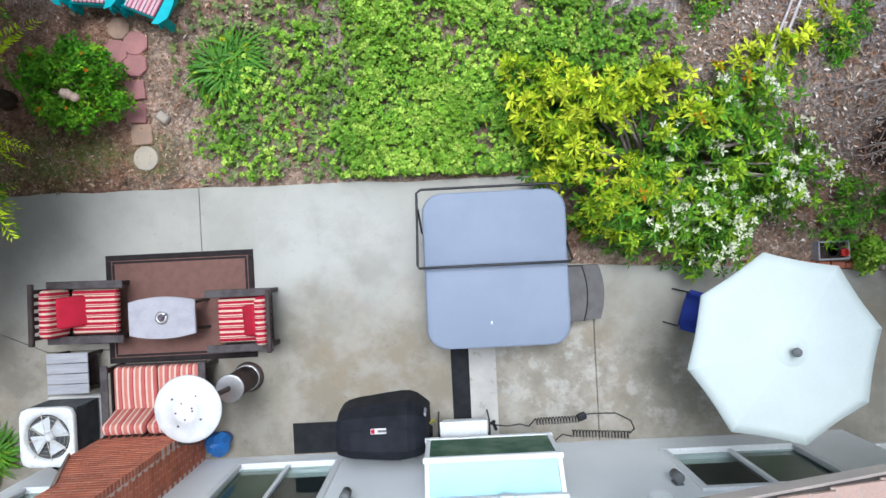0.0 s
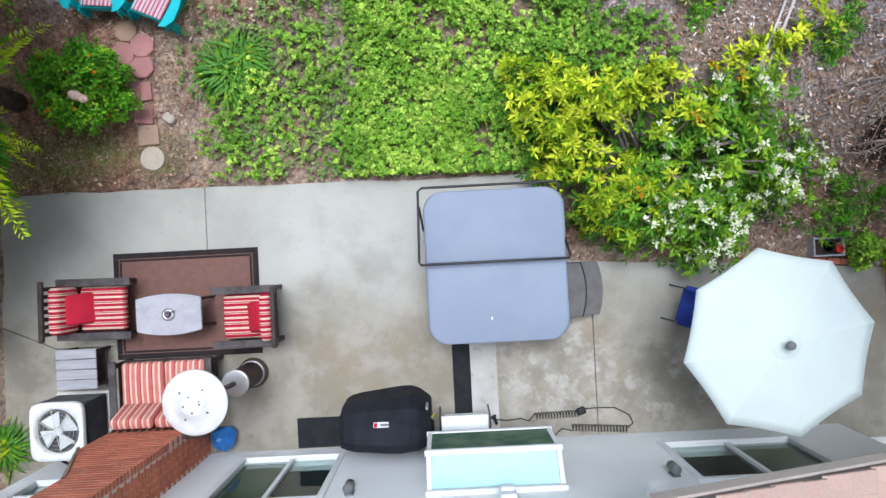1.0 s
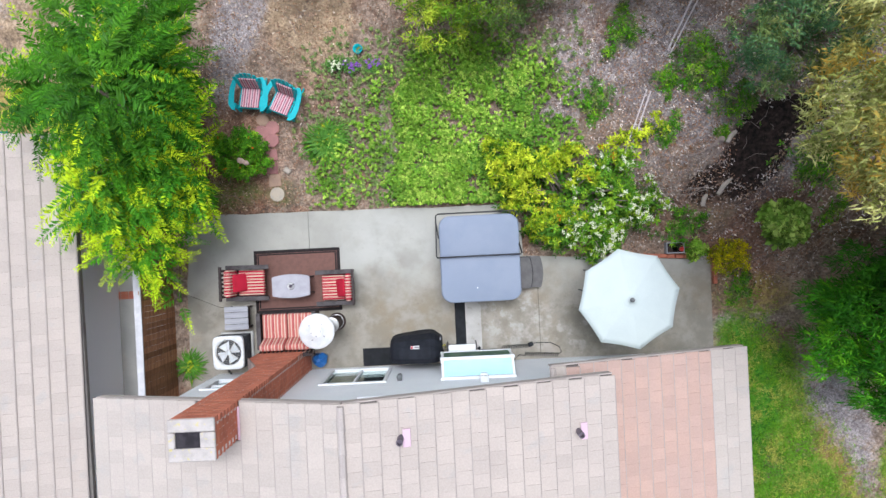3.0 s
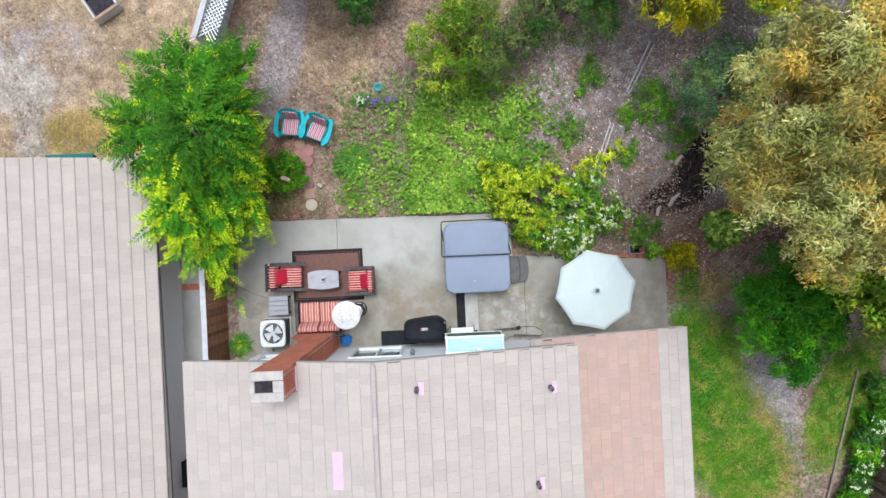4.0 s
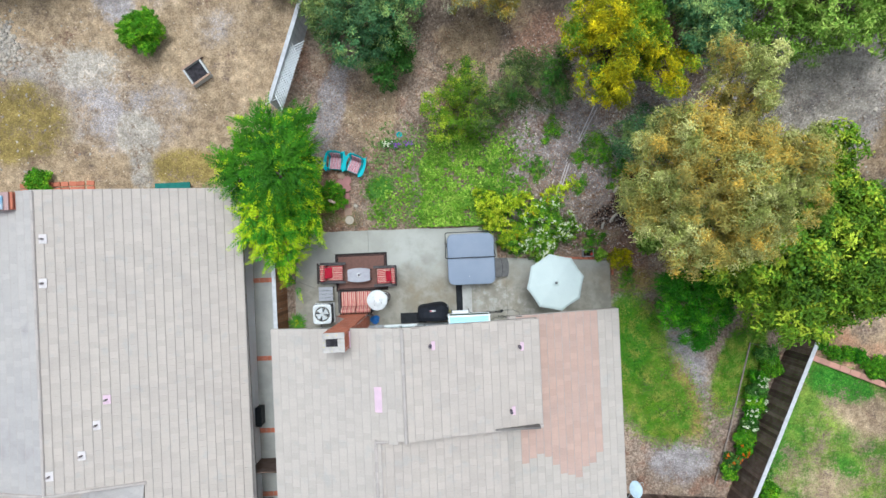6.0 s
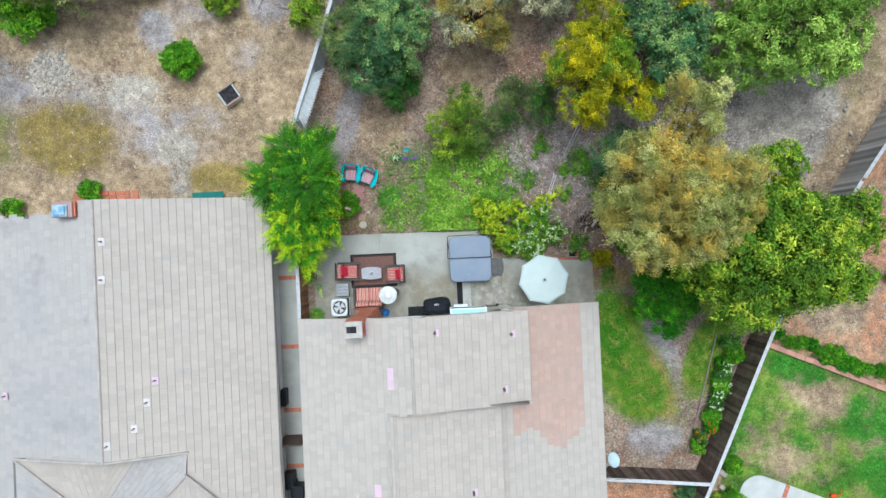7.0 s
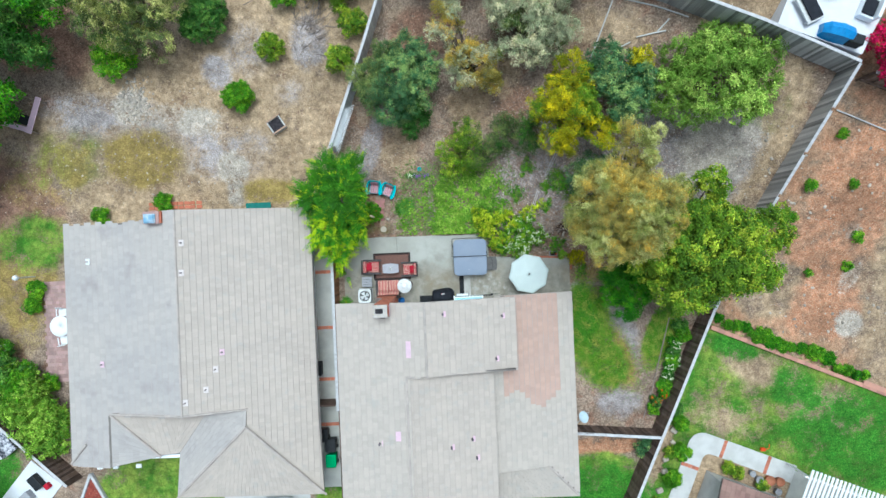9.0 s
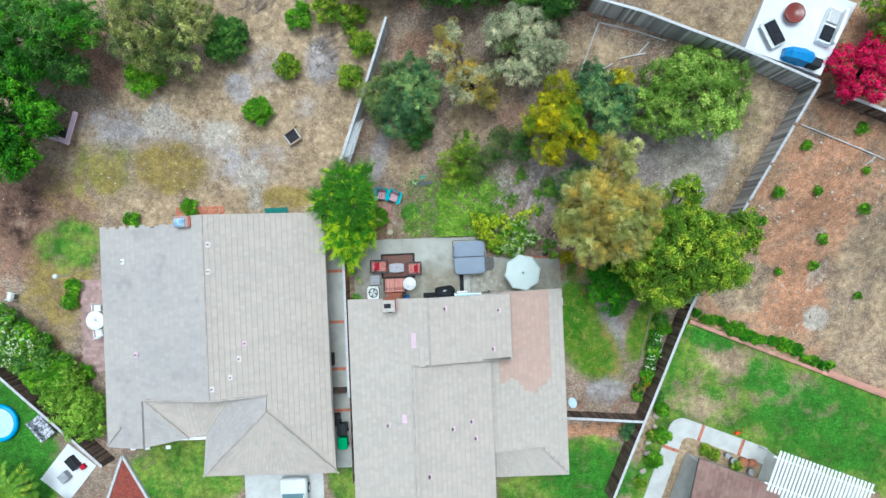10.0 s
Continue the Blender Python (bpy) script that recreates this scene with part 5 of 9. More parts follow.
# front wings: a hip over the garage and a low valley roof
# white board added under the eave to bounce light onto the wall
part("soffit", Geo().box((EX - 0.16, -5.3, EZ - 0.05), (0.32, 15.9, 0.02)), M["white"], nhouse, "added white board bouncing light under the eave")
AP = (-6.92, -9.2, 3.60)


def hip_face(pts, mat, along, step=0.29, drop=0.02, over=None):
    """A sloping face with shallow courses: its two lower corners first, then the upper ones."""
    a, b, top = Vector(pts[0]), Vector(pts[1]), [Vector(p) for p in pts[2:]]
    c, d = top[0], top[-1]
    n = max(2, round(((c + d) / 2 - (a + b) / 2).length / step))
    g = Geo()
    for i in range(n):
        u0, u1 = i / n, (i + 1) / n
        p0, p1, q0, q1 = a.lerp(d, u0), b.lerp(c, u0), a.lerp(d, u1), b.lerp(c, u1)
        up = Vector((0, 0, 0.035))
        m = max(1, round((p1 - p0).length / TILE_W))
        for j in range(m):
            s0, s1 = (j + 0.015) / m, (j + 0.985) / m
            w = [p0.lerp(p1, s0) + up, p0.lerp(p1, s1) + up, q0.lerp(q1, s1) + up * 0.4, q0.lerp(q1, s0) + up * 0.4]
            g.add([*w, *[k - Vector((0, 0, 0.03)) for k in w]], [(0, 1, 2, 3), (0, 4, 5, 1), (1, 5, 6, 2), (3, 7, 4, 0), (2, 6, 7, 3)])
    part("hip_tiles", g, M[mat], over or nroof, kind="stuff")
    e = Geo()
    plane_deck(e, [tuple(p - Vector((0, 0, drop))) for p in (a, b, *top)], 0.06)
    part("hip_deck", e, M["deck_board"], over or nroof)


hip_face([(-11.25, -13.3, 2.6), (-2.95, -13.5, 2.3), AP], "tile", "x")
hip_face([(6.4, -14.05, 2.6), (11.34, -14.05, 2.66), (9.65, -12.12, 3.14), (6.4, -12.08, 3.2)], "tile_mid", "x", over=roof)
VM = VL = (-9.1, -8.32, 3.36)
hip_face([(-10.94, -10.7, 2.75), (-11.25, -13.3, 2.6), AP, VL], "tile_grey", "y")
hip_face([VL, AP, (-6.88, -8.3, 3.5)], "tile_grey", "y")
hip_face([(-11.9, -10.75, 2.95), (-10.94, -10.7, 2.8), VM, (-14.4, -8.3, 3.4)], "tile", "x", 0.29, 0.15)
hip_face([(-14.42, -8.3, 3.37), (-14.42, -11.15, 3.37), (-11.9, -10.78, 3.06)], "tile_grey", "y", 0.39)
peak = Geo()
plane_deck(peak, [(-6.9, -8.3, EZ + 3.66 * RS + 0.028), (-6.92, -9.2, EZ + 3.68 * RS + 0.028), (-3.06, -13.42, EZ - 0.02), (EX, -8.3, EZ + 0.028)], 0.02)
plane_deck(peak, [(-14.4, -8.3, 3.36), (-9.1, -8.3, 3.32), (-6.9, -8.28, 3.4), (-10.0, -8.28, NR - 0.02)], 0.05)
part("peak", peak, M["tile"], nroof)
ridge_caps(nroof, (-11.25, -13.3, 2.62), AP)
ridge_caps(nroof, AP, (-2.95, -13.5, 2.32))
ridge_caps(nroof, (-14.4, -8.25, 3.42), (-10.0, -8.27, NR))
ridge_caps(nroof, (-10.0, -8.27, NR), (-6.85, -8.25, 3.46))
ridge_caps(nroof, (-14.4, -8.3, 3.42), (-11.9, -10.8, 3.02))
ridge_caps(nroof, (-17.1, -11.1, 2.7), (-16.1, -10.0, 2.96))
for x, y, mat in ((-9.7, 1.0, "pale_flash"), (-9.75, -0.6, "pale_flash"), (-8.8, -6.95, "pale_flash"), (-9.8, -7.55, "pale_flash"), (-7.95, -5.0, "pink_flash"), (-14.8, -5.5, "pink_flash"), (-8.3, -5.9, "pale_flash"), (-15.5, 0.2, "white")):
    z = EZ + (EX - x) * RS if x > -10 else NE + (x + 17.05) * 0.27
    v = thing("roof_vent", "small vent pipe on grey roof tiles", "roof vent", pose(x, y, z + 0.06), "vents on the neighbour roof")
    part("flashing", Geo().rbox((0, 0, 0.01), (0.26, 0.34, 0.03), 0.01, 1, 0, 0, 15 if x > -10 else -15), M[mat], v)
    part("pipe", Geo().cyl((0, 0, 0), (0, 0, 0.22), 0.04, None, 10), M["vent_grey"], v)
nch = thing("chimney", "short brick chimney with blue metal cap", "chimney")
g = Geo()
for r in range(12):
    for k in range(4):
        g.box((-11.15 + 0.21 * (k - 1.5) + (0.05 if r % 2 else -0.05), 2.42, 3.60 + r * 0.078), (0.19, 0.62, 0.066))
part("shaft", g, M["brick"], nch)
part("cap", Geo().rbox((-11.25, 2.35, 4.63), (0.62, 0.5, 0.1), 0.02, 1).rbox((-11.25, 2.35, 4.72), (0.5, 0.36, 0.06), 0.02, 1), surface("blue_metal_cap", (0.16, 0.33, 0.48), (0.5, 0.58, 0.64), 3, 0.4), nch, "pale blue metal chimney cap")
part("wash", Geo().rbox((-11.2, 2.4, 4.555), (0.86, 0.66, 0.05), 0.01, 1), M["pink_brick"], nch)

# side walk between the houses
walkway = thing("walkway", "grey concrete side walk with red brick bands", "path", kind="structure")
part("slab", Geo().box((-3.05, -6.2, -0.01), (1.42, 15.6, 0.06)), M["path_grey"], walkway)
part("kerb", Geo().box((-2.36, -6.2, 0.02), (0.10, 15.6, 0.14)), M["path_pale"], walkway)
for y in (-0.99, -4.36, -7.47, -10.2):
    for k in range(6):
        part("brick", eb, M["brick_band"], walkway, at=pose(-3.62 + 0.21 * k, y, -0.045) @ Matrix.Diagonal((1, 2.1, 1, 1)))


# ---- fences ----
def fence(name, label, p0, p1, h0, h1, mat, face=1, board=0.145, rail=None, pieces=False, cap=None):
    """Upright boards on rails and posts from p0 to p1, following the ground; tops h0 to h1 above it."""
    p0, p1 = Vector((*p0, 0)), Vector((*p1, 0))
    d = (p1 - p0).normalized()
    nrm = Vector((-d.y, d.x, 0)) * face
    L = (p1 - p0).length
    ang = math.degrees(math.atan2(d.y, d.x))
    f = thing(name, label, "fence")
    n = round(L / board)
    g = Geo()
    bm = None
    for i in range(n):
        c = p0 + d * (i + 0.5) * L / n
        h = h0 + (h1 - h0) * i / n + random.uniform(-0.02, 0.02)
        z = gz(c.x, c.y)
        q = c + nrm * (0.045 + random.uniform(-0.004, 0.004))
        if pieces:
            if bm is None:
                bm = Geo().box((0, 0, 0.5), (L / n - 0.008, 0.02, 1)).mesh("board")
            part("board", bm, mat, f, at=pose(q.x, q.y, z, 0, 0, ang) @ Matrix.Diagonal((1, 1, h, 1)))
        else:
            g.box((q.x, q.y, z + h / 2), (L / n - 0.008, 0.02, h), ang)
    if not pieces:
        part("boards", g, mat, f, kind="stuff")
    posts = max(2, round(L / 2.4) + 1)
    for i in range(posts):
        c = p0 + d * L * i / (posts - 1)
        z = gz(c.x, c.y)
        part("post", Geo().rbox((c.x, c.y, z + h0 / 2 - 0.1), (0.09, 0.09, h0 + 0.1), 0.008, 1, ang), rail or mat, f)
    for i in range(posts - 1):
        a, b = p0 + d * L * i / (posts - 1), p0 + d * L * (i + 1) / (posts - 1)
        za, zb = gz(a.x, a.y), gz(b.x, b.y)
        for k in (0.2, 0.88):
            part("rail", Geo().box((0, 0, 0), ((b - a).length, 0.04, 0.09)), rail or mat, f, at=Matrix.Translation(((a.x + b.x) / 2, (a.y + b.y) / 2, (za + zb) / 2 + h0 * k)) @ pose(0, 0, 0, 0, 0, ang) @ pose(0, 0, 0, 0, -math.degrees(math.atan2(zb - za, (b - a).length)), 0))
        if cap:
            part("cap_rail", Geo().rbox((0, 0, 0), ((b - a).length + 0.02, 0.16, 0.04), 0.006, 1), cap, f, at=Matrix.Translation(((a.x + b.x) / 2, (a.y + b.y) / 2, (za + zb) / 2 + (h0 + h1) / 2 + 0.02)) @ pose(0, 0, 0, 0, 0, ang) @ pose(0, 0, 0, 0, -math.degrees(math.atan2(zb - za, (b - a).length)), 0))
    return f


fence("fence", "brown board fence with pale cap beside the patio", (-2.2, 1.6), (-2.2, -9.0), 1.75, 1.75, M["fence_brown"], 1, 0.14, M["fence_dark"], True, M["rail_white"])
fence("fence", "dark board fence between the two houses", (-2.2, -9.0), (-2.2, -14.5), 1.6, 1.6, M["fence_dark"], 1, 0.15, M["fence_dark"], True)
fence("fence", "whitewashed board fence up the garden boundary", (-1.95, 6.2), (1.28, 14.45), 1.7, 1.7, M["fence_white"], -1, 0.145, M["fence_white"], True, M["rail_white"])
fence("fence", "weathered grey board fence running up the slope", (19.75, -4.0), (25.21, 8.44), 1.8, 1.8, M["fence_grey"], 1, 0.15, M["fence_dark"], True, M["rail_white"])
fence("fence", "dark board fence with pale rail beside the lawn", (14.2, -16.2), (19.75, -4.0), 1.75, 1.75, M["fence_dark"], 1, 0.15, M["fence_dark"], True, M["rail_white"])
fence("fence", "grey board fence along the top of the garden", (25.21, 8.44), (13.1, 13.6), 1.8, 1.8, M["fence_grey"], 1, 0.15, M["fence_dark"], True, M["rail_white"])
fence("fence", "dark board fence along the top of the garden", (13.1, 13.6), (1.3, 16.5), 1.8, 1.8, M["fence_dark"], 1, 0.15, M["fence_dark"], True)
fence("fence", "brown board fence above the orange soil bank", (26.2, 8.0), (34.0, 5.0), 1.5, 1.5, M["fence_dark"], 1, 0.15, M["fence_dark"], True, M["rail_white"])
fence("fence", "dark board cross fence with white top rail", (16.5, -11.3), (11.45, -10.85), 1.7, 1.7, M["fence_dark"], -1, 0.15, M["fence_dark"], True, M["rail_white"])
fence("fence", "brown board fence beside the pool garden", (-25.5, -6.0), (-18.2, -12.8), 1.5, 1.5, M["fence_dark"], 1, 0.15, M["fence_dark"], True, M["rail_white"])
# lattice on the whitewashed fence
lat = thing("lattice_panel", "white diamond lattice panel leaning by the fence", "lattice")
lx, ly = -1.35, 7.6
for k in range(18):
    for sgn in (1, -1):
        part("lath", Geo().box((0, 0, 0), (0.03, 1.0, 0.012), 0), M["white"], lat, at=pose(-1.45 + 0.39 * (k * 0.12 - 0.6) / 1.07, 6.9 + (k * 0.12 - 0.6), 1.55 + gz(-1.5, 7.2), 0, 30, -21 + 45 * sgn))


# ---- patio furniture ----
def armchair(at, label):
    """Deep wooden lounge chair that faces +x; origin under the middle of the seat."""
    c = thing("armchair", label, "chair", at, "armchairs round the low table")
    for x in (-0.42, 0.42):
        for y in (-0.40, 0.40):
            part("leg", Geo().rbox((x, y, 0.26), (0.07, 0.07, 0.52), 0.008, 1), M["espresso"], c)
    part("seat_frame", Geo().rbox((0.0, 0, 0.27), (0.86, 0.74, 0.07), 0.01, 1), M["espresso"], c)
    for y in (-0.40, 0.40):
        part("armrest", Geo().rbox((0.06, y, 0.55), (1.16, 0.115, 0.035), 0.012, 2), M["espresso_worn"], c, "worn dark flat armrest")
        part("side_rail", Geo().rbox((0.0, y, 0.30), (0.86, 0.04, 0.12), 0.008, 1), M["espresso"], c)
    back = part("backrest", Geo().rbox((-0.555, 0, 0.84), (0.075, 0.88, 0.06), 0.012, 1).rbox((-0.46, 0, 0.42), (0.05, 0.80, 0.07), 0.012, 1), M["espresso"], c)
    for k in range(7):
        part("slat", Geo().rbox((-0.50, -0.33 + 0.11 * k, 0.62), (0.02, 0.06, 0.42), 0.004, 1, 0, 0, -13), M["espresso"], back)
    seat = part("seat_cushion", Geo().rbox((0.13, 0, 0.375), (0.70, 0.66, 0.14), 0.045, 3, crown=0.03), M["stripe_y"], c, "red and cream striped seat cushion", True)
    part("piping", Geo().tube([(0.46, -0.31, 0.43), (0.46, 0.31, 0.43)], 0.008, 6), M["red_cloth"], seat)
    part("back_cushion", Geo().rbox((-0.365, 0, 0.61), (0.2, 0.70, 0.44), 0.08, 4, 0, 0, -12), M["stripe_y"], c, "red and cream striped back cushion", True)
    part("throw_pillow", Geo().rbox((-0.14, 0.01, 0.535), (0.12, 0.46, 0.44), 0.055, 3, 4, 0, -48), M["red_cloth"], c, "plain red throw pillow", True)
    return c


armchair(pose(-0.08, -0.80, 0, 0, 0, -1) @ Matrix.Diagonal((0.94, 0.98, 1, 1)), "dark wood armchair with striped cushions and red pillow")
armchair(pose(2.22, -1.02, 0.012, 0, 0, 180) @ Matrix.Diagonal((0.82, 0.98, 1, 1)), "dark wood armchair on the rug with striped cushions")

love = thing("loveseat", "dark wood loveseat with red and cream striped cushions", "sofa", pose(0.90, -2.08, 0))
for x in (-0.70, 0.70):
    for y in (-0.36, 0.42):
        part("leg", Geo().rbox((x, y, 0.27), (0.07, 0.07, 0.54), 0.008, 1), M["espresso"], love)
    part("armrest", Geo().rbox((x, 0.04, 0.55), (0.11, 0.92, 0.035), 0.012, 2), M["espresso_worn"], love, "worn dark flat armrest")
    part("side_rail", Geo().rbox((x, 0.03, 0.30), (0.04, 0.78, 0.12), 0.008, 1), M["espresso"], love)
part("seat_frame", Geo().rbox((0, 0.05, 0.27), (1.34, 0.84, 0.07), 0.01, 1), M["espresso"], love)
lb = part("backrest", Geo().rbox((0, -0.535, 0.87), (1.5, 0.075, 0.06), 0.012, 1).rbox((0, -0.38, 0.42), (1.4, 0.05, 0.07), 0.012, 1), M["espresso"], love)
for k in range(13):
    part("slat", Geo().rbox((-0.64 + 0.107 * k, -0.455, 0.64), (0.055, 0.02, 0.46), 0.004, 1, 0, 17), M["espresso"], lb)
for x in (-0.32, 0.32):
    part("seat_cushion", Geo().rbox((x, 0.12, 0.375), (0.63, 0.66, 0.14), 0.045, 3, crown=0.03), M["stripe_x"], love, "red and cream striped seat cushion", True)
    part("back_cushion", Geo().rbox((x, -0.285, 0.62), (0.62, 0.17, 0.46), 0.06, 3, 0, 20), M["stripe_x"], love, "red and cream striped back cushion", True)

rug = thing("rug", "brown woven outdoor rug with black border bands", "rug")
part("field", Geo().rbox((1.12, -0.82, 0.009), (2.18, 1.58, 0.012), 0.004, 1), M["rug"], rug)
for c, s in (((1.12, -0.045, 0.010), (2.24, 0.085, 0.015)), ((1.12, -1.595, 0.010), (2.24, 0.085, 0.015)), ((0.042, -0.82, 0.010), (0.085, 1.464, 0.015)), ((2.198, -0.82, 0.010), (0.085, 1.464, 0.015))):
    part("border", Geo().rbox(c, s, 0.004, 1), M["rug_dark"], rug, "black woven border")
for c, s in (((1.12, -0.116, 0.0095), (2.045, 0.040, 0.0145)), ((1.12, -1.524, 0.0095), (2.045, 0.040, 0.0145)), ((0.114, -0.82, 0.0095), (0.040, 1.366, 0.0145)), ((2.126, -0.82, 0.0095), (0.040, 1.366, 0.0145))):
    part("border", Geo().rbox(c, s, 0.004, 1), M["rug_dark"], rug, "narrow black inner band")

table = thing("low_table", "low table with bowed pale grey top and dark legs", "table", pose(1.07, -0.93, 0.016))
outline = []
for k in range(13):
    u = -1 + k / 6
    outline.append((0.475 * u, -0.235 - 0.065 * (1 - u * u)))
for k in range(13):
    u = 1 - k / 6
    outline.append((0.475 * u, 0.235 + 0.065 * (1 - u * u)))
part("tabletop", Geo().prism(outline, 0.50, 0.54).prism([(x * 0.985, y * 0.98) for x, y in outline], 0.54, 0.546), M["stone_top"], table)
part("apron", Geo().rbox((0, 0, 0.455), (0.80, 0.42, 0.085), 0.01, 1), M["espresso"], table)
for x in (-0.40, 0.40):
    for y in (-0.2, 0.2):
        part("leg", Geo().tube([(x * 0.9, y * 0.95, 0.5), (x * 1.03, y, 0.2), (x * 1.16, y * 1.05, 0.0)], [0.03, 0.026, 0.024], 8), M["espresso"], table)
ring = part("hub", Geo().lathe([(0.095, 0.546), (0.095, 0.56), (0.07, 0.575), (0.05, 0.575), (0.045, 0.55), (0.0, 0.55)], n=24), M["steel"], table, "grey metal hub plate", True)
part("knob", Geo().lathe([(0.035, 0.55), (0.035, 0.60), (0.02, 0.612), (0.0, 0.612)], n=14), M["lead"], ring)
part("handle", Geo().tube([(0.02, 0.01, 0.6), (0.07, 0.04, 0.605), (0.1, 0.06, 0.59)], 0.012, 6), M["lead"], ring)

side = thing("side_table", "small grey slatted side table beside the loveseat", "table", pose(-0.38, -1.68, 0))
for k in range(4):
    part("slat", Geo().rbox((0, -0.225 + 0.15 * k, 0.44), (0.60, 0.14, 0.03), 0.006, 1, random.uniform(-0.6, 0.6)), M["grey_slat"], side)
for y in (-0.25, 0.25):
    part("rail", Geo().rbox((0, y, 0.40), (0.52, 0.03, 0.05), 0.005, 1), M["espresso"], side)
for x in (-0.25, 0.25):
    for y in (-0.25, 0.25):
        part("leg", Geo().rbox((x, y, 0.2), (0.05, 0.05, 0.4), 0.006, 1), M["espresso"], side)
part("shelf", Geo().rbox((0, 0, 0.14), (0.5, 0.5, 0.02), 0.005, 1), M["espresso"], side)

# patio heater
heat = thing("patio_heater", "tall patio heater with round white reflector", "patio heater", pose(2.03, -1.93, 0))
part("base", Geo().lathe([(0.22, 0.0), (0.23, 0.03), (0.2, 0.07), (0.185, 0.08)], (0.06, 0, 0)), M["bronze"], heat, "", True)
drum = part("tank_housing", Geo().lathe([(0.18, 0.08), (0.175, 0.78), (0.165, 0.80), (0.0, 0.80)], (0.05, 0, 0)), M["bronze"], heat, "brown hammered metal tank housing", True)
for z in (0.09, 0.8):
    part("trim_ring", Geo().lathe([(0.177, z - 0.012), (0.197, z - 0.008), (0.197, z + 0.008), (0.177, z + 0.012)], (0.05, 0, 0)), M["steel"], drum, "bright trim ring", True)
part("pole", Geo().cyl((0.03, 0, 0.8), (-0.05, 0, 1.55), 0.035, None, 14), M["bronze"], heat, "", True)
part("burner", Geo().lathe([(0.13, 1.5), (0.13, 1.56), (0.105, 1.58), (0.105, 1.80), (0.12, 1.84), (0.0, 1.84)], (-0.06, 0, 0)), M["steel"], heat, "", True)
ref = part("reflector", Geo().lathe([(0.0, 1.985), (0.10, 1.98), (0.155, 1.965), (0.165, 1.945), (0.30, 1.91), (0.405, 1.868), (0.412, 1.858), (0.40, 1.86), (0.29, 1.895), (0.15, 1.93), (0.0, 1.95)], (-0.08, 0, 0), 48), M["heater_white"], heat, "round white metal reflector", True)
for k in range(9):
    a = k * 2.4
    r = 0.10 + 0.11 * (k % 2)
    part("bolt", Geo().lathe([(0.013, 0), (0.013, 0.012), (0, 0.014)], (-0.08 + r * math.cos(a), r * math.sin(a), 1.975 if k % 2 == 0 else 1.93), 8), M["lead"], ref)

# air conditioner
ac = thing("air_conditioner", "outdoor air conditioner with white top and dark louvres", "air conditioner", pose(-0.51, -2.50, 0))
part("base_pan", Geo().rbox((0, 0, 0.05), (0.84, 0.86, 0.10), 0.02, 1), M["path_pale"], ac)
part("coil_housing", Geo().rbox((0, 0, 0.40), (0.68, 0.72, 0.60), 0.05, 2), M["ac_dark"], ac)
for k in range(11):
    part("louvre", Geo().rbox((0, 0, 0.14 + 0.052 * k), (0.74, 0.78, 0.012), 0.005, 1), M["ac_dark"], ac)
topg = Geo()
seg, sq = 40, []
for k in range(seg):
    a = 2 * math.pi * k / seg
    c, s = math.cos(a), math.sin(a)
    m = (abs(c) ** 7 + abs(s) ** 7) ** (1 / 7)
    sq.append((0.385 * c / m, 0.415 * s / m))
rings = [[(x, y, 0.70) for x, y in sq], [(x, y, 0.76) for x, y in sq], [(x * 0.97, y * 0.97, 0.775) for x, y in sq], [(0.325 * math.cos(2 * math.pi * k / seg), 0.325 * math.sin(2 * math.pi * k / seg), 0.775) for k in range(seg)], [(0.31 * math.cos(2 * math.pi * k / seg), 0.31 * math.sin(2 * math.pi * k / seg), 0.66) for k in range(seg)]]
topg.add([p for r in rings for p in r], [(i * seg + k, i * seg + (k + 1) % seg, (i + 1) * seg + (k + 1) % seg, (i + 1) * seg + k) for i in range(4) for k in range(seg)])
top = part("top_panel", topg, M["ac_white"], ac, "white enamelled top panel", True)
part("fan_floor", Geo().disc((0, 0, 0.60), 0.31), M["grey_knob"], ac)
fan = part("fan", Geo().lathe([(0.07, 0.66), (0.07, 0.72), (0.05, 0.735), (0, 0.735)], n=20), M["fan_grey"], ac, "grey propeller fan at rest", True)
for k in range(4):
    a0 = k * math.pi / 2 + 0.5
    bl = Geo()
    v = []
    for i in range(5):
        r = 0.06 + 0.055 * i
        for da, dz in ((-0.5, 0.70), (0.5, 0.74)):
            v.append((r * math.cos(a0 + da * (1.2 - 0.05 * i)), r * math.sin(a0 + da * (1.2 - 0.05 * i)), dz))
    bl.add(v + [(x, y, z - 0.006) for x, y, z in v], [(2 * i, 2 * i + 2, 2 * i + 3, 2 * i + 1) for i in range(4)] + [(10 + 2 * i, 11 + 2 * i, 13 + 2 * i, 12 + 2 * i) for i in range(4)])
    part("blade", bl, M["fan_grey"], fan)
gr = Geo()
for r in (0.07, 0.13, 0.19, 0.25, 0.30):
    gr.tube([(r * math.cos(2 * math.pi * k / 28), r * math.sin(2 * math.pi * k / 28), 0.772 + 0.01 * (1 - r / 0.3)) for k in range(29)], 0.002, 4, False)
part("guard_rings", gr, M["brass"], ac)
for k in range(8):
    a = k * math.pi / 4 + 0.2
    part("guard_spoke", Geo().cyl((0.05 * math.cos(a), 0.05 * math.sin(a), 0.785), (0.33 * math.cos(a), 0.33 * math.sin(a), 0.774), 0.005, None, 6), M["brass"], ac)
part("pipe", Geo().tube([(-0.1, -0.43, 0.5), (-0.1, -0.5, 0.5), (-0.1, -0.6, 0.35)], 0.02, 8), M["plastic_black"], ac)

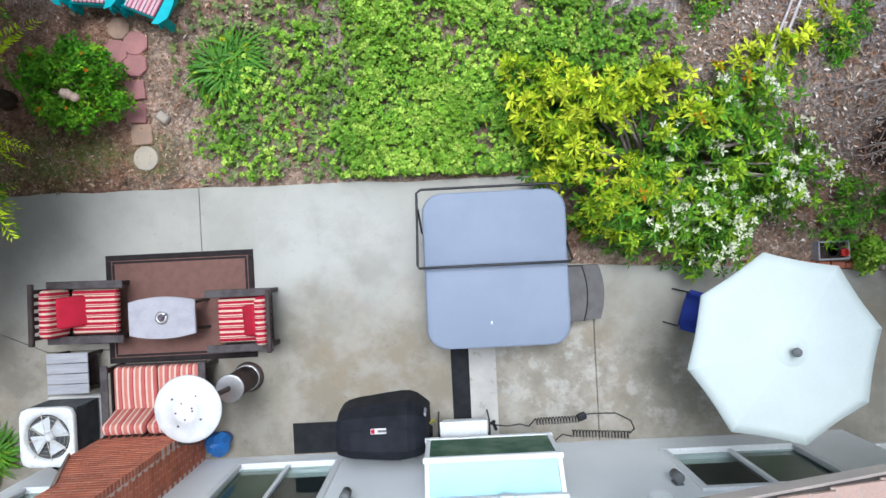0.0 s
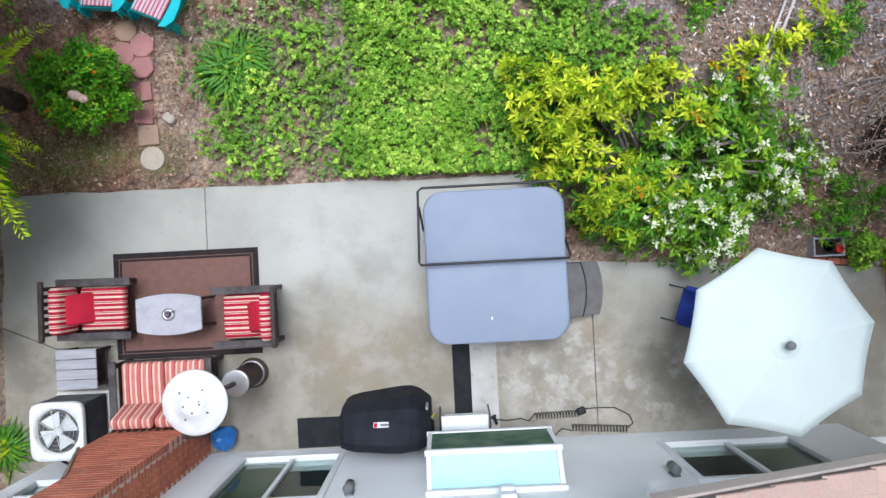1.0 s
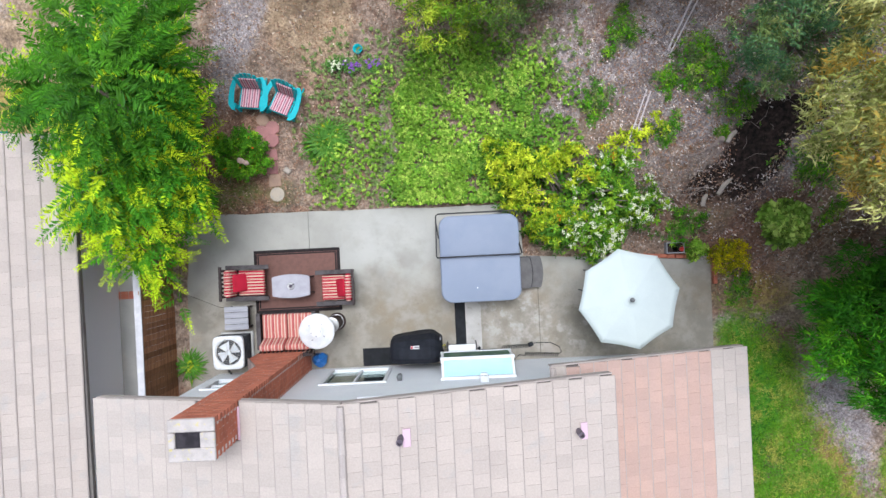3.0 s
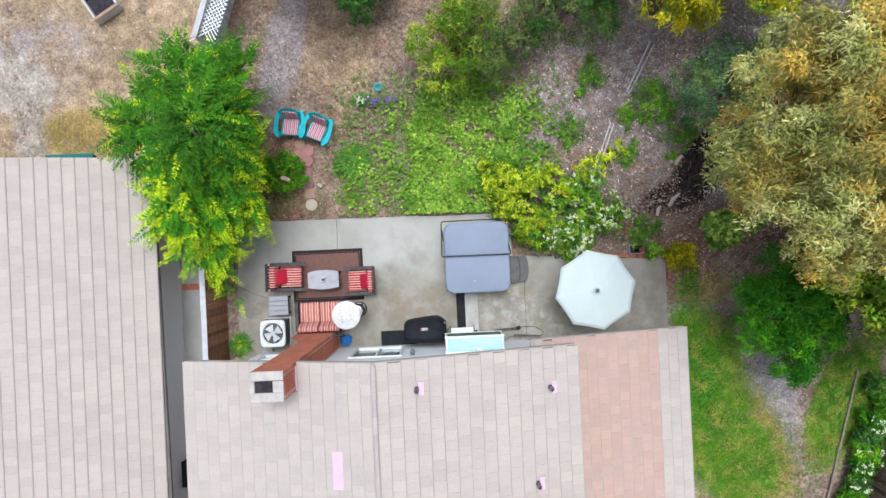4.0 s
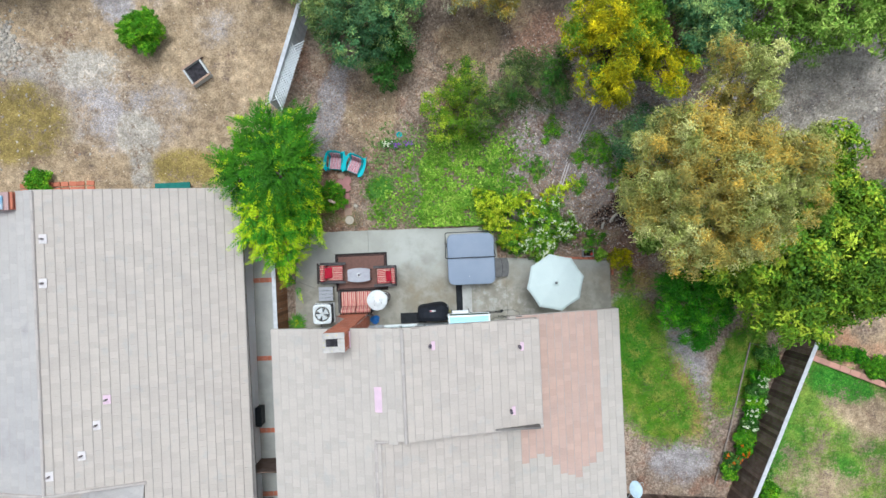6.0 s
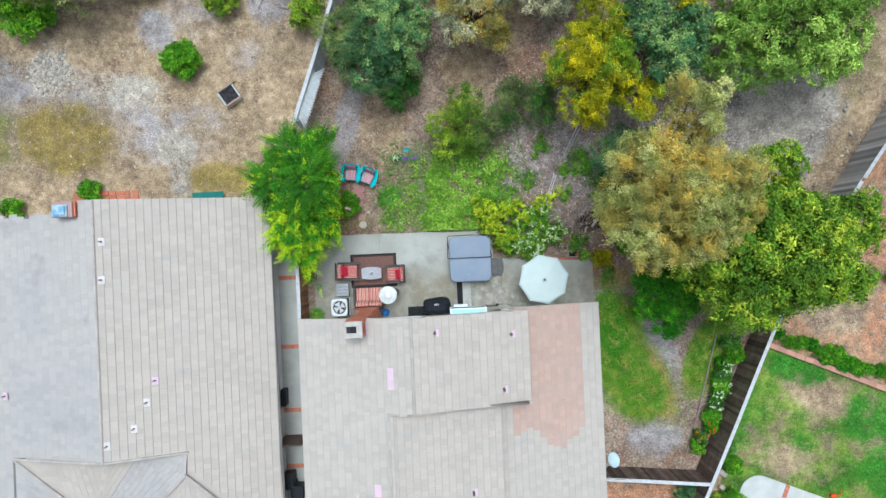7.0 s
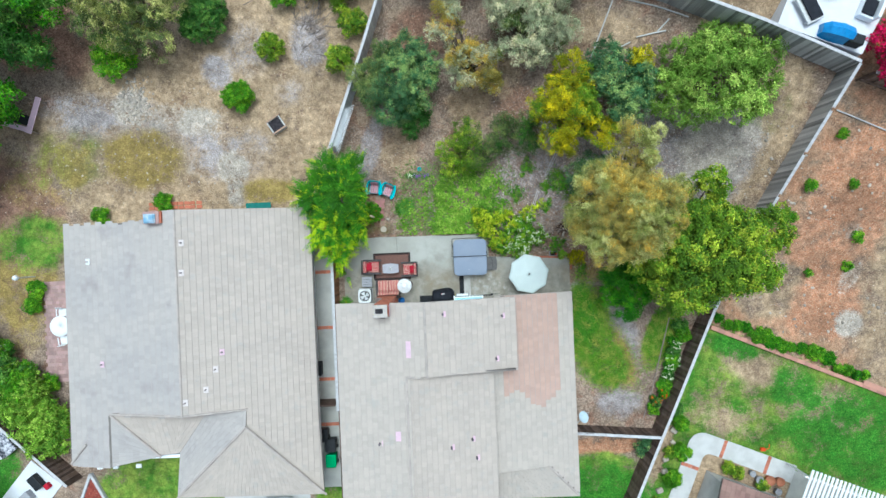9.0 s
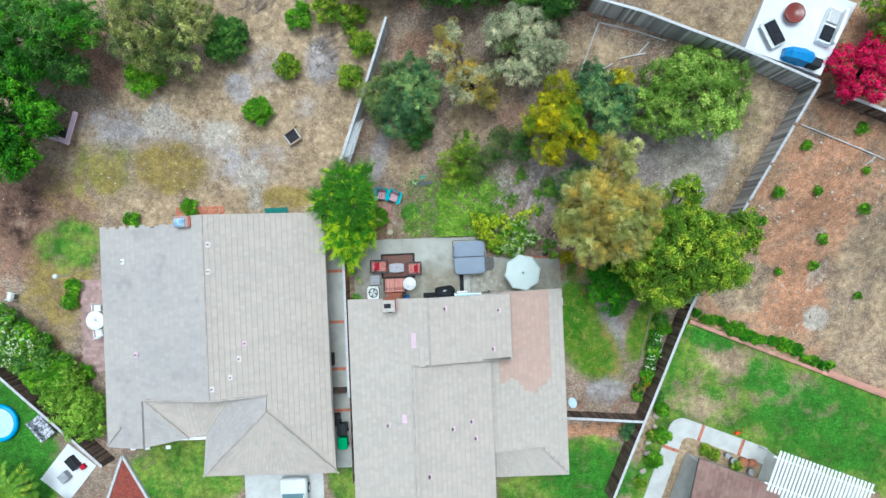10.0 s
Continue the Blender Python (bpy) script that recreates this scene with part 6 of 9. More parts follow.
# covered grill
grill = thing("covered_grill", "barbecue grill under a black fitted cloth cover", "grill", pose(4.16, -2.66, 0))
secs = [(-0.66, 0.20, 0.30, 0.74), (-0.64, 0.26, 0.31, 0.86), (-0.52, 0.31, 0.33, 0.96), (-0.30, 0.36, 0.34, 1.04), (0.0, 0.385, 0.35, 1.09), (0.25, 0.40, 0.35, 1.11), (0.40, 0.405, 0.34, 1.10), (0.52, 0.33, 0.33, 1.0), (0.60, 0.27, 0.31, 0.90), (0.64, 0.22, 0.30, 0.78)]
rng = np.random.default_rng(3)
gv, NS, NP = [], 11, 7
for i in range(NS + 1):
    u = i / NS * (len(secs) - 1)
    k = min(int(u), len(secs) - 2)
    x, front, rear, h = (secs[k][q] + (secs[k + 1][q] - secs[k][q]) * (u - k) for q in range(4))
    ring = ((-rear, 0.03), (-rear * 1.02, h * 0.62), (-rear * 0.86, h * 0.9), (-rear * 0.45, h), (front * 0.30, h * 0.985), (front * 0.72, h * 0.86), (front, h * 0.6), (front * 1.04, 0.03))
    for j in range(NP + 1):
        w = j / NP * 7
        q = min(int(w), 6)
        y, z = (ring[q][r] + (ring[q + 1][r] - ring[q][r]) * (w - q) for r in range(2))
        crease = 0.012 * math.sin(9 * x + 3 * math.sin(6 * z)) * (1 - z / 1.2) + 0.006 * math.sin(23 * x + 11 * y) + rng.normal(0, 0.0025)
        gv.append((x + rng.normal(0, 0.002), y * (1 + crease * 2), z + crease * 0.5 if z > 0.1 else z))
gf = [(i * (NP + 1) + j, i * (NP + 1) + j + 1, (i + 1) * (NP + 1) + j + 1, (i + 1) * (NP + 1) + j) for i in range(NS) for j in range(NP)] + [tuple(reversed(range(NP + 1))), tuple(range(NS * (NP + 1), (NS + 1) * (NP + 1)))]
cov = part("cover", Geo().add(gv, gf), M["cover_black"], grill, "black creased cloth cover")
part("badge", Geo().rbox((-0.02, 0.128, 1.094), (0.21, 0.075, 0.006), 0.002, 1, 0, -1, 0), M["offwhite"], cov, "small pale badge")
part("badge_patch", Geo().rbox((-0.095, 0.128, 1.0985), (0.05, 0.06, 0.004), 0.001, 1), M["red_cloth"], cov, "small red patch")
part("badge_bar", Geo().rbox((0.03, 0.128, 1.0985), (0.12, 0.03, 0.004), 0.001, 1), M["lead"], cov)
part("strap", Geo().rbox((0.60, 0.26, 0.72), (0.03, 0.05, 0.3), 0.01, 1, 20), M["grey_slat"], cov)
part("wheel", Geo().cyl((0.62, -0.2, 0.08), (0.67, -0.2, 0.08), 0.08, None, 18), M["plastic_black"], grill)
part("hose", Geo().tube([(0.62, 0.02, 0.5), (0.7, 0.06, 0.4), (0.72, -0.05, 0.2), (0.7, -0.1, 0.02)], 0.012, 8), surface("yellow_gas_hose", (0.55, 0.5, 0.04), (0.4, 0.4, 0.05), 6, 0.5), grill, "yellow gas hose")
solid("floor_mat", Geo().rbox((3.28, -2.90, 0.008), (1.12, 0.46, 0.012), 0.004, 1), M["mat_black"], "flat black rubber mat under the grill", "mat")
solid("drain_mat", Geo().rbox((5.29, -2.25, 0.010), (0.27, 1.36, 0.018), 0.004, 1).rbox((5.175, -2.25, 0.022), (0.03, 1.36, 0.012), 0.004, 1).rbox((5.405, -2.25, 0.022), (0.03, 1.36, 0.012), 0.004, 1), M["mat_black"], "long black rubber strip mat on the concrete", "mat")

# hot tub
tub = thing("hot_tub", "square hot tub under a slate grey vinyl cover", "hot tub", pose(5.83, -0.45, 0))


def rounded(w, d, r, n=7):
    res = []
    for cx, cy, a0 in ((w / 2 - r, d / 2 - r, 0), (-w / 2 + r, d / 2 - r, 90), (-w / 2 + r, -d / 2 + r, 180), (w / 2 - r, -d / 2 + r, 270)):
        res += [(cx + r * math.cos(radians(a0 + 90 * k / n)), cy + r * math.sin(radians(a0 + 90 * k / n))) for k in range(n + 1)]
    return res


part("cabinet", Geo().prism(rounded(1.78, 2.02, 0.22), 0.0, 0.84), M["spa_skirt"], tub)
part("shell_rim", Geo().prism(rounded(1.84, 2.08, 0.25), 0.84, 0.87), M["step_grey"], tub)
full = rounded(1.95, 2.12, 0.27)
FOLD = 0.065
for sgn, zt in ((1, 0.97), (-1, 0.965)):
    half = [p for p in full if (p[1] - FOLD) * sgn > 0]
    ends = [(0.975 * sgn, FOLD + 0.012 * sgn), (-0.975 * sgn, FOLD + 0.012 * sgn)]
    if sgn > 0:
        ring0 = half + [(-0.975, FOLD + 0.012), (0.975, FOLD + 0.012)]
    else:
        ring0 = half + [(0.975, FOLD - 0.012), (-0.975, FOLD - 0.012)]
    ring0 = sorted(ring0, key=lambda p: math.atan2(p[1] - (FOLD + 0.5 * sgn), p[0]))
    n = len(ring0)
    c0 = (0, FOLD + 0.5 * sgn)
    levels = [(1.0, 0.865), (1.005, 0.90), (1.0, zt - 0.025), (0.985, zt - 0.006), (0.955, zt), (0.5, zt + 0.016), (0.02, zt + 0.022)]
    v, f = [], []
    for s, z in levels:
        v += [(c0[0] + (x - c0[0]) * s, c0[1] + (y - c0[1]) * s, z) for x, y in ring0]
    for i in range(len(levels) - 1):
        f += [(i * n + k, i * n + (k + 1) % n, (i + 1) * n + (k + 1) % n, (i + 1) * n + k) for k in range(n)]
    f.append(tuple((len(levels) - 1) * n + k for k in range(n)))
    cv = part("cover_half", Geo().add(v, f), M["spa_cover"], tub, "slate grey padded vinyl cover half", True)
    part("seam", Geo().tube([(x * 0.985 if abs(x) > 0.1 else x, c0[1] + (y - c0[1]) * 0.985, zt - 0.004) for x, y in ring0 + ring0[:1]], 0.006, 5, False), M["spa_cover"], cv)
part("fold_seam", Geo().rbox((0, FOLD, 0.955), (1.90, 0.03, 0.03), 0.01, 1), M["spa_cover"], tub)
part("lock_tag", Geo().rbox((-0.10, -0.72, 0.992), (0.018, 0.04, 0.006), 0.002, 1), M["white"], tub, "tiny white tag")
part("cover_lifter", Geo().tube([(0.90, 0.98, 0.94), (0.93, 1.08, 0.93), (0.88, 1.13, 0.93), (-0.98, 1.125, 0.93), (-1.04, 1.08, 0.93), (-1.045, 0.75, 0.96), (-1.06, 0.10, 1.06), (-1.04, 0.06, 1.08), (0.98, 0.06, 1.08), (1.01, 0.09, 1.06), (0.95, 0.42, 0.90)], 0.018, 10), M["black_metal"], tub, "bent black steel cover lifter", True)
part("lifter_arm", Geo().tube([(-1.03, 0.86, 0.95), (-1.0, 0.55, 0.60), (-0.97, 0.5, 0.4)], 0.014, 8), M["black_metal"], tub)
for x in (-0.965, 0.965):
    part("lifter_bracket", Geo().rbox((x, 0.62, 0.42), (0.03, 0.14, 0.2), 0.006, 1), M["black_metal"], tub)
step = thing("spa_steps", "two grey plastic steps with curved front", "steps", pose(6.86, -0.88, 0))


def tread(x1, z, bulge=0.07):
    arc = [(x1 + bulge * (1 - (k / 5 - 1) ** 2) - 0.01, -0.40 + 0.08 * k) for k in range(11)]
    return [(-0.05, -0.40)] + arc + [(-0.05, 0.40)]


part("lower_tread", Geo().prism(tread(0.55, 0.2), 0.0, 0.20).prism([(x * 0.985, y * 0.985) for x, y in tread(0.55, 0.2)], 0.20, 0.208), M["step_grey"], step)
part("upper_tread", Geo().prism(tread(0.25, 0.4), 0.205, 0.40).prism([(x * 0.98, y * 0.985) for x, y in tread(0.25, 0.4)], 0.40, 0.408), M["step_grey"], step)
part("tread_edge", Geo().tube([(x + 0.004, y, 0.405) for x, y in tread(0.25, 0.4)[1:-1]], 0.009, 6), M["black_metal"], step, "dark rounded tread edge")
part("tread_edge", Geo().tube([(-0.03, 0.40, 0.405), (0.26, 0.40, 0.405)], 0.009, 6), M["black_metal"], step)

# umbrella
umb = thing("patio_umbrella", "open pale patio umbrella with eight ribs", "umbrella", pose(9.10, -1.52, 0))
UZ, UT, UR = 2.22, 2.02, 1.165
for k in range(8):
    a0, a1 = radians(99.5 + 45 * k), radians(99.5 + 45 * (k + 1))
    v, f, R, A = [], [], 8, 7
    for i in range(R + 1):
        r = 0.10 + (UR - 0.10) * i / R
        for j in range(A):
            u = j / (A - 1)
            sag = math.sin(math.pi * u)
            a = a0 + (a1 - a0) * u
            chord = math.cos(math.pi / 8) / math.cos(a - (a0 + a1) / 2)
            rr = r * chord * (1 - 0.018 * sag * (i / R) ** 2)
            z = UZ - 0.05 - (UZ - 0.05 - UT) * (r / UR) ** 1.12 - 0.006 * sag * (i / R)
            v.append((rr * math.cos(a), rr * math.sin(a), z))
    f = [(i * A + j, (i + 1) * A + j, (i + 1) * A + j + 1, i * A + j + 1) for i in range(R) for j in range(A - 1)]
    nv = len(v)
    hem = [(x, y, z - 0.05) for x, y, z in v[-A:]]
    f += [(R * A + j, nv + j, nv + j + 1, R * A + j + 1) for j in range(A - 1)]
    part("panel", Geo().add(v + hem, f), M["canvas"], umb, "", True)
    part("rib", Geo().tube([(0.05 * math.cos(a0), 0.05 * math.sin(a0), UZ - 0.09), (0.6 * UR * math.cos(a0), 0.6 * UR * math.sin(a0), UZ - 0.09 - (UZ - 0.05 - UT) * 0.56), (0.985 * UR * math.cos(a0), 0.985 * UR * math.sin(a0), UT - 0.025)], 0.008, 6), M["steel"], umb)
vent_g = []
for i, (r, z) in enumerate(((0.02, UZ - 0.025), (0.14, UZ - 0.052), (0.25, UZ - 0.088))):
    for j in range(24):
        a = 2 * math.pi * j / 24
        rr = r * (1 - (0.03 if i == 2 else 0) * abs(math.sin(4 * (a - radians(99.5)))))
        vent_g.append((rr * math.cos(a), rr * math.sin(a), z + 0.003 - (0.012 if i == 2 else 0)))
part("vent_cap", Geo().add(vent_g, [(i * 24 + j, (i + 1) * 24 + j, (i + 1) * 24 + (j + 1) % 24, i * 24 + (j + 1) % 24) for i in range(2) for j in range(24)] + [tuple(reversed(range(24)))]), M["canvas"], umb, "small pale vent cap", True)
part("finial", Geo().lathe([(0.04, UZ + 0.015), (0.055, UZ + 0.03), (0.05, UZ + 0.06), (0.02, UZ + 0.08), (0, UZ + 0.085)], n=18), M["grey_knob"], umb, "grey plastic finial", True)
part("pole", Geo().cyl((0, 0, 0.1), (0, 0, UZ - 0.03), 0.024, None, 16), M["steel"], umb, "", True)
part("base", Geo().lathe([(0.26, 0.0), (0.26, 0.05), (0.22, 0.08), (0.06, 0.11), (0.04, 0.3), (0.0, 0.3)], n=28), M["black_metal"], umb, "heavy round black base", True)

# folding chair half under the umbrella
fc = thing("folding_chair", "navy blue cloth folding camp chair", "chair", pose(8.74, -1.24, 0, 0, 0, 72))
part("seat", Geo().rbox((0, 0, 0.42), (0.48, 0.46, 0.015), 0.006, 1), M["blue_cloth"], fc)
part("backrest", Geo().rbox((0, -0.27, 0.68), (0.48, 0.015, 0.46), 0.006, 1, 0, 14), M["blue_cloth"], fc)
for x in (-0.26, 0.26):
    part("leg", Geo().tube([(x, -0.34, 0.92), (x, -0.18, 0.4), (x, 0.3, 0.02)], 0.011, 8), M["black_metal"], fc)
    part("leg", Geo().tube([(x, 0.26, 0.62), (x, 0.2, 0.4), (x, -0.28, 0.02)], 0.011, 8), M["black_metal"], fc)
    part("armrest", Geo().rbox((x, 0.02, 0.62), (0.06, 0.5, 0.02), 0.006, 1), M["blue_cloth"], fc)

# coiled hose on the concrete
hose = thing("coiled_hose", "black coiled air hose lying on the concrete", "hose")


def coil(p0, p1, r, turns):
    p0, p1 = Vector(p0), Vector(p1)
    d = (p1 - p0).normalized()
    s = Vector((-d.y, d.x, 0))
    n = turns * 12
    return [p0.lerp(p1, k / n) + s * (r * math.cos(2 * math.pi * k / 12)) + Vector((0, 0, r + r * math.sin(2 * math.pi * k / 12))) for k in range(n + 1)]


part("coil", Geo().tube(coil((6.38, -2.80, 0.008), (7.05, -2.79, 0.008), 0.05, 15), 0.007, 6), M["plastic_black"], hose)
part("coil", Geo().tube(coil((6.92, -3.0, 0.008), (7.78, -3.06, 0.008), 0.05, 18), 0.007, 6), M["plastic_black"], hose)
part("lead", Geo().tube([(5.78, -2.83, 0.03), (5.95, -2.86, 0.012), (6.15, -2.84, 0.012), (6.28, -2.88, 0.012), (6.38, -2.76, 0.05)], 0.009, 6), M["plastic_black"], hose)
part("lead", Geo().tube([(7.10, -2.74, 0.02), (7.3, -2.73, 0.012), (7.6, -2.74, 0.012), (7.82, -2.86, 0.012), (7.87, -2.99, 0.012), (7.78, -3.05, 0.05)], 0.009, 6), M["plastic_black"], hose)
part("lead", Geo().tube([(6.92, -3.05, 0.05), (6.78, -3.02, 0.02), (6.66, -3.12, 0.012), (6.63, -3.145, 0.2)], 0.009, 6), M["plastic_black"], hose)
part("spray_gun", Geo().rbox((5.74, -2.79, 0.03), (0.09, 0.05, 0.05), 0.015, 1, 30).rbox((5.77, -2.86, 0.03), (0.05, 0.11, 0.04), 0.012, 1, 20), M["plastic_black"], hose)
part("connector", Geo().rbox((7.08, -2.76, 0.045), (0.14, 0.11, 0.09), 0.03, 2, 20), M["plastic_black"], hose)

# white tub on black stand under the garden window
cart = thing("utility_cart", "white plastic tub on black stand by the wall", "cart", pose(5.29, -2.80, 0))
part("tub", Geo().rbox((0, 0, 0.40), (0.64, 0.34, 0.24), 0.05, 3), M["white"], cart, "white rounded plastic tub", True)
part("rim", Geo().rbox((0, 0, 0.525), (0.68, 0.38, 0.03), 0.014, 2), M["white"], cart, "", True)
for x in (-0.36, 0.37):
    part("stand_leg", Geo().tube([(x, -0.14, 0.02), (x, -0.12, 0.5), (x, 0.17, 0.5), (x, 0.2, 0.02)], 0.012, 8), M["black_metal"], cart)
bagg = Geo()
rng = np.random.default_rng(5)
rows = [(0.10, 0.0), (0.17, 0.06), (0.18, 0.15), (0.13, 0.23), (0.05, 0.28)]
for i, (r, z) in enumerate(rows):
    for j in range(14):
        a = 2 * math.pi * j / 14
        rr = r * rng.uniform(0.8, 1.15)
        bagg.v.append((rr * math.cos(a) * 1.1, rr * math.sin(a), max(0, z + rng.uniform(-0.02, 0.02) * (i > 0))))
bagg.f = [(i * 14 + j, i * 14 + (j + 1) % 14, (i + 1) * 14 + (j + 1) % 14, (i + 1) * 14 + j) for i in range(4) for j in range(14)] + [tuple(reversed(range(14))), tuple(range(56, 70))]
solid("plastic_bag", bagg, M["blue_bag"], "crumpled bright blue plastic bag by the chimney", "bag", at=pose(1.62, -2.88, 0, 0, 0, 20))

# wall fittings
for x, z in ((3.80, 1.85), (7.85, 1.75)):
    wl = thing("wall_lamp", "dark grey outdoor wall lamp on pale stucco", "lamp", pose(x, WALL_Y, z), "wall lamps")
    part("back_plate", Geo().rbox((0, 0.012, 0), (0.11, 0.024, 0.16), 0.008, 1), M["grey_knob"], wl)
    part("shade", Geo().lathe([(0.06, -0.1), (0.065, 0.08), (0.045, 0.10), (0, 0.10)], (0, 0.09, 0), 18), M["grey_knob"], wl, "", True)
solid("wall_vent", Geo().rbox((5.72, WALL_Y + 0.07, 2.35), (0.2, 0.14, 0.22), 0.02, 1).rbox((5.72, WALL_Y + 0.15, 2.28), (0.16, 0.05, 0.1), 0.01, 1), M["white"], "small white dryer vent hood on the wall", "vent")
solid("threshold_slab", Geo().rbox((11.55, -3.62, 0.02), (0.75, 0.5, 0.08), 0.01, 1), M["path_pale"], "pale concrete threshold slab by the corner", "paving")

# ---- garden things ----
stones = ((0.46, 3.36, "hex"), (0.69, 3.14, "hexr"), (0.39, 3.03, "hexr"), (0.66, 2.83, "hexr"), (0.37, 2.78, "hexs"), (0.62, 2.46, "sq"), (0.61, 2.12, "sq"), (0.66, 1.80, "tan"), (0.70, 1.44, "round"))
for x, y, k in stones:
    n, r, mat = {"hex": (8, 0.17, "paver_tan"), "hexr": (8, 0.19, "paver_red"), "hexs": (8, 0.14, "paver_red"), "sq": (4, 0.205, "paver_red"), "tan": (4, 0.22, "paver_tan"), "round": (24, 0.185, "paver_grey")}[k]
    o = [(r * math.cos(2 * math.pi * (i + 0.5) / n), r * math.sin(2 * math.pi * (i + 0.5) / n)) for i in range(n)]
    lab = {"hex": "pale octagonal concrete stepping stone", "hexr": "red octagonal concrete stepping stone", "hexs": "small red octagonal stepping stone", "sq": "square red concrete stepping stone", "tan": "square tan concrete stepping stone", "round": "round pale concrete stepping stone"}[k]
    z = gz(x, y)
    solid("stepping_stone", Geo().prism(o, -0.03, 0.035).prism([(a * 0.95, b * 0.95) for a, b in o], 0.035, 0.045), M[mat], lab, "stepping stone", "stepping stones", at=pose(x, y, z, random.uniform(-2, 2), random.uniform(-2, 2), random.uniform(-5, 5)))


def adirondack(at, label):
    """Slatted garden chair that faces -y, with a rounded fan back, curved arms and a striped towel."""
    c = thing("adirondack_chair", label, "chair", at, "turquoise garden chairs")
    for k in range(7):
        u = (k - 3) / 3
        h = 0.66 - 0.16 * u * u
        lean = 0.30 + 0.10 * u * u
        part("back_slat", Geo().rbox((0.27 * u, 0.22 - 0.05 * u * u + h * lean * 0.5, 0.30 + h / 2), (0.088, 0.02, h), 0.009, 1, -14 * u, -math.degrees(math.atan(lean)), 5 * u), M["teal"], c)
    for k in range(5):
        part("seat_slat", Geo().rbox((0, 0.20 - 0.11 * k, 0.30 + 0.018 * k), (0.54, 0.10, 0.022), 0.006, 1, 0, -9), M["teal"], c)
    for sgn in (-1, 1):
        run = [(0.30, -0.42, 0.10), (0.335, -0.30, 0.15), (0.355, -0.1, 0.135), (0.35, 0.12, 0.115), (0.315, 0.30, 0.10), (0.24, 0.42, 0.09)]
        inner = [(sgn * x, y) for x, y, w in run]
        outer = [(sgn * (x + w), y + 0.03) for x, y, w in run]
        o = inner + outer[::-1]
        part("armrest", Geo().prism(o if sgn < 0 else o[::-1], 0.53, 0.558), M["teal"], c)
        part("front_leg", Geo().rbox((sgn * 0.33, -0.28, 0.265), (0.035, 0.12, 0.53), 0.006, 1), M["teal"], c)
        part("back_leg", Geo().rbox((sgn * 0.29, 0.08, 0.19), (0.03, 0.95, 0.12), 0.006, 1, 0, -15), M["teal"], c)
    part("back_rail", Geo().tube([(-0.33, 0.31, 0.52), (-0.18, 0.385, 0.53), (0, 0.41, 0.535), (0.18, 0.385, 0.53), (0.33, 0.31, 0.52)], 0.04, 8), M["teal"], c)
    part("front_apron", Geo().rbox((0, -0.30, 0.33), (0.60, 0.025, 0.12), 0.006, 1), M["teal"], c)
    part("towel", Geo().rbox((0, -0.03, 0.375), (0.46, 0.54, 0.03), 0.012, 2, 0, -9).rbox((0, 0.27, 0.58), (0.42, 0.04, 0.38), 0.015, 2, 0, -17), M["towel"], c, "pink, white and black striped towel")
    return c


adirondack(pose(0.30, 3.88, gz(0.3, 3.9), 0, 0, -6), "turquoise wooden garden chair with striped towel")
adirondack(pose(1.10, 3.70, gz(1.1, 3.7), 0, 0, -24), "turquoise wooden garden chair turned towards its twin")

for (x0, y0), (x1, y1), r in (((9.42, 2.02), (9.86, 3.30), 0.017), ((9.52, 1.98), (9.95, 3.26), 0.02), ((10.28, 4.1), (10.9, 5.4), 0.025), ((10.35, 4.05), (11.0, 5.3), 0.018)):
    solid("pipe", Geo().tube([(x0 + (x1 - x0) * k / 4, y0 + (y1 - y0) * k / 4, gz(x0 + (x1 - x0) * k / 4, y0 + (y1 - y0) * k / 4) + 0.05) for k in range(5)], r, 8), M["pvc"], "white plastic irrigation pipe lying on the slope", "pipe", "irrigation pipes")
for (x0, y0), (x1, y1) in (((12.56, 9.78), (13.73, 12.89)), ((12.6, 9.85), (14.6, 10.6)), ((14.89, 10.8), (16.32, 10.96)), ((15.9, 10.95), (16.45, 11.5)), ((13.8, 12.84), (17.4, 11.5)), ((25.55, 6.62), (30.85, 4.44)), ((29.8, 4.15), (30.3, 4.6))):
    solid("pole", Geo().tube([(x0 + (x1 - x0) * k / 6, y0 + (y1 - y0) * k / 6, gz(x0 + (x1 - x0) * k / 6, y0 + (y1 - y0) * k / 6) + 0.06) for k in range(7)], 0.04, 8), M["path_pale"], "long pale weathered pole lying on the slope", "pole", "fallen poles")

# a driftwood stump and bare roots
SX, SY = 11.6, 2.08
stump = thing("tree_stump", "grey dead stump with spreading bare roots", "stump", pose(SX, SY, gz(SX, SY)))
part("trunk", Geo().lathe([(0.12, -0.1), (0.085, 0.05), (0.06, 0.12), (0.03, 0.14), (0.0, 0.13)], n=10), M["dry_wood"], stump)
rng = np.random.default_rng(12)
for k in range(12):
    a, L = rng.uniform(3.45, 4.25), rng.uniform(0.6, 1.5)
    bend, ox, oy = rng.uniform(-0.5, 0.5), rng.uniform(-0.32, 0.06), rng.uniform(-0.28, 0.12)
    if k < 4:
        ox, oy, L = ox - 0.1, oy - 0.95, L * 0.45
    pts = []
    for i in range(7):
        u = i / 6
        aa = a + bend * u + 0.12 * math.sin(5 * u + k)
        x, y = ox + L * u * math.cos(aa), oy + L * u * math.sin(aa)
        pts.append((x, y, gz(SX + x, SY + y) - gz(SX, SY) + 0.03 + 0.09 * u * (1 - u) + 0.02 * (k % 3)))
    part("root", Geo().tube(pts, [rng.uniform(0.013, 0.02) * (1 - 0.75 * i / 6) for i in range(7)], 6), M["dry_wood"], stump)
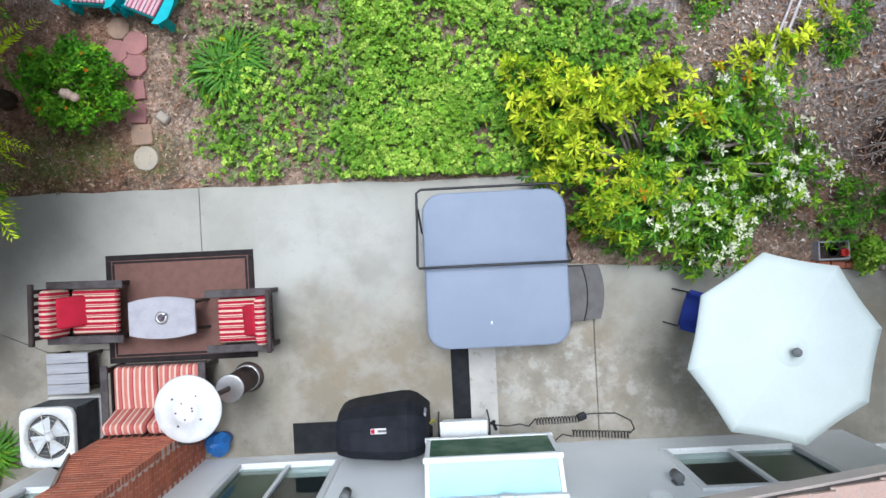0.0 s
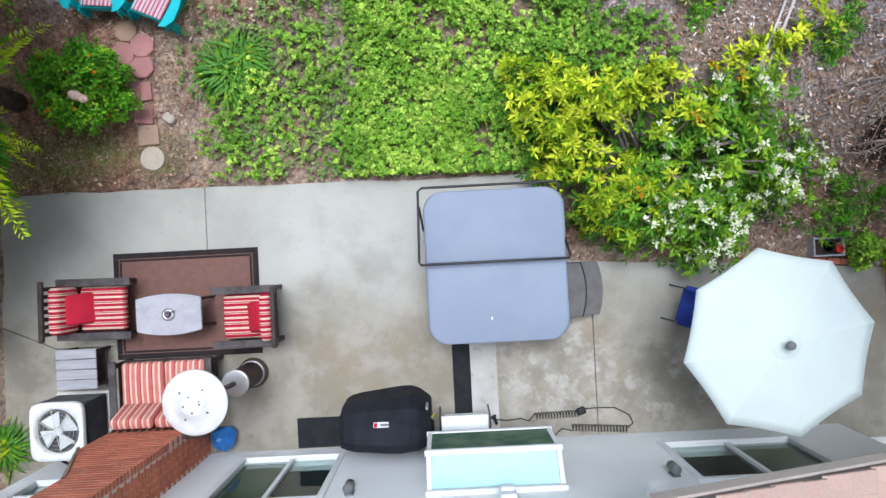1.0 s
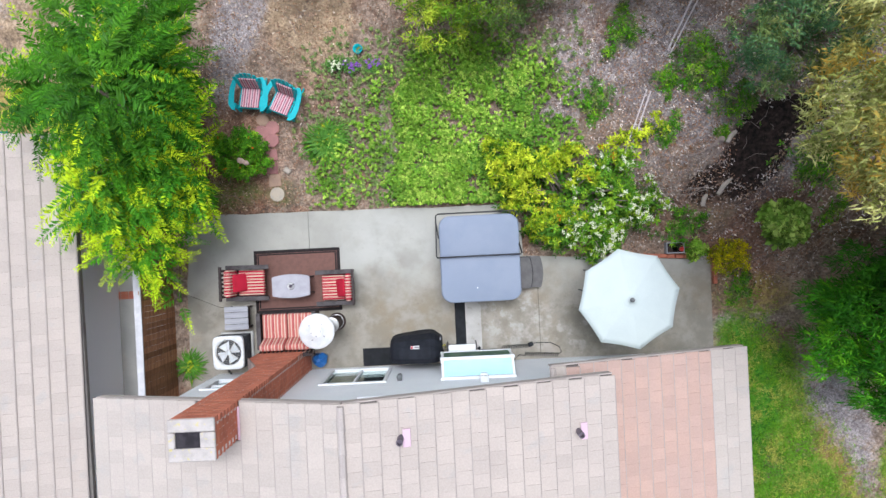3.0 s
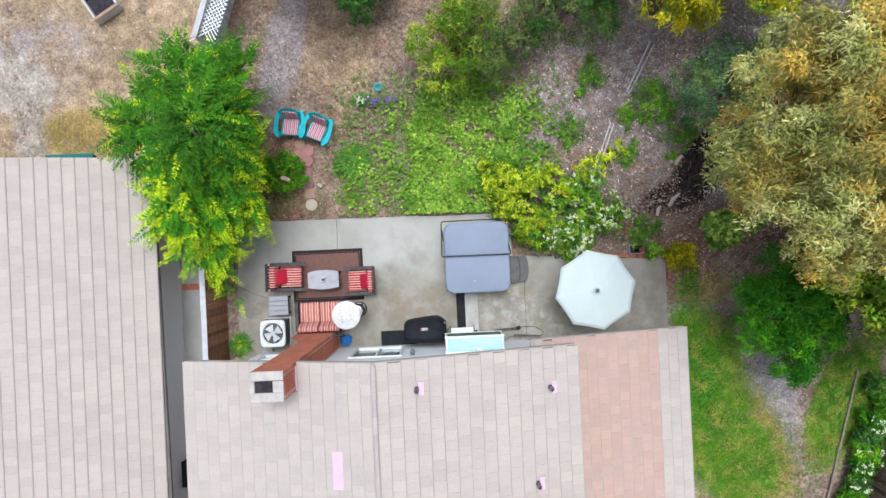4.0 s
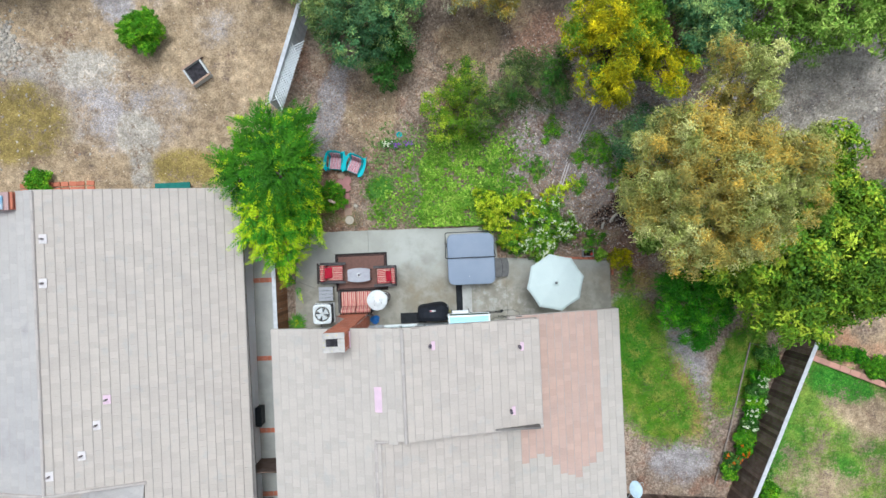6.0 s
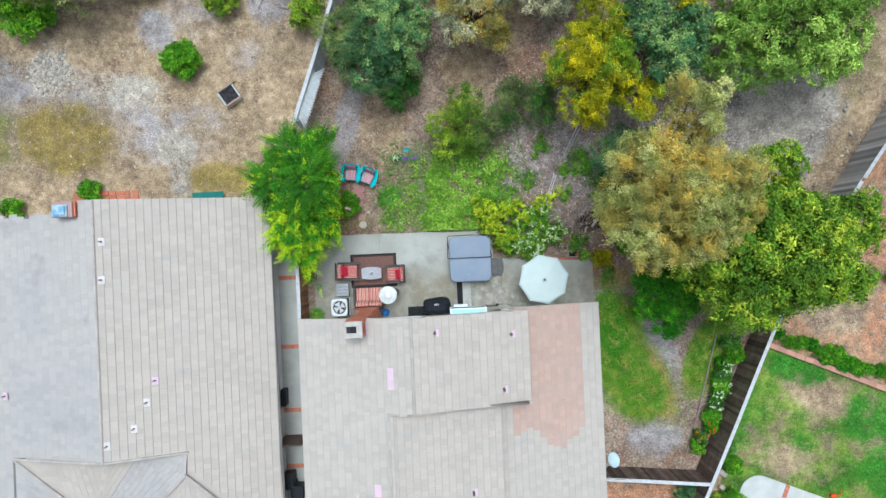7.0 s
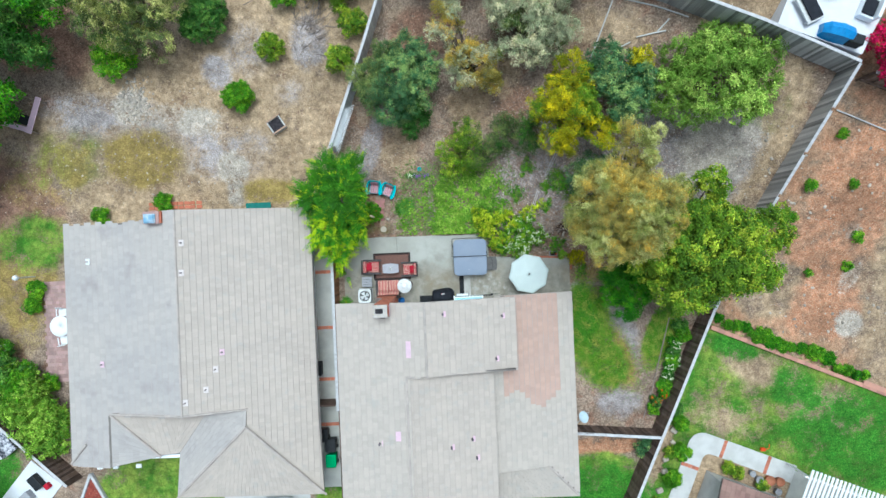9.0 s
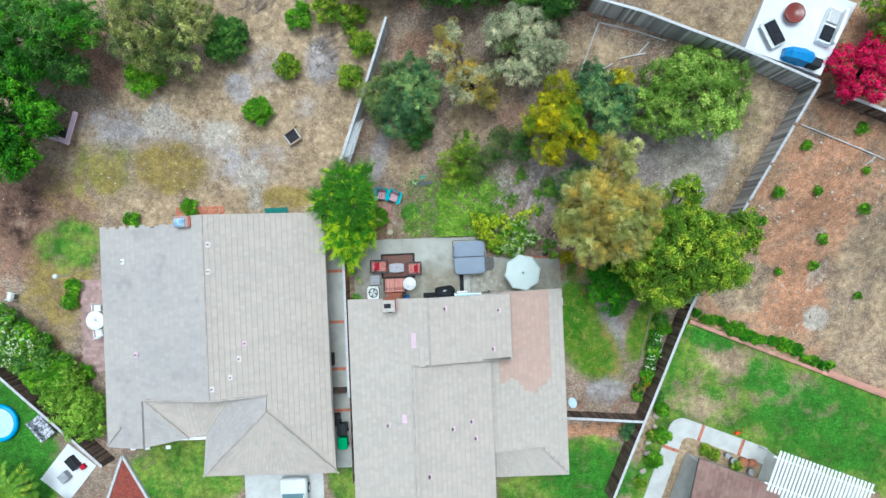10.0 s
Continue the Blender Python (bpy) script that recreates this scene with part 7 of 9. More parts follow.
for x, y, L, a in ((11.82, 2.12, 0.34, 50), (11.76, 1.0, 0.5, 48), (11.4, 0.72, 0.35, 70)):
    solid("log", Geo().tube([(-L / 2, 0, 0.06), (0, 0.03, 0.07), (L / 2, 0, 0.07)], [0.05, 0.06, 0.04], 8), M["rock"], "short pale split log lying on the soil", "log", "split logs", at=pose(x, y, gz(x, y), 0, 0, a))
# planter box and pots by the patio edge
pl = thing("planter_box", "grey open planter box with a red pot inside", "planter", pose(10.88, -0.44, 0.02))
for c, s in (((0, 0.13, 0.1), (0.46, 0.025, 0.2)), ((0, -0.13, 0.1), (0.46, 0.025, 0.2)), ((-0.22, 0, 0.1), (0.025, 0.24, 0.2)), ((0.22, 0, 0.1), (0.025, 0.24, 0.2))):
    part("side", Geo().rbox(c, s, 0.005, 1), M["grey_slat"], pl)
part("soil", Geo().box((0, 0, 0.12), (0.42, 0.23, 0.02)), surface("potting_soil", (0.03, 0.022, 0.018), (0.05, 0.035, 0.03), 20, 0.95), pl)
part("pot", Geo().lathe([(0.05, 0.13), (0.06, 0.22), (0.05, 0.22), (0.045, 0.15), (0, 0.15)], (0.15, -0.04, 0), 16), surface("red_pot", (0.5, 0.03, 0.02), (0.45, 0.03, 0.02), 9, 0.4), pl, "small red pot")
part("ring", Geo().lathe([(0.085, 0.135), (0.095, 0.15), (0.085, 0.165), (0.075, 0.15), (0.085, 0.135)], (0.02, 0, 0), 20), M["black_metal"], pl)
for x, y, mat, lab in ((3.04, 4.92, "teal", "small turquoise glazed flower pot"), (2.48, 4.55, "plastic_black", "black flower pot with white blossoms")):
    solid("flower_pot", Geo().lathe([(0.08, 0.0), (0.115, 0.16), (0.125, 0.18), (0.10, 0.18), (0.095, 0.06), (0.0, 0.06)], n=20), M[mat], lab, "pot", "flower pots", at=pose(x, y, gz(x, y)), smooth=True)
solid("garden_statue", Geo().lathe([(0.06, 0), (0.075, 0.07), (0.05, 0.18), (0.062, 0.25), (0.035, 0.31), (0.0, 0.33)], n=14), surface("weathered_clay_ornament", (0.58, 0.44, 0.36), (0.48, 0.33, 0.26), 14, 0.9), "small weathered pale stone garden ornament", "ornament", at=pose(0.02, 2.25, gz(0.06, 2.2) + 0.86, 70, 0, 65))
for x, y, s in ((11.55, -0.62, 0.11), (11.68, -0.70, 0.09), (11.6, -0.74, 0.07), (1.0, 2.02, 0.12), (5.35, 1.35, 0.1), (5.2, 1.4, 0.09)):
    g = Geo().rbox((0, 0, s * 0.3), (s * 1.6, s * 1.2, s), s * 0.3, 2)
    solid("rock", g, M["terracotta"] if 5 < x < 6 else M["rock"], "small loose garden rock on the soil", "rock", "loose rocks", at=pose(x, y, max(gz(x, y), 0.0), random.uniform(-15, 15), 10, random.uniform(0, 180)), smooth=True)

# ---- left neighbour ----
fp = thing("planter", "square wooden raised planter box on bare soil", "planter", pose(-5.35, 7.9, gz(-5.35, 7.9), 0, 0, 32))
for a in range(4):
    part("side", Geo().rbox((0, 0.40, 0.16), (0.86, 0.07, 0.34), 0.01, 1), M["path_pale"], fp, at=pose(0, 0, 0, 0, 0, 90 * a))
part("soil", Geo().box((0, 0, 0.14), (0.76, 0.76, 0.04)), M["soot"], fp)
part("edge_board", Geo().rbox((0.1, 0.47, 0.05), (0.9, 0.03, 0.3), 0.006, 1, 0, 12), M["fence_dark"], fp)
part("rim", Geo().rbox((0, 0.40, 0.345), (0.9, 0.09, 0.03), 0.006, 1).rbox((0, -0.40, 0.345), (0.9, 0.09, 0.03), 0.006, 1), M["paver_tan"], fp, "pale timber rim boards")
for px, py, pr, pn, seed in ((-2.9, 13.6, 1.1, 60, 1), (-7.3, 16.6, 1.2, 46, 2), (-2.2, 5.6, 0.5, 24, 3)):
    rng = np.random.default_rng(400 + seed)
    pile = Geo()
    for k in range(pn):
        x, y = px + rng.normal(0, pr * 0.5), py + rng.normal(0, pr * 0.6)
        a, L = rng.normal(1.0, 0.7), rng.uniform(0.4, 1.3)
        z = gz(x, y) + rng.uniform(0.02, 0.3)
        pile.tube([(x, y, z), (x + 0.5 * L * math.cos(a), y + 0.5 * L * math.sin(a), z + 0.05), (x + L * math.cos(a + 0.2), y + L * math.sin(a + 0.2), z + rng.uniform(-0.02, 0.1))], [0.03, 0.024, 0.01], 5)
    solid("brush_pile", pile, M["dry_wood"], "heap of cut dry grey branches on bare soil", "brush pile", "brush piles")
rng = np.random.default_rng(410)
loose = thing("brick_strip", "short strip of pink bricks behind the house", "paving", kind="structure")
for k in range(27):
    part("brick", eb, M["pink_brick_piece"], loose, at=pose(-13.3 + 0.36 * (k % 9) + rng.uniform(-0.05, 0.05), 3.05 + 0.24 * (k // 9), gz(-12, 3.2) - 0.01, 0, 0, rng.uniform(-8, 8)) @ Matrix.Diagonal((1.6, 2.0, 1, 1)))
crate = thing("crate", "small open pale wooden crate by the roof corner", "crate", pose(-4.1, 3.15, gz(-4.1, 3.15), 0, 0, 6))
for a in range(4):
    part("side", Geo().rbox((0, 0.26, 0.15), (0.56, 0.035, 0.3), 0.006, 1), M["offwhite"], crate, at=pose(0, 0, 0, 0, 0, 90 * a))
part("base", Geo().box((0, 0, 0.02), (0.5, 0.5, 0.03)), M["fence_dark"], crate)
bench = thing("garden_bench", "low dark turquoise bench by the house wall", "bench", pose(-6.7, 3.15, 0.03))
part("seat", Geo().rbox((0, 0, 0.4), (1.5, 0.38, 0.05), 0.01, 1), surface("dark_turquoise", (0.015, 0.13, 0.11), (0.02, 0.16, 0.13), 5, 0.6), bench)
for x in (-0.6, 0.6):
    part("leg", Geo().rbox((x, 0, 0.2), (0.06, 0.34, 0.38), 0.006, 1), M["espresso"], bench)
paving = thing("brick_terrace", "pink brick terrace beside the neighbour house", "paving", kind="structure")
g = Geo()
for i in range(15):
    for j in range(26):
        g.box((-20.0 + 0.215 * i + (0.1 if j % 2 else 0), -1.0 - 0.235 * j, 0.0), (0.205, 0.225, 0.06))
part("bricks", g, M["pink_brick"], paving, kind="stuff")
wt = thing("garden_table", "round white plastic garden table", "table", pose(-18.7, -3.55, 0.03))
part("tabletop", Geo().lathe([(0.0, 0.70), (0.60, 0.70), (0.62, 0.72), (0.60, 0.74), (0.05, 0.74), (0.04, 0.70)], n=32), M["white"], wt, "", True)
for k in range(4):
    a = k * math.pi / 2 + 0.78
    part("leg", Geo().tube([(0.3 * math.cos(a), 0.3 * math.sin(a), 0.7), (0.45 * math.cos(a), 0.45 * math.sin(a), 0)], 0.03, 8), M["white"], wt)


def plastic_chair(at):
    c = thing("garden_chair", "white moulded plastic garden chair", "chair", at, "white garden chairs")
    part("seat", Geo().rbox((0, 0, 0.43), (0.48, 0.46, 0.03), 0.012, 1), M["white"], c)
    for k in range(5):
        part("back_slat", Geo().rbox((-0.18 + 0.09 * k, -0.26, 0.66), (0.06, 0.02, 0.42), 0.006, 1, 0, 12), M["white"], c)
    part("back_rail", Geo().rbox((0, -0.31, 0.88), (0.46, 0.03, 0.06), 0.01, 1), M["white"], c)
    for x in (-0.25, 0.25):
        part("armrest", Geo().rbox((x, -0.03, 0.63), (0.06, 0.46, 0.025), 0.01, 1), M["white"], c)
        for y in (-0.2, 0.2):
            part("leg", Geo().rbox((x * 0.9, y, 0.21), (0.05, 0.05, 0.42), 0.006, 1), M["white"], c)
    return c


plastic_chair(pose(-18.7, -2.75, 0.03, 0, 0, 180))
plastic_chair(pose(-18.65, -4.4, 0.03, 0, 0, 8))
plastic_chair(pose(-24.4, -1.75, 0.0, 0, 0, 75))
lamp = thing("garden_lamp", "white globe garden lamp on a short post", "lamp", pose(-20.6, -0.55, 0))
part("post", Geo().cyl((0, 0, 0), (0, 0, 1.5), 0.04, None, 10), M["offwhite"], lamp)
part("globe", Geo().lathe([(0.05, 1.5), (0.14, 1.58), (0.16, 1.68), (0.12, 1.8), (0.0, 1.85)], n=18), M["white"], lamp, "", True)
wb = thing("work_bench", "pinkish timber potting bench under the tree", "bench", pose(-19.6, 9.0, gz(-19.6, 9.0), 0, 0, -18))
part("top", Geo().rbox((0, 0, 0.7), (0.35, 2.2, 0.05), 0.01, 1), M["pink_flash"], wb)
for y in (-0.95, 0.95):
    part("trestle", Geo().rbox((0, y, 0.34), (0.3, 0.06, 0.68), 0.01, 1), M["dry_wood"], wb)
part("top", Geo().rbox((-0.92, -0.92, 0.7), (1.5, 0.3, 0.05), 0.01, 1), M["pink_flash"], wb)
part("trestle", Geo().rbox((-1.55, -0.92, 0.34), (0.06, 0.26, 0.68), 0.01, 1), M["dry_wood"], wb)
part("shelf", Geo().rbox((-0.75, -0.4, 0.5), (0.9, 0.6, 0.04), 0.01, 1), M["plastic_black"], wb)
pool = thing("paddling_pool", "pale round inflatable pool with blue rim", "pool", pose(-25.6, -10.1, 0))
part("rim", Geo().lathe([(1.05, 0.0), (1.22, 0.1), (1.25, 0.25), (1.15, 0.38), (1.0, 0.36), (0.95, 0.2), (1.0, 0.0)], n=40), M["pool_blue"], pool, "bright blue rim", True)
part("water", Geo().disc((0, 0, 0.24), 0.98, 40), M["pool_water"], pool)
sofa = thing("garden_sofa", "patterned grey and white cushioned garden bench", "sofa", pose(-22.6, -10.4, 0, 0, 0, -52))
part("seat", Geo().rbox((0, 0, 0.4), (1.6, 0.7, 0.16), 0.04, 2), surface("patterned_cushion", (0.62, 0.62, 0.66), (0.07, 0.08, 0.11), 7, 0.9), sofa)
part("backrest", Geo().rbox((0, -0.4, 0.65), (1.6, 0.14, 0.5), 0.04, 2), surface("patterned_back", (0.62, 0.62, 0.66), (0.07, 0.08, 0.11), 7, 0.9), sofa)
for x in (-0.7, 0.7):
    part("leg", Geo().rbox((x, 0, 0.16), (0.07, 0.6, 0.32), 0.01, 1), M["espresso"], sofa)
solid("side_terrace", Geo().rbox((-21.3, -13.6, 0.02), (2.4, 3.0, 0.06), 0.01, 1, -40), M["deck_white"], "pale terrace slab behind the pool fence", "paving", kind="structure")
for x, y, mat, s in ((-20.8, -12.9, "plastic_black", (0.5, 0.9, 0.5)), (-20.2, -13.2, "red_cloth", (0.3, 0.35, 0.3)), (-21.4, -13.8, "grey_slat", (0.6, 0.6, 0.45))):
    solid("storage_box", Geo().rbox((0, 0, s[2] / 2), s, 0.04, 2), M[mat], "loose storage box on the pale terrace", "box", at=pose(x, y, 0.05, 0, 0, 40))
bed = thing("raised_bed", "triangular red mulch bed with pale timber edge", "flower bed")
part("mulch", Geo().prism([(-17.6, -12.6), (-15.9, -15.6), (-18.8, -16.0)], 0.0, 0.12), surface("red_mulch", (0.27, 0.065, 0.045), (0.20, 0.045, 0.035), 5, 0.95, 25, 0.6, wear=(0.36, 0.16, 0.12)), bed)
for a, b in (((-17.6, -12.6), (-15.8, -15.9)), ((-17.6, -12.6), (-18.9, -16.0))):
    L = math.hypot(b[0] - a[0], b[1] - a[1])
    part("edge_board", Geo().rbox(((a[0] + b[0]) / 2, (a[1] + b[1]) / 2, 0.12), (L, 0.16, 0.24), 0.01, 1, math.degrees(math.atan2(b[1] - a[1], b[0] - a[0]))), M["rail_white"], bed)
for k, x in enumerate((-15.6, -14.7, -13.4)):
    solid("eave_lamp", Geo().rbox((0, 0, 0), (0.3, 0.22, 0.12), 0.03, 2), M["white"], "white floodlight under the eave", "lamp", "eave lamps", at=pose(x, -11.42, 2.55))
drive = solid("driveway", Geo().box((-7.0, -17.0, 0.0), (5.2, 7.2, 0.06)), M["path_pale"], "pale concrete driveway before the garage", "driveway", kind="structure")
car = thing("car", "white parked car seen over its windscreen", "car", pose(-6.2, -16.45, 0.03))
part("body", Geo().rbox((0, 0, 0.62), (1.78, 4.3, 0.62), 0.16, 3), M["car_white"], car, "", True)
part("cabin", Geo().add([(-0.78, 1.25, 0.92), (0.78, 1.25, 0.92), (0.82, -1.9, 0.92), (-0.82, -1.9, 0.92), (-0.62, 0.45, 1.42), (0.62, 0.45, 1.42), (0.62, -1.35, 1.42), (-0.62, -1.35, 1.42)], [(4, 5, 6, 7), (0, 1, 5, 4), (1, 2, 6, 5), (2, 3, 7, 6), (3, 0, 4, 7)]), M["car_white"], car)
part("windscreen", Geo().add([(-0.70, 1.22, 0.96), (0.70, 1.22, 0.96), (0.58, 0.50, 1.405), (-0.58, 0.50, 1.405), (-0.70, 1.2, 0.93), (0.70, 1.2, 0.93), (0.58, 0.48, 1.37), (-0.58, 0.48, 1.37)], [(0, 1, 2, 3), (7, 6, 5, 4), (0, 4, 5, 1), (1, 5, 6, 2), (2, 6, 7, 3), (3, 7, 4, 0)]), M["car_glass"], car)
for x in (-0.82, 0.82):
    for y in (-1.35, 1.35):
        wheel = part("wheel", Geo().cyl((x - 0.1, y, 0.32), (x + 0.1, y, 0.32), 0.32, None, 20), M["plastic_black"], car)
        part("rim", Geo().cyl((x + (0.1 if x > 0 else -0.12), y, 0.32), (x + (0.12 if x > 0 else -0.1), y, 0.32), 0.2, None, 16), M["steel"], wheel)


def bin_(at, mat, label):
    b = thing("wheelie_bin", label, "bin", at, "bins in the side passage")
    part("body", Geo().add([(-0.22, -0.25, 0.05), (0.22, -0.25, 0.05), (0.22, 0.25, 0.05), (-0.22, 0.25, 0.05), (-0.29, -0.34, 1.0), (0.29, -0.34, 1.0), (0.29, 0.34, 1.0), (-0.29, 0.34, 1.0)], [(3, 2, 1, 0), (4, 5, 6, 7), (0, 1, 5, 4), (1, 2, 6, 5), (2, 3, 7, 6), (3, 0, 4, 7)]), M[mat], b)
    part("lid", Geo().rbox((0, 0.02, 1.04), (0.62, 0.74, 0.07), 0.03, 2), M[mat], b)
    part("handle", Geo().cyl((-0.25, -0.4, 0.98), (0.25, -0.4, 0.98), 0.018, None, 8), M[mat], b)
    for x in (-0.24, 0.24):
        part("wheel", Geo().cyl((x - 0.03, -0.28, 0.1), (x + 0.03, -0.28, 0.1), 0.1, None, 14), M["plastic_black"], b)


bin_(pose(-2.85, -12.1, 0.02), "plastic_green", "green wheeled rubbish bin in the side passage")
bin_(pose(-2.85, -11.2, 0.02), "plastic_black", "black wheeled rubbish bin in the side passage")
bin_(pose(-3.3, -10.6, 0.02), "plastic_black", "black wheeled rubbish bin near the wall")
solid("gate", Geo().rbox((-3.0, -8.7, 0.85), (1.3, 0.06, 1.7), 0.01, 1), M["fence_dark"], "dark wooden gate across the side walk", "gate")

ub = thing("utility_box", "narrow black utility box against the pale wall", "box", pose(-3.43, -6.74, 0.03))
part("body", Geo().rbox((0, 0, 0.28), (0.24, 0.78, 0.56), 0.02, 2), M["plastic_black"], ub)
part("lid", Geo().rbox((0.01, 0, 0.575), (0.27, 0.81, 0.03), 0.01, 1), M["plastic_black"], ub)

# ---- right neighbours ----
dish = thing("satellite_dish", "pale satellite dish beside the roof edge", "satellite dish", pose(11.75, -9.7, 2.5, 0, 35, 40) @ Matrix.Diagonal((0.95, 0.95, 0.95, 1)))
part("reflector", Geo().lathe([(0.0, 0.0), (0.15, 0.015), (0.28, 0.05), (0.34, 0.08), (0.345, 0.07), (0.28, 0.035), (0.15, 0.0), (0.0, -0.015)], n=28), surface("pale_blue_dish", (0.50, 0.60, 0.64), (0.44, 0.54, 0.59), 6, 0.5), dish, "", True)
part("feed_arm", Geo().tube([(0.3, 0, 0.05), (0.36, 0, 0.25), (0.15, 0, 0.42)], 0.015, 8), M["steel"], dish)
part("mast", Geo().tube([(0, 0, 0.0), (-0.2, 0, -0.15), (-0.55, 0, -0.2)], 0.02, 8), M["steel"], dish)
path = thing("garden_path", "curved pale concrete path with red brick bands", "path", kind="structure")
DIRX, DIRY = Vector((0.926, -0.378, 0)), Vector((0.378, 0.926, 0))
OR = Vector((18.9, -11.35, 0))


def at_path(u, w, z=0.0):
    p = OR + DIRX * u + DIRY * w
    return (p.x, p.y, z)


arc = [(at_path(0.9 - 0.9 * math.cos(a), -0.9 + 0.9 * math.sin(a))[:2]) for a in [k * math.pi / 16 for k in range(9)]]
inner = [(at_path(1.55 - 0.45 * math.cos(a), -1.55 + 0.45 * math.sin(a))[:2]) for a in [k * math.pi / 16 for k in range(9)]]
part("slab", Geo().prism(arc + [at_path(6.6, 0)[:2], at_path(6.6, -1.1)[:2]] + inner[::-1] + [at_path(1.1, -7)[:2], at_path(0, -7)[:2]], -0.02, 0.05), M["path_pale"], path)
for u0, w0, ang in ((2.1, -0.55, 0), (4.9, -0.55, 0), (0.55, -2.2, 90)):
    for k in range(5):
        p = at_path(u0 if ang == 0 else u0 - 0.44 + 0.22 * k, (w0 - 0.44 + 0.22 * k) if ang == 0 else w0, 0.025)
        part("brick", eb, M["brick_band"], path, at=pose(*p, 0, 0, -22.2) @ Matrix.Diagonal((1.0, 2.2, 0.6, 1)))
rhouse = thing("house", "single-storey house with dark brown tile roof", "house")
rr = part("roof", Geo(), M["deck_board"], rhouse)
corner = [at_path(1.35, -1.75), at_path(6.7, -1.75), at_path(6.7, -6.5), at_path(1.35, -6.5)]
g = Geo()
plane_deck(g, [(corner[0][0], corner[0][1], 2.4), (corner[3][0], corner[3][1], 3.7), (corner[2][0], corner[2][1], 3.7), (corner[1][0], corner[1][1], 2.4)], 0.1)
rr.data = g.mesh("roof")
rr.data.materials.append(M["deck_board"])
tv = Geo()
for i in range(15):
    for j in range(19):
        p = Vector(at_path(1.35 + 0.28 * (j + 0.5), -1.75 - 0.30 * (i + 0.5)))
        tv.box((p.x, p.y, 2.45 + 1.3 * (i + 0.5) / 15.3), (0.27, 0.33, 0.03), -22.2, -13)
part("tiles", tv, M["tile_brown"], rr, kind="stuff")
g = Geo()
c = [at_path(1.6, -2.1), at_path(6.7, -2.1), at_path(6.7, -6.5), at_path(1.6, -6.5)]
g.prism([p[:2] for p in c], 0, 2.35)
part("wall", g, M["path_pale"], rhouse, "cream stucco wall")
per = thing("pergola", "white slatted pergola over a terrace", "pergola")
PU, PW = 5.9, 0.25
for k in range(26):
    p = at_path(PU + 0.24 * k, PW - 2.0, 2.55)
    part("slat", Geo().rbox((0, 0, 0), (0.14, 4.4, 0.06), 0.006, 1), M["white"], per, at=pose(*p, 0, 0, -22.2))
for w in (-0.3, -2.0, -3.8):
    p = at_path(PU + 3.0, PW + w, 2.45)
    part("beam", Geo().rbox((0, 0, 0), (6.6, 0.1, 0.16), 0.006, 1), M["white"], per, at=pose(*p, 0, 0, -22.2))
for u in (0.1, 3.0, 5.9):
    p = at_path(PU + u, PW - 0.3, 1.22)
    part("post", Geo().rbox((0, 0, 0), (0.1, 0.1, 2.44), 0.006, 1), M["white"], per, at=pose(*p, 0, 0, -22.2))
solid("terrace", Geo().prism([at_path(6.6, -0.3)[:2], at_path(13.5, -0.3)[:2], at_path(13.5, -6)[:2], at_path(6.6, -6)[:2]], -0.02, 0.04), M["path_grey"], "grey concrete terrace under the pergola", "terrace", kind="structure")
for u, w, mat, lab in ((4.3, 0.25, "orange", "small orange garden tool lying on the lawn"),):
    p = at_path(u, w)
    solid("garden_tool", Geo().rbox((0, 0, 0.1), (0.3, 0.22, 0.2), 0.06, 2).tube([(0.1, 0, 0.15), (0.3, 0.1, 0.25), (0.4, 0.3, 0.1)], 0.02, 6), surface("orange_plastic", (0.7, 0.08, 0.01), (0.6, 0.07, 0.01), 6, 0.5), lab, "tool", at=pose(*p))
for u, w, r in ((5.2, -1.35, 0.3), (4.6, -1.5, 0.22), (5.8, -1.2, 0.26), (5.9, -1.8, 0.2), (4.1, -1.3, 0.18)):
    p = at_path(u, w)
    solid("flower_pot", Geo().lathe([(r * 0.7, 0), (r, 0.35), (r * 1.05, 0.38), (r * 0.9, 0.38), (r * 0.85, 0.3), (0, 0.3)], n=18), M["terracotta"] if r > 0.25 else M["grey_slat"], "round garden pot on the path", "pot", "pots by the path", at=pose(*p, 0, 0, 0), smooth=True)
for u, w in ((-0.9, -1.2), (-1.0, -2.3), (-0.8, -3.0), (-1.1, -0.5), (-0.7, -4.2)):
    p = at_path(u, w)
    r = random.uniform(0.16, 0.3)
    solid("rock", Geo().rbox((0, 0, r * 0.35), (r * 1.6, r * 1.2, r), r * 0.3, 2), M["rock"], "pale rock in the bare strip by the fence", "rock", "rocks by the path", at=pose(p[0], p[1], gz(p[0], p[1]), 0, 6, random.uniform(0, 180)), smooth=True)
# low block wall along the bed
bw = thing("garden_wall", "low pink block wall along the planting bed", "wall")
blk = Geo().rbox((0, 0, 0.14), (0.40, 0.24, 0.28), 0.01, 1).mesh("block")
for k in range(30):
    u = k / 29
    x, y = 20.35 + 12.3 * u, -5.35 - 5.3 * u
    part("block", blk, M["pink_wall"], bw, at=pose(x, y, gz(x, y) - 0.05, 0, 0, -23.3) @ Matrix.Diagonal((1.14, 1, 1, 1)))
part("cap", Geo().rbox((0, 0, 0), (4.2, 0.3, 0.05), 0.01, 1), M["pink_wall"], bw, at=pose(31.0, -9.75, gz(31, -9.7) + 0.26, 0, 0, -23.3))
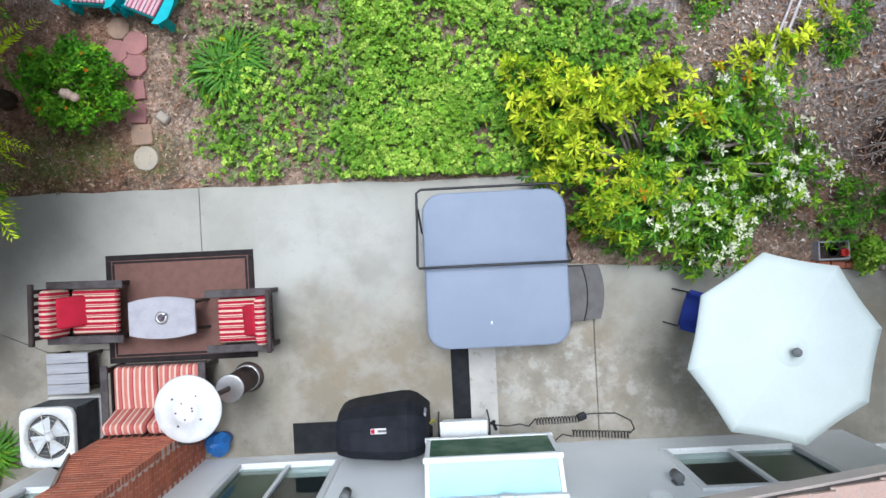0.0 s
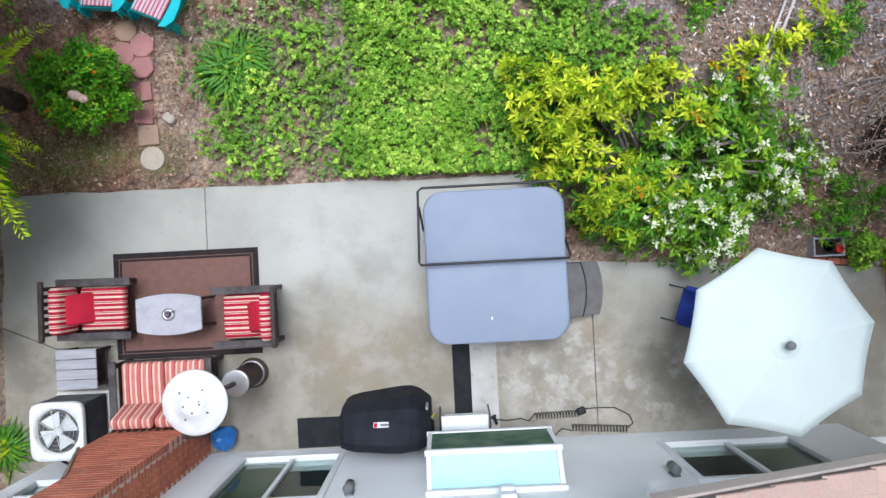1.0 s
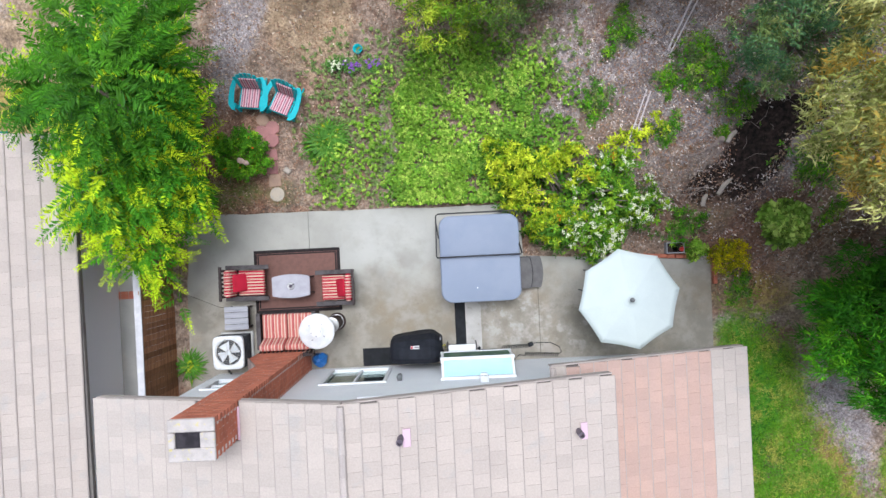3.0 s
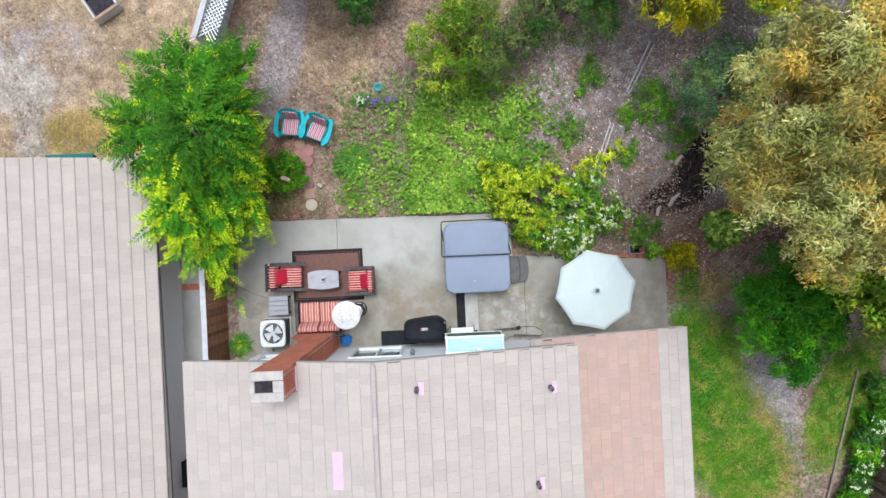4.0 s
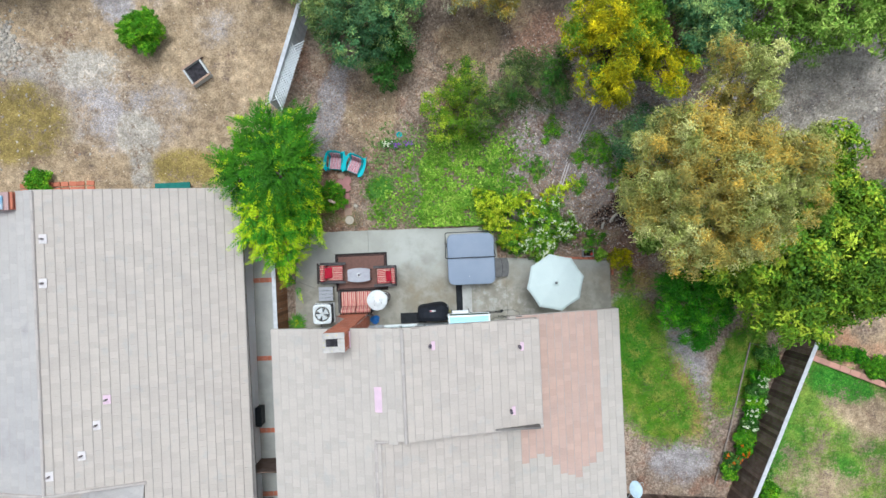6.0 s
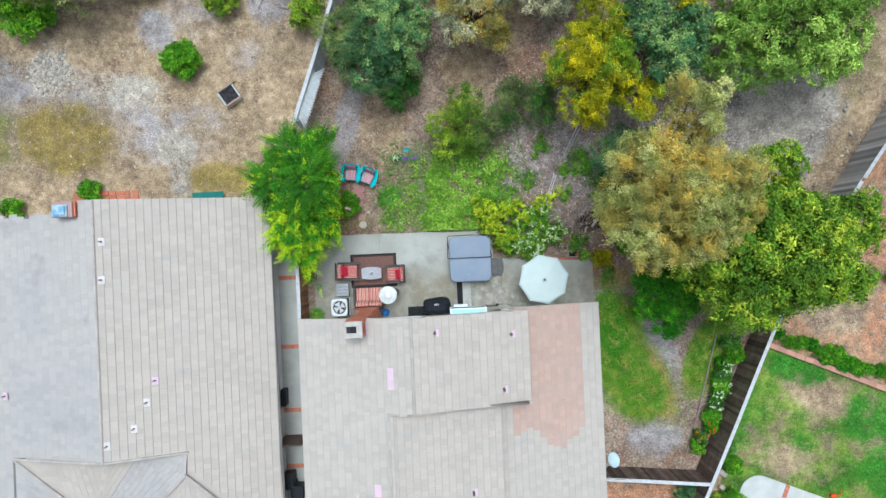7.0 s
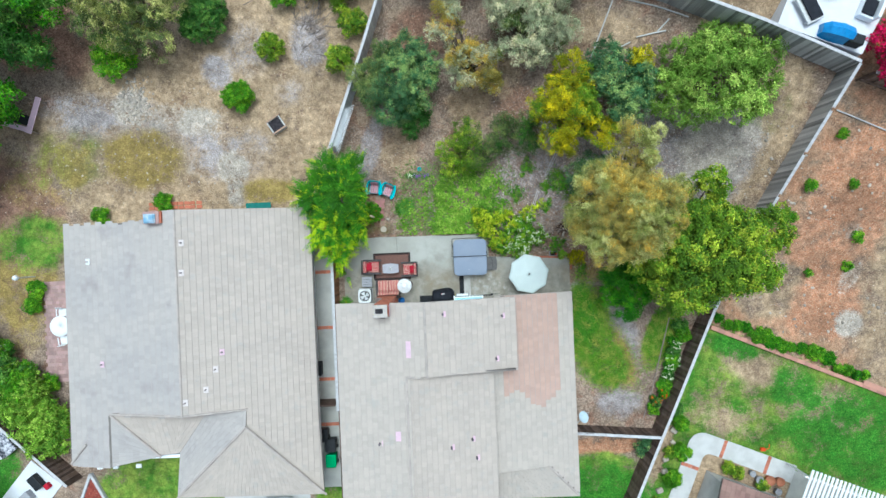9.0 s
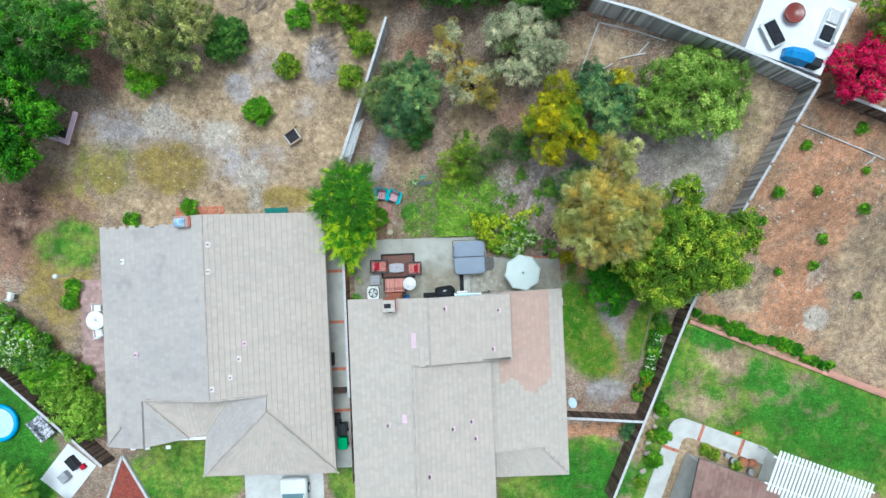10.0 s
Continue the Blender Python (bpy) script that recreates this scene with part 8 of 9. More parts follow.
solid("timber_edge", Geo().tube([(15.9, -10.6, 0.06), (16.6, -8.5, 0.06), (17.7, -4.6, 0.08), (18.9, -5.0, 0.08)], 0.035, 6), M["dry_wood"], "weathered timber edging of the flower bed", "edging", kind="structure")

# upper right: a white terrace behind the fence
DZ = 7.0
terr = solid("terrace", Geo().prism([(21.1, 10.4), (25.15, 8.75), (27.3, 12.6), (22.9, 14.4)], DZ - 1.2, DZ), M["deck_white"], "white concrete terrace behind the top fence", "terrace", kind="structure")
lc = thing("lounge_chair", "dark cushioned lounge chair on white terrace", "chair", pose(22.5, 11.05, DZ, 0, 0, 24))
part("frame", Geo().rbox((0, 0, 0.3), (0.9, 1.5, 0.06), 0.02, 1), M["steel"], lc)
part("cushion", Geo().rbox((0.08, 0, 0.38), (0.62, 1.3, 0.1), 0.03, 2), M["cover_black"], lc)
for x in (-0.4, 0.4):
    for y in (-0.6, 0.6):
        part("leg", Geo().rbox((x, y, 0.14), (0.05, 0.05, 0.28), 0.006, 1), M["steel"], lc)
solid("fire_bowl", Geo().lathe([(0.3, 0), (0.5, 0.2), (0.55, 0.42), (0.48, 0.42), (0.3, 0.3), (0, 0.28)], n=26), M["pot_red"], "large dark red glazed bowl on the terrace", "bowl", at=pose(23.7, 12.1, DZ), smooth=True)
cover = Geo()
secs = [(-0.85, 0.28, 0.5), (-0.6, 0.36, 0.8), (0.0, 0.4, 0.9), (0.6, 0.36, 0.75), (0.85, 0.25, 0.45)]
for x, w, h in secs:
    cover.v += [(x, -w, 0.02), (x, -w * 0.8, h * 0.8), (x, 0, h), (x, w * 0.8, h * 0.8), (x, w, 0.02)]
cover.f = [(i * 5 + j, i * 5 + j + 1, (i + 1) * 5 + j + 1, (i + 1) * 5 + j) for i in range(4) for j in range(4)] + [(4, 3, 2, 1, 0), (20, 21, 22, 23, 24)]
solid("covered_scooter", cover, M["blue_paint"], "low bulky thing under a bright blue cover", "cover", at=pose(23.85, 9.75, DZ, 0, 0, -18))
solid("storage_box", Geo().rbox((0, 0, 0.3), (0.7, 0.5, 0.6), 0.06, 2), M["plastic_black"], "black storage box beside the blue cover", "box", at=pose(24.6, 9.35, DZ, 0, 0, -20))
os_ = thing("outdoor_sofa", "grey outdoor sofa with black cushion on terrace", "sofa", pose(25.6, 11.3, DZ, 0, 0, 65))
part("base", Geo().rbox((0, 0, 0.22), (2.0, 0.8, 0.4), 0.04, 2), M["stucco"], os_)
part("backrest", Geo().rbox((0, -0.35, 0.6), (2.0, 0.16, 0.45), 0.04, 2), M["stucco"], os_)
part("cushion", Geo().rbox((-0.5, 0.08, 0.48), (0.8, 0.62, 0.14), 0.05, 2), M["cover_black"], os_)
part("cushion", Geo().rbox((0.45, 0.08, 0.48), (0.8, 0.62, 0.14), 0.05, 2), M["steel"], os_)


# ---- trees and plants ----
def crown_points(rng, lobes, leaf, cover):
    """Leaf places on small clumps that stand on the skin of the lobes, with the shade of each clump."""
    P, N, T = [], [], []
    for i, (cx, cy, cz, rx, ry, rz) in enumerate(lobes):
        size = (rx * ry * rz) ** (1 / 3)
        rs = min(max(size * 0.3, 0.05), 0.26)
        k = max(5, int(2.5 * (size / rs) ** 2))
        if i == 0:
            k = max(3, k * 2 // 3)
        d = rng.normal(0, 1, (k, 3)) + [[0, 0, 0.45]]
        d /= np.linalg.norm(d, axis=1, keepdims=True)
        c = d * rng.uniform(0.6, 1.08, (k, 1)) * [[rx, ry, rz]] + [[cx, cy, cz]]
        r = rs * rng.uniform(0.65, 1.25, (k, 1))
        m = max(6, int(cover * 6.2 * rs * rs / (leaf[0] * leaf[1])))
        e = np.repeat(d, m, 0) * 0.75 + rng.normal(0, 0.62, (k * m, 3)) + [[0, 0, 0.25]]
        e /= np.linalg.norm(e, axis=1, keepdims=True)
        P.append(np.repeat(c, m, 0) + e * np.repeat(r, m, 0) * rng.uniform(0.3, 1.5, (k * m, 1)))
        N.append(e + rng.normal(0, 0.3, (k * m, 3)))
        T.append(np.repeat(np.clip(rng.normal(0, 0.2, k) + rng.normal(0, 0.16), -0.5, 0.5), m) + rng.normal(0, 0.08, k * m))
    return np.concatenate(P), np.concatenate(N), np.concatenate(T)


def make_lobes(rng, c, r, n, frac=(0.24, 0.42)):
    """Rounded masses set over an ellipsoid, apart from one another."""
    res = [(c[0], c[1], c[2] - 0.1 * r[2], r[0] * 0.62, r[1] * 0.62, r[2] * 0.6)]
    for i in range(n):
        h = 1.0 - 1.45 * (i + 0.5) / n + rng.uniform(-0.08, 0.08)
        a = 2.4 * i + rng.uniform(-0.45, 0.45)
        w = math.sqrt(max(0.02, 1 - h * h)) * rng.uniform(0.62, 0.86)
        f = rng.uniform(*frac) * (0.82 if n > 16 else 1.0)
        res.append((c[0] + r[0] * w * math.cos(a), c[1] + r[1] * w * math.sin(a), c[2] + r[2] * h * rng.uniform(0.5, 0.78), r[0] * f, r[1] * f, min(r[2] * f * 1.1, 1.2 * r[0] * f)))
    return res


def tree(seed, label, xy, crown, radii, mat, n_lobes=9, leaf=(0.13, 0.05), bark="bark", category="tree", name="tree", second=None, group="", droop=0.25, trunk_r=None, more=(), flowers=None, cover=1.0):
    """A tapered trunk, limbs to each mass of the crown, and a crown of separate leaves in clumps."""
    rng = np.random.default_rng(seed)
    x, y = xy
    z = gz(x, y)
    t = thing(name, label, category, pose(x, y, z), group)
    lobes = make_lobes(rng, (crown[0] - x, crown[1] - y, crown[2] - z), radii, n_lobes)
    for c, r, k in more:
        lobes += make_lobes(rng, (c[0] - x, c[1] - y, c[2] - z), r, k)
    tr = trunk_r or 0.035 * (crown[2] - z + radii[2]) + 0.02
    fork = Vector((0.25 * (crown[0] - x), 0.25 * (crown[1] - y), max(0.12, 0.40 * (crown[2] - z))))
    part("trunk", Geo().tube([(0, 0, -0.15), (0.02, 0.01, 0.05), fork * 0.5 + Vector((0.04, 0, 0)), fork, fork + Vector((0.0, 0.0, 0.1))], [tr * 1.5, tr * 1.1, tr, tr * 0.85, tr * 0.4], 10), M[bark], t, "", True)
    for lx, ly, lz, *_ in lobes[1:]:
        e = Vector((lx, ly, lz))
        m = fork.lerp(e, 0.5) + Vector((0, 0, -0.08 * (e - fork).length))
        part("limb", Geo().tube([fork - Vector((0, 0, 0.1)), m, e], [tr * 0.5, tr * 0.32, tr * 0.08], 6), M[bark], t, "", True)
    P, N, T = crown_points(rng, lobes, leaf, cover)
    v, f = rosettes(P, N, 2, leaf[0], leaf[1], 0.15, rng, droop)
    tone = np.repeat(T, 2)
    if second:
        share, mat2, where = second
        q = P * 1.7 + seed
        wave = np.sin(q[:, 0] + 1.3 * np.sin(q[:, 1])) * np.sin(q[:, 1] + 1.1 * np.sin(q[:, 2])) + 0.5 * np.sin(2.3 * q[:, 2] + q[:, 0]) + rng.normal(0, 0.3, len(P))
        keep = where(P + [[x, y, z]], rng) if callable(where) else wave > np.quantile(wave, 1 - share)
        k2 = np.repeat(keep, 2)
        v4 = v.reshape(-1, 4, 3)
        for sel, m in ((~k2, mat), (k2, mat2)):
            vv = v4[sel].reshape(-1, 3)
            part("crown", soup("crown", vv, np.arange(len(vv)).reshape(-1, 4), tone[sel]), M[m], t)
    else:
        part("crown", soup("crown", v, f, tone), M[mat], t)
    if flowers:
        count, fm, size = flowers
        top = P[N[:, 2] > 0.3]
        pick = top[rng.integers(0, len(top), count)] + [[0, 0, 0.05]]
        part("blossom", soup("blossom", *rosettes(pick, np.tile([[0, 0, 1.0]], (count, 1)), 5, size, size * 0.55, 0.3, rng)), M[fm], t)
    return t


def bush(seed, label, x, y, r, h, mat, leaf=(0.09, 0.04), n=7, cover=1.0, **kw):
    z = gz(x, y)
    return tree(seed, label, (x, y), (x, y, z + h * 0.5), (r, r, h * 0.5), mat, n + 5, leaf, category="bush", name="bush", trunk_r=0.03, cover=cover, **kw)


def weed(seed, x, y, r, h):
    """A ragged flat clump of weeds, thin at its rim."""
    rng = np.random.default_rng(seed)
    z = gz(x, y)
    t = thing("weed_clump", "low ragged green weed clump on the leaf-strewn slope", "weeds", pose(x, y, z), "weed clumps on the slope")
    n = int(150 * (r / 0.35) ** 1.6)
    dx, dy = rng.normal(0, r * 0.55, n), rng.normal(0, r * 0.5, n)
    for _ in range(3):
        c = rng.integers(0, n)
        k = rng.random(n) < 0.16
        dx[k], dy[k] = dx[c] * 1.3 + rng.normal(0, r * 0.16, k.sum()), dy[c] * 1.3 + rng.normal(0, r * 0.16, k.sum())
    up = h * np.exp(-(dx ** 2 + dy ** 2) / (r * r)) * rng.uniform(0.2, 0.8, n) + 0.02
    P = np.stack([dx, dy, ground_z(x + dx, y + dy) - z + up], -1)
    A = np.stack([dx / r * 0.5, dy / r * 0.5, np.ones(n)], -1) + rng.normal(0, 0.3, (n, 3))
    tone = np.clip(rng.normal(0, 0.25, n), -0.5, 0.5)
    half = rng.random(n) < 0.55
    for sel, m in ((half, "leaf_green"), (~half, "leaf_olive")):
        part("leaves", soup("leaves", *rosettes(P[sel], A[sel], 6, 0.10, 0.03, 0.35, rng, 0.2), np.repeat(tone[sel], 6)), M[m], t)


# feathery tree beside the patio, in sprays
def feathery_tree():
    rng = np.random.default_rng(21)
    x0, y0 = -1.35, 2.4
    z0 = gz(x0, y0)
    t = thing("tree", "feathery bright green tree with drooping sprays", "tree", pose(x0, y0, z0))
    masses = [(0.35, 0.9, 3.6, 1.25, 1.5, 2.0), (-0.3, 2.0, 3.2, 1.1, 1.2, 1.6), (0.9, 1.9, 2.9, 0.9, 1.2, 1.5), (-1.1, 0.9, 3.3, 1.0, 1.1, 1.5), (-0.1, -0.6, 3.0, 1.2, 1.3, 1.7), (-0.3, -1.9, 2.4, 0.85, 1.05, 1.3), (0.9, -0.4, 2.6, 1.0, 1.1, 1.4), (-0.3, -2.7, 1.9, 0.4, 0.5, 0.6), (0.5, 0.6, 5.2, 0.7, 0.8, 0.9), (-0.1, -3.5, 1.2, 0.2, 0.3, 0.4), (-0.9, -1.0, 2.7, 0.8, 1.0, 1.2), (0.15, -0.3, 1.5, 0.6, 0.7, 0.6)]
    part("trunk", Geo().tube([(0, 0, -0.2), (0.05, 0.05, 1.2), (0.3, 0.3, 3.0), (0.45, 0.5, 5.4)], [0.16, 0.11, 0.07, 0.02], 10), M["bark"], t, "", True)
    for mx, my, mz, *_ in masses:
        part("limb", Geo().tube([(0.1, 0.1, 0.45 * mz), (0.5 * mx, 0.5 * my, 0.8 * mz), (mx, my, mz)], [0.07, 0.045, 0.012], 6), M["bark"], t, "", True)
    P, D, T = [], [], []
    for mx, my, mz, rx, ry, rz in masses:
        k = int(92 * (rx * ry * rz) ** (2 / 3))
        d = rng.normal(0, 1, (k, 3)) * [[1, 1, 0.75]] + [[0, 0, 0.25]]
        d /= np.linalg.norm(d, axis=1, keepdims=True)
        P.append(d * rng.uniform(0.35, 0.9, (k, 1)) * [[rx, ry, rz]] + [[mx, my, mz]])
        D.append(d * [[1, 1, 0.25]] + rng.normal(0, 0.22, (k, 3)) + [[0, -0.12, -0.02]])
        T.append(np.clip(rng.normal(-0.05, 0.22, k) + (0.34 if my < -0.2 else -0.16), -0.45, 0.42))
    P, D, T = np.concatenate(P), np.concatenate(D), np.concatenate(T)
    D /= np.linalg.norm(D, axis=1, keepdims=True)
    L = rng.uniform(0.55, 1.25, (len(P), 1)) * np.where(P[:, 1:2] < -1.6, 0.72, 1.0)
    tip = P + D * L
    low = (P[:, 2] + z0 < 0.25) | (tip[:, 0] + x0 > 0.12 + 0.2 * (P[:, 2] - 2.5)) | ((tip[:, 0] + x0 > -0.9) & (tip[:, 1] + y0 < -0.2))
    P, D, L, T = P[~low], D[~low], L[~low], T[~low]
    vs, ts = [], []
    steps = 24
    for i in range(steps):
        u = (i + 0.5) / steps
        c = P + D * L * u - np.array([[0, 0, 1.0]]) * L * 0.32 * u * u
        side = np.cross(D, [[0, 0, 1.0]])
        side /= np.linalg.norm(side, axis=1, keepdims=True) + 1e-9
        for sgn in (1, -1):
            d2 = D * 0.55 + side * sgn * 0.85 + rng.normal(0, 0.2, D.shape)
            d2 /= np.linalg.norm(d2, axis=1, keepdims=True)
            ll = L * 0.19 * (1.2 - 0.85 * u) * rng.uniform(0.7, 1.3, L.shape)
            w = np.cross(d2, [[0, 0, 1.0]] + rng.normal(0, 0.35, D.shape))
            w /= np.linalg.norm(w, axis=1, keepdims=True) + 1e-9
            w = w * ll * 0.12
            tip = c + d2 * ll - [[0, 0, 0.02]]
            mid = c + d2 * ll * 0.5
            vs.append(np.stack([c, mid + w, tip, mid - w], 1))
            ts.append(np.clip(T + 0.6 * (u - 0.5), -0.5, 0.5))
    v = np.concatenate(vs).reshape(-1, 3)
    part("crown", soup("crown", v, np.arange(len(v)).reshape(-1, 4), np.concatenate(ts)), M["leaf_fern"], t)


feathery_tree()

# tall gum tree and its neighbours on the slope
tree(31, "tall gum tree with olive and tan feathery foliage", (14.1, 2.2), (12.7, 1.5, 7.9), (2.5, 2.55, 2.6), "leaf_euca", 36, (0.125, 0.028), "bark", droop=0.45, trunk_r=0.2, cover=0.75, second=(0.5, "leaf_euca_green", 0), more=(((13.5, 4.6, 9.0), (1.15, 1.1, 1.3), 7), ((14.1, 1.7, 9.5), (1.35, 1.7, 1.3), 9)))
tree(32, "broad tree with dense yellow-green crown", (17.2, 0.2), (18.0, -0.7, 4.8), (3.6, 2.9, 2.4), "leaf_lime", 40, (0.18, 0.08), trunk_r=0.2, cover=1.25, more=(((18.2, 2.6, 4.9), (1.3, 1.2, 1.3), 6), ((21.6, 0.3, 4.5), (1.5, 1.4, 1.3), 7), ((15.3, -1.5, 4.2), (1.3, 1.1, 1.1), 6)))
tree(33, "low dark green tree beneath the broad tree", (15.2, -2.0), (14.9, -2.2, 1.7), (1.6, 1.9, 1.4), "leaf_deep", 14, (0.22, 0.035), droop=0.6)
tree(34, "round fresh green tree near the top fence", (18.2, 8.0), (18.5, 8.2, 6.0), (3.3, 2.7, 2.0), "leaf_bright", 22, (0.17, 0.06))
tree(35, "golden yellow tree on the slope", (10.9, 6.3), (10.9, 6.8, 5.4), (1.7, 2.3, 2.0), "leaf_gold", 18, (0.13, 0.038), second=(0.25, "leaf_lime", 0), more=(((12.7, 6.0, 4.9), (1.2, 0.9, 1.0), 5), ((11.2, 8.9, 5.8), (1.2, 1.1, 1.1), 5)))
tree(36, "blue-green small tree on the slope", (13.9, 8.2), (13.8, 8.4, 5.6), (1.8, 2.1, 1.7), "leaf_blue", 14, (0.15, 0.05), second=(0, "leaf_gold", lambda P, rng: (P[:, 0] > 14.1) & (P[:, 1] > 8.8) & (P[:, 2] > 5.2)))
tree(37, "dark blue-green tree beside the boundary fence", (2.5, 9.6), (2.2, 9.7, 3.0), (2.3, 2.5, 2.0), "leaf_blue", 16, (0.13, 0.045), second=(0.3, "leaf_olive", lambda P, rng: P[:, 0] - 0.4 * (P[:, 1] - 9.7) + rng.normal(0, 0.6, len(P)) < 1.2))
tree(38, "dark green bushy tree below the slope fence", (2.9, 7.9), (2.8, 7.8, 1.9), (0.95, 1.2, 1.2), "leaf_dark", 9, (0.14, 0.055))
tree(39, "grey sage tree with tan branch tips", (8.8, 11.2), (9.1, 11.7, 5.2), (2.5, 2.3, 2.1), "leaf_sage", 18, (0.15, 0.038), second=(0.1, "leaf_olive", 0), cover=0.85)
tree(40, "tan-leaved young tree on the slope", (6.2, 10.2), (6.3, 9.9, 4.2), (1.6, 1.4, 1.4), "leaf_euca", 12, (0.14, 0.036), second=(0.45, "leaf_sage", 0), cover=0.7, more=(((5.0, 12.3, 4.6), (1.1, 1.3, 1.2), 6), ((7.2, 9.0, 3.9), (0.9, 0.7, 0.8), 4)))
tree(41, "small olive green tree above the ground cover", (5.9, 5.6), (5.8, 5.7, 2.2), (1.7, 1.4, 1.2), "leaf_lime", 11, (0.12, 0.035), second=(0.4, "leaf_olive", lambda P, rng: P[:, 0] + rng.normal(0, 0.5, len(P)) > 6.3), cover=0.65)
tree(42, "blue-green brushy tree behind the golden tree", (8.6, 6.4), (8.7, 6.4, 2.7), (1.5, 1.5, 1.1), "leaf_olive", 10, (0.13, 0.035), second=(0.3, "leaf_dark", 0), cover=0.5)
tree(43, "blue-green shrub under the gum tree", (12.9, 4.0), (12.8, 3.9, 3.0), (1.5, 1.3, 1.1), "leaf_blue", 11, (0.14, 0.03), second=(0.3, "leaf_olive", 0), cover=0.6)
tree(44, "large dark tree in the neighbour garden", (-19.6, 14.6), (-19.6, 14.0, 4.0), (4.2, 3.3, 2.8), "leaf_dark", 26, (0.2, 0.075), second=(0.3, "leaf_deep", 0), cover=0.8)
tree(45, "large bright green tree over the neighbour bench", (-21.3, 9.3), (-22.3, 9.2, 3.6), (3.0, 3.9, 2.7), "leaf_deep", 24, (0.24, 0.11), cover=0.95)
tree(46, "grey-olive tree with tan tips", (-12.6, 14.2), (-12.4, 14.4, 3.4), (3.6, 2.8, 2.4), "leaf_olive", 22, (0.16, 0.045), second=(0.45, "leaf_euca_green", 0), cover=0.7)
tree(47, "dark blue-green trees beyond the top fence", (0.2, 17.5), (0.4, 17.5, 4.0), (2.6, 2.0, 2.2), "leaf_dark", 14, (0.18, 0.07))
tree(48, "dark green tree beyond the top fence", (5.2, 15.8), (5.3, 15.8, 5.2), (2.6, 1.8, 2.2), "leaf_dark", 14, (0.18, 0.07))
tree(49, "fresh green tree beside the white terrace", (29.2, 11.6), (29.2, 11.4, 8.2), (2.0, 1.9, 1.8), "leaf_lime", 13, (0.17, 0.07))
tree(50, "crimson flowering bougainvillea by the fence", (27.9, 8.9), (27.6, 8.9, 7.0), (2.2, 1.9, 1.4), "red_flower", 18, (0.13, 0.085), cover=1.3, category="bush", name="bush")
tree(51, "dark green tree at the top of the garden", (10.6, 14.2), (10.7, 14.2, 6.2), (2.0, 1.6, 1.9), "leaf_dark", 13, (0.16, 0.06))

# bushes
bush(60, "round clipped bush with sage green leaves", -7.4, 9.55, 0.95, 1.3, "leaf_green", (0.075, 0.03), 20, 1.5)
bush(61, "round dense dark bush by the olive tree", -9.0, 14.0, 1.45, 2.2, "leaf_dark", (0.1, 0.045), 20, 1.2)
bush(62, "bright green spreading bush", -14.6, 12.2, 1.35, 1.4, "leaf_green", (0.15, 0.07), 14, 1.2)
bush(63, "small yellow-green round bush", -5.3, 12.3, 0.85, 1.3, "leaf_lime", (0.08, 0.035), 14, 1.3)
bush(64, "bright green bush near the garden end", -4.4, 15.3, 0.9, 1.2, "leaf_green", (0.12, 0.06))
for k, (x, y, r) in enumerate(((-1.25, 11.3, 0.85), (-0.5, 13.4, 0.8), (-1.0, 15.0, 0.95), (-2.6, 15.6, 0.9))):
    bush(65 + k, "yellow-green bush along the whitewashed fence", x, y, r, 1.5, "leaf_lime", (0.12, 0.06), group="bushes by the white fence")
bush(70, "green bush with tiny orange blossoms by the path", -0.02, 2.45, 0.72, 0.95, "leaf_green", (0.075, 0.038), 14, flowers=(16, "orange_flower", 0.035))
for k, (x, y, r, h) in enumerate(((8.69, 3.19, 0.33, 0.4), (10.3, 3.45, 0.24, 0.3), (11.2, 3.52, 0.4, 0.5), (10.35, 2.4, 0.26, 0.3), (11.84, 2.8, 0.38, 0.5), (11.0, 0.02, 0.36, 0.5), (13.95, 1.45, 0.6, 0.7), (12.5, -1.6, 0.3, 0.2), (9.3, 4.6, 0.35, 0.4), (10.9, 4.0, 0.4, 0.5))):
    weed(80 + k, x, y, r * 1.15, h)
bush(92, "bright green leafy clump by the patio edge", 11.38, -0.50, 0.26, 0.35, "cover_leaf", (0.08, 0.05), 5)
bush(95, "bright lime green maple-leaved shrub on the slope", 13.25, 0.05, 0.5, 0.8, "leaf_bright", (0.17, 0.12), 8, 0.8)
bush(96, "low clump of yellow and orange weeds", 12.25, -0.75, 0.55, 0.3, "leaf_gold", (0.08, 0.03), 6, 0.5)
for k, (x, y) in enumerate(((26.06, 5.4), (27.3, 2.77), (29.9, 3.83), (30.4, 1.56), (28.25, -0.19), (24.95, 2.8), (24.3, 1.1), (28.1, -1.9), (25.9, -2.2), (31.2, -4.0), (29.0, 6.2))):
    bush(100 + k, "small green shrub on bare orange soil", x, y, random.uniform(0.2, 0.4), 0.4, "leaf_green", (0.09, 0.04), 4, 0.7, group="shrubs on the orange bank")
for k in range(17):
    u = k / 16
    x, y = 20.6 + 8.6 * u, -4.85 - 3.75 * u
    bush(120 + k, "dark green bedding plant behind the low wall", x, y + random.uniform(-0.1, 0.35), random.uniform(0.24, 0.48), 0.5, "leaf_green" if k % 3 else "leaf_deep", (0.11, 0.05), 4, 0.65, group="plants in the wall bed")
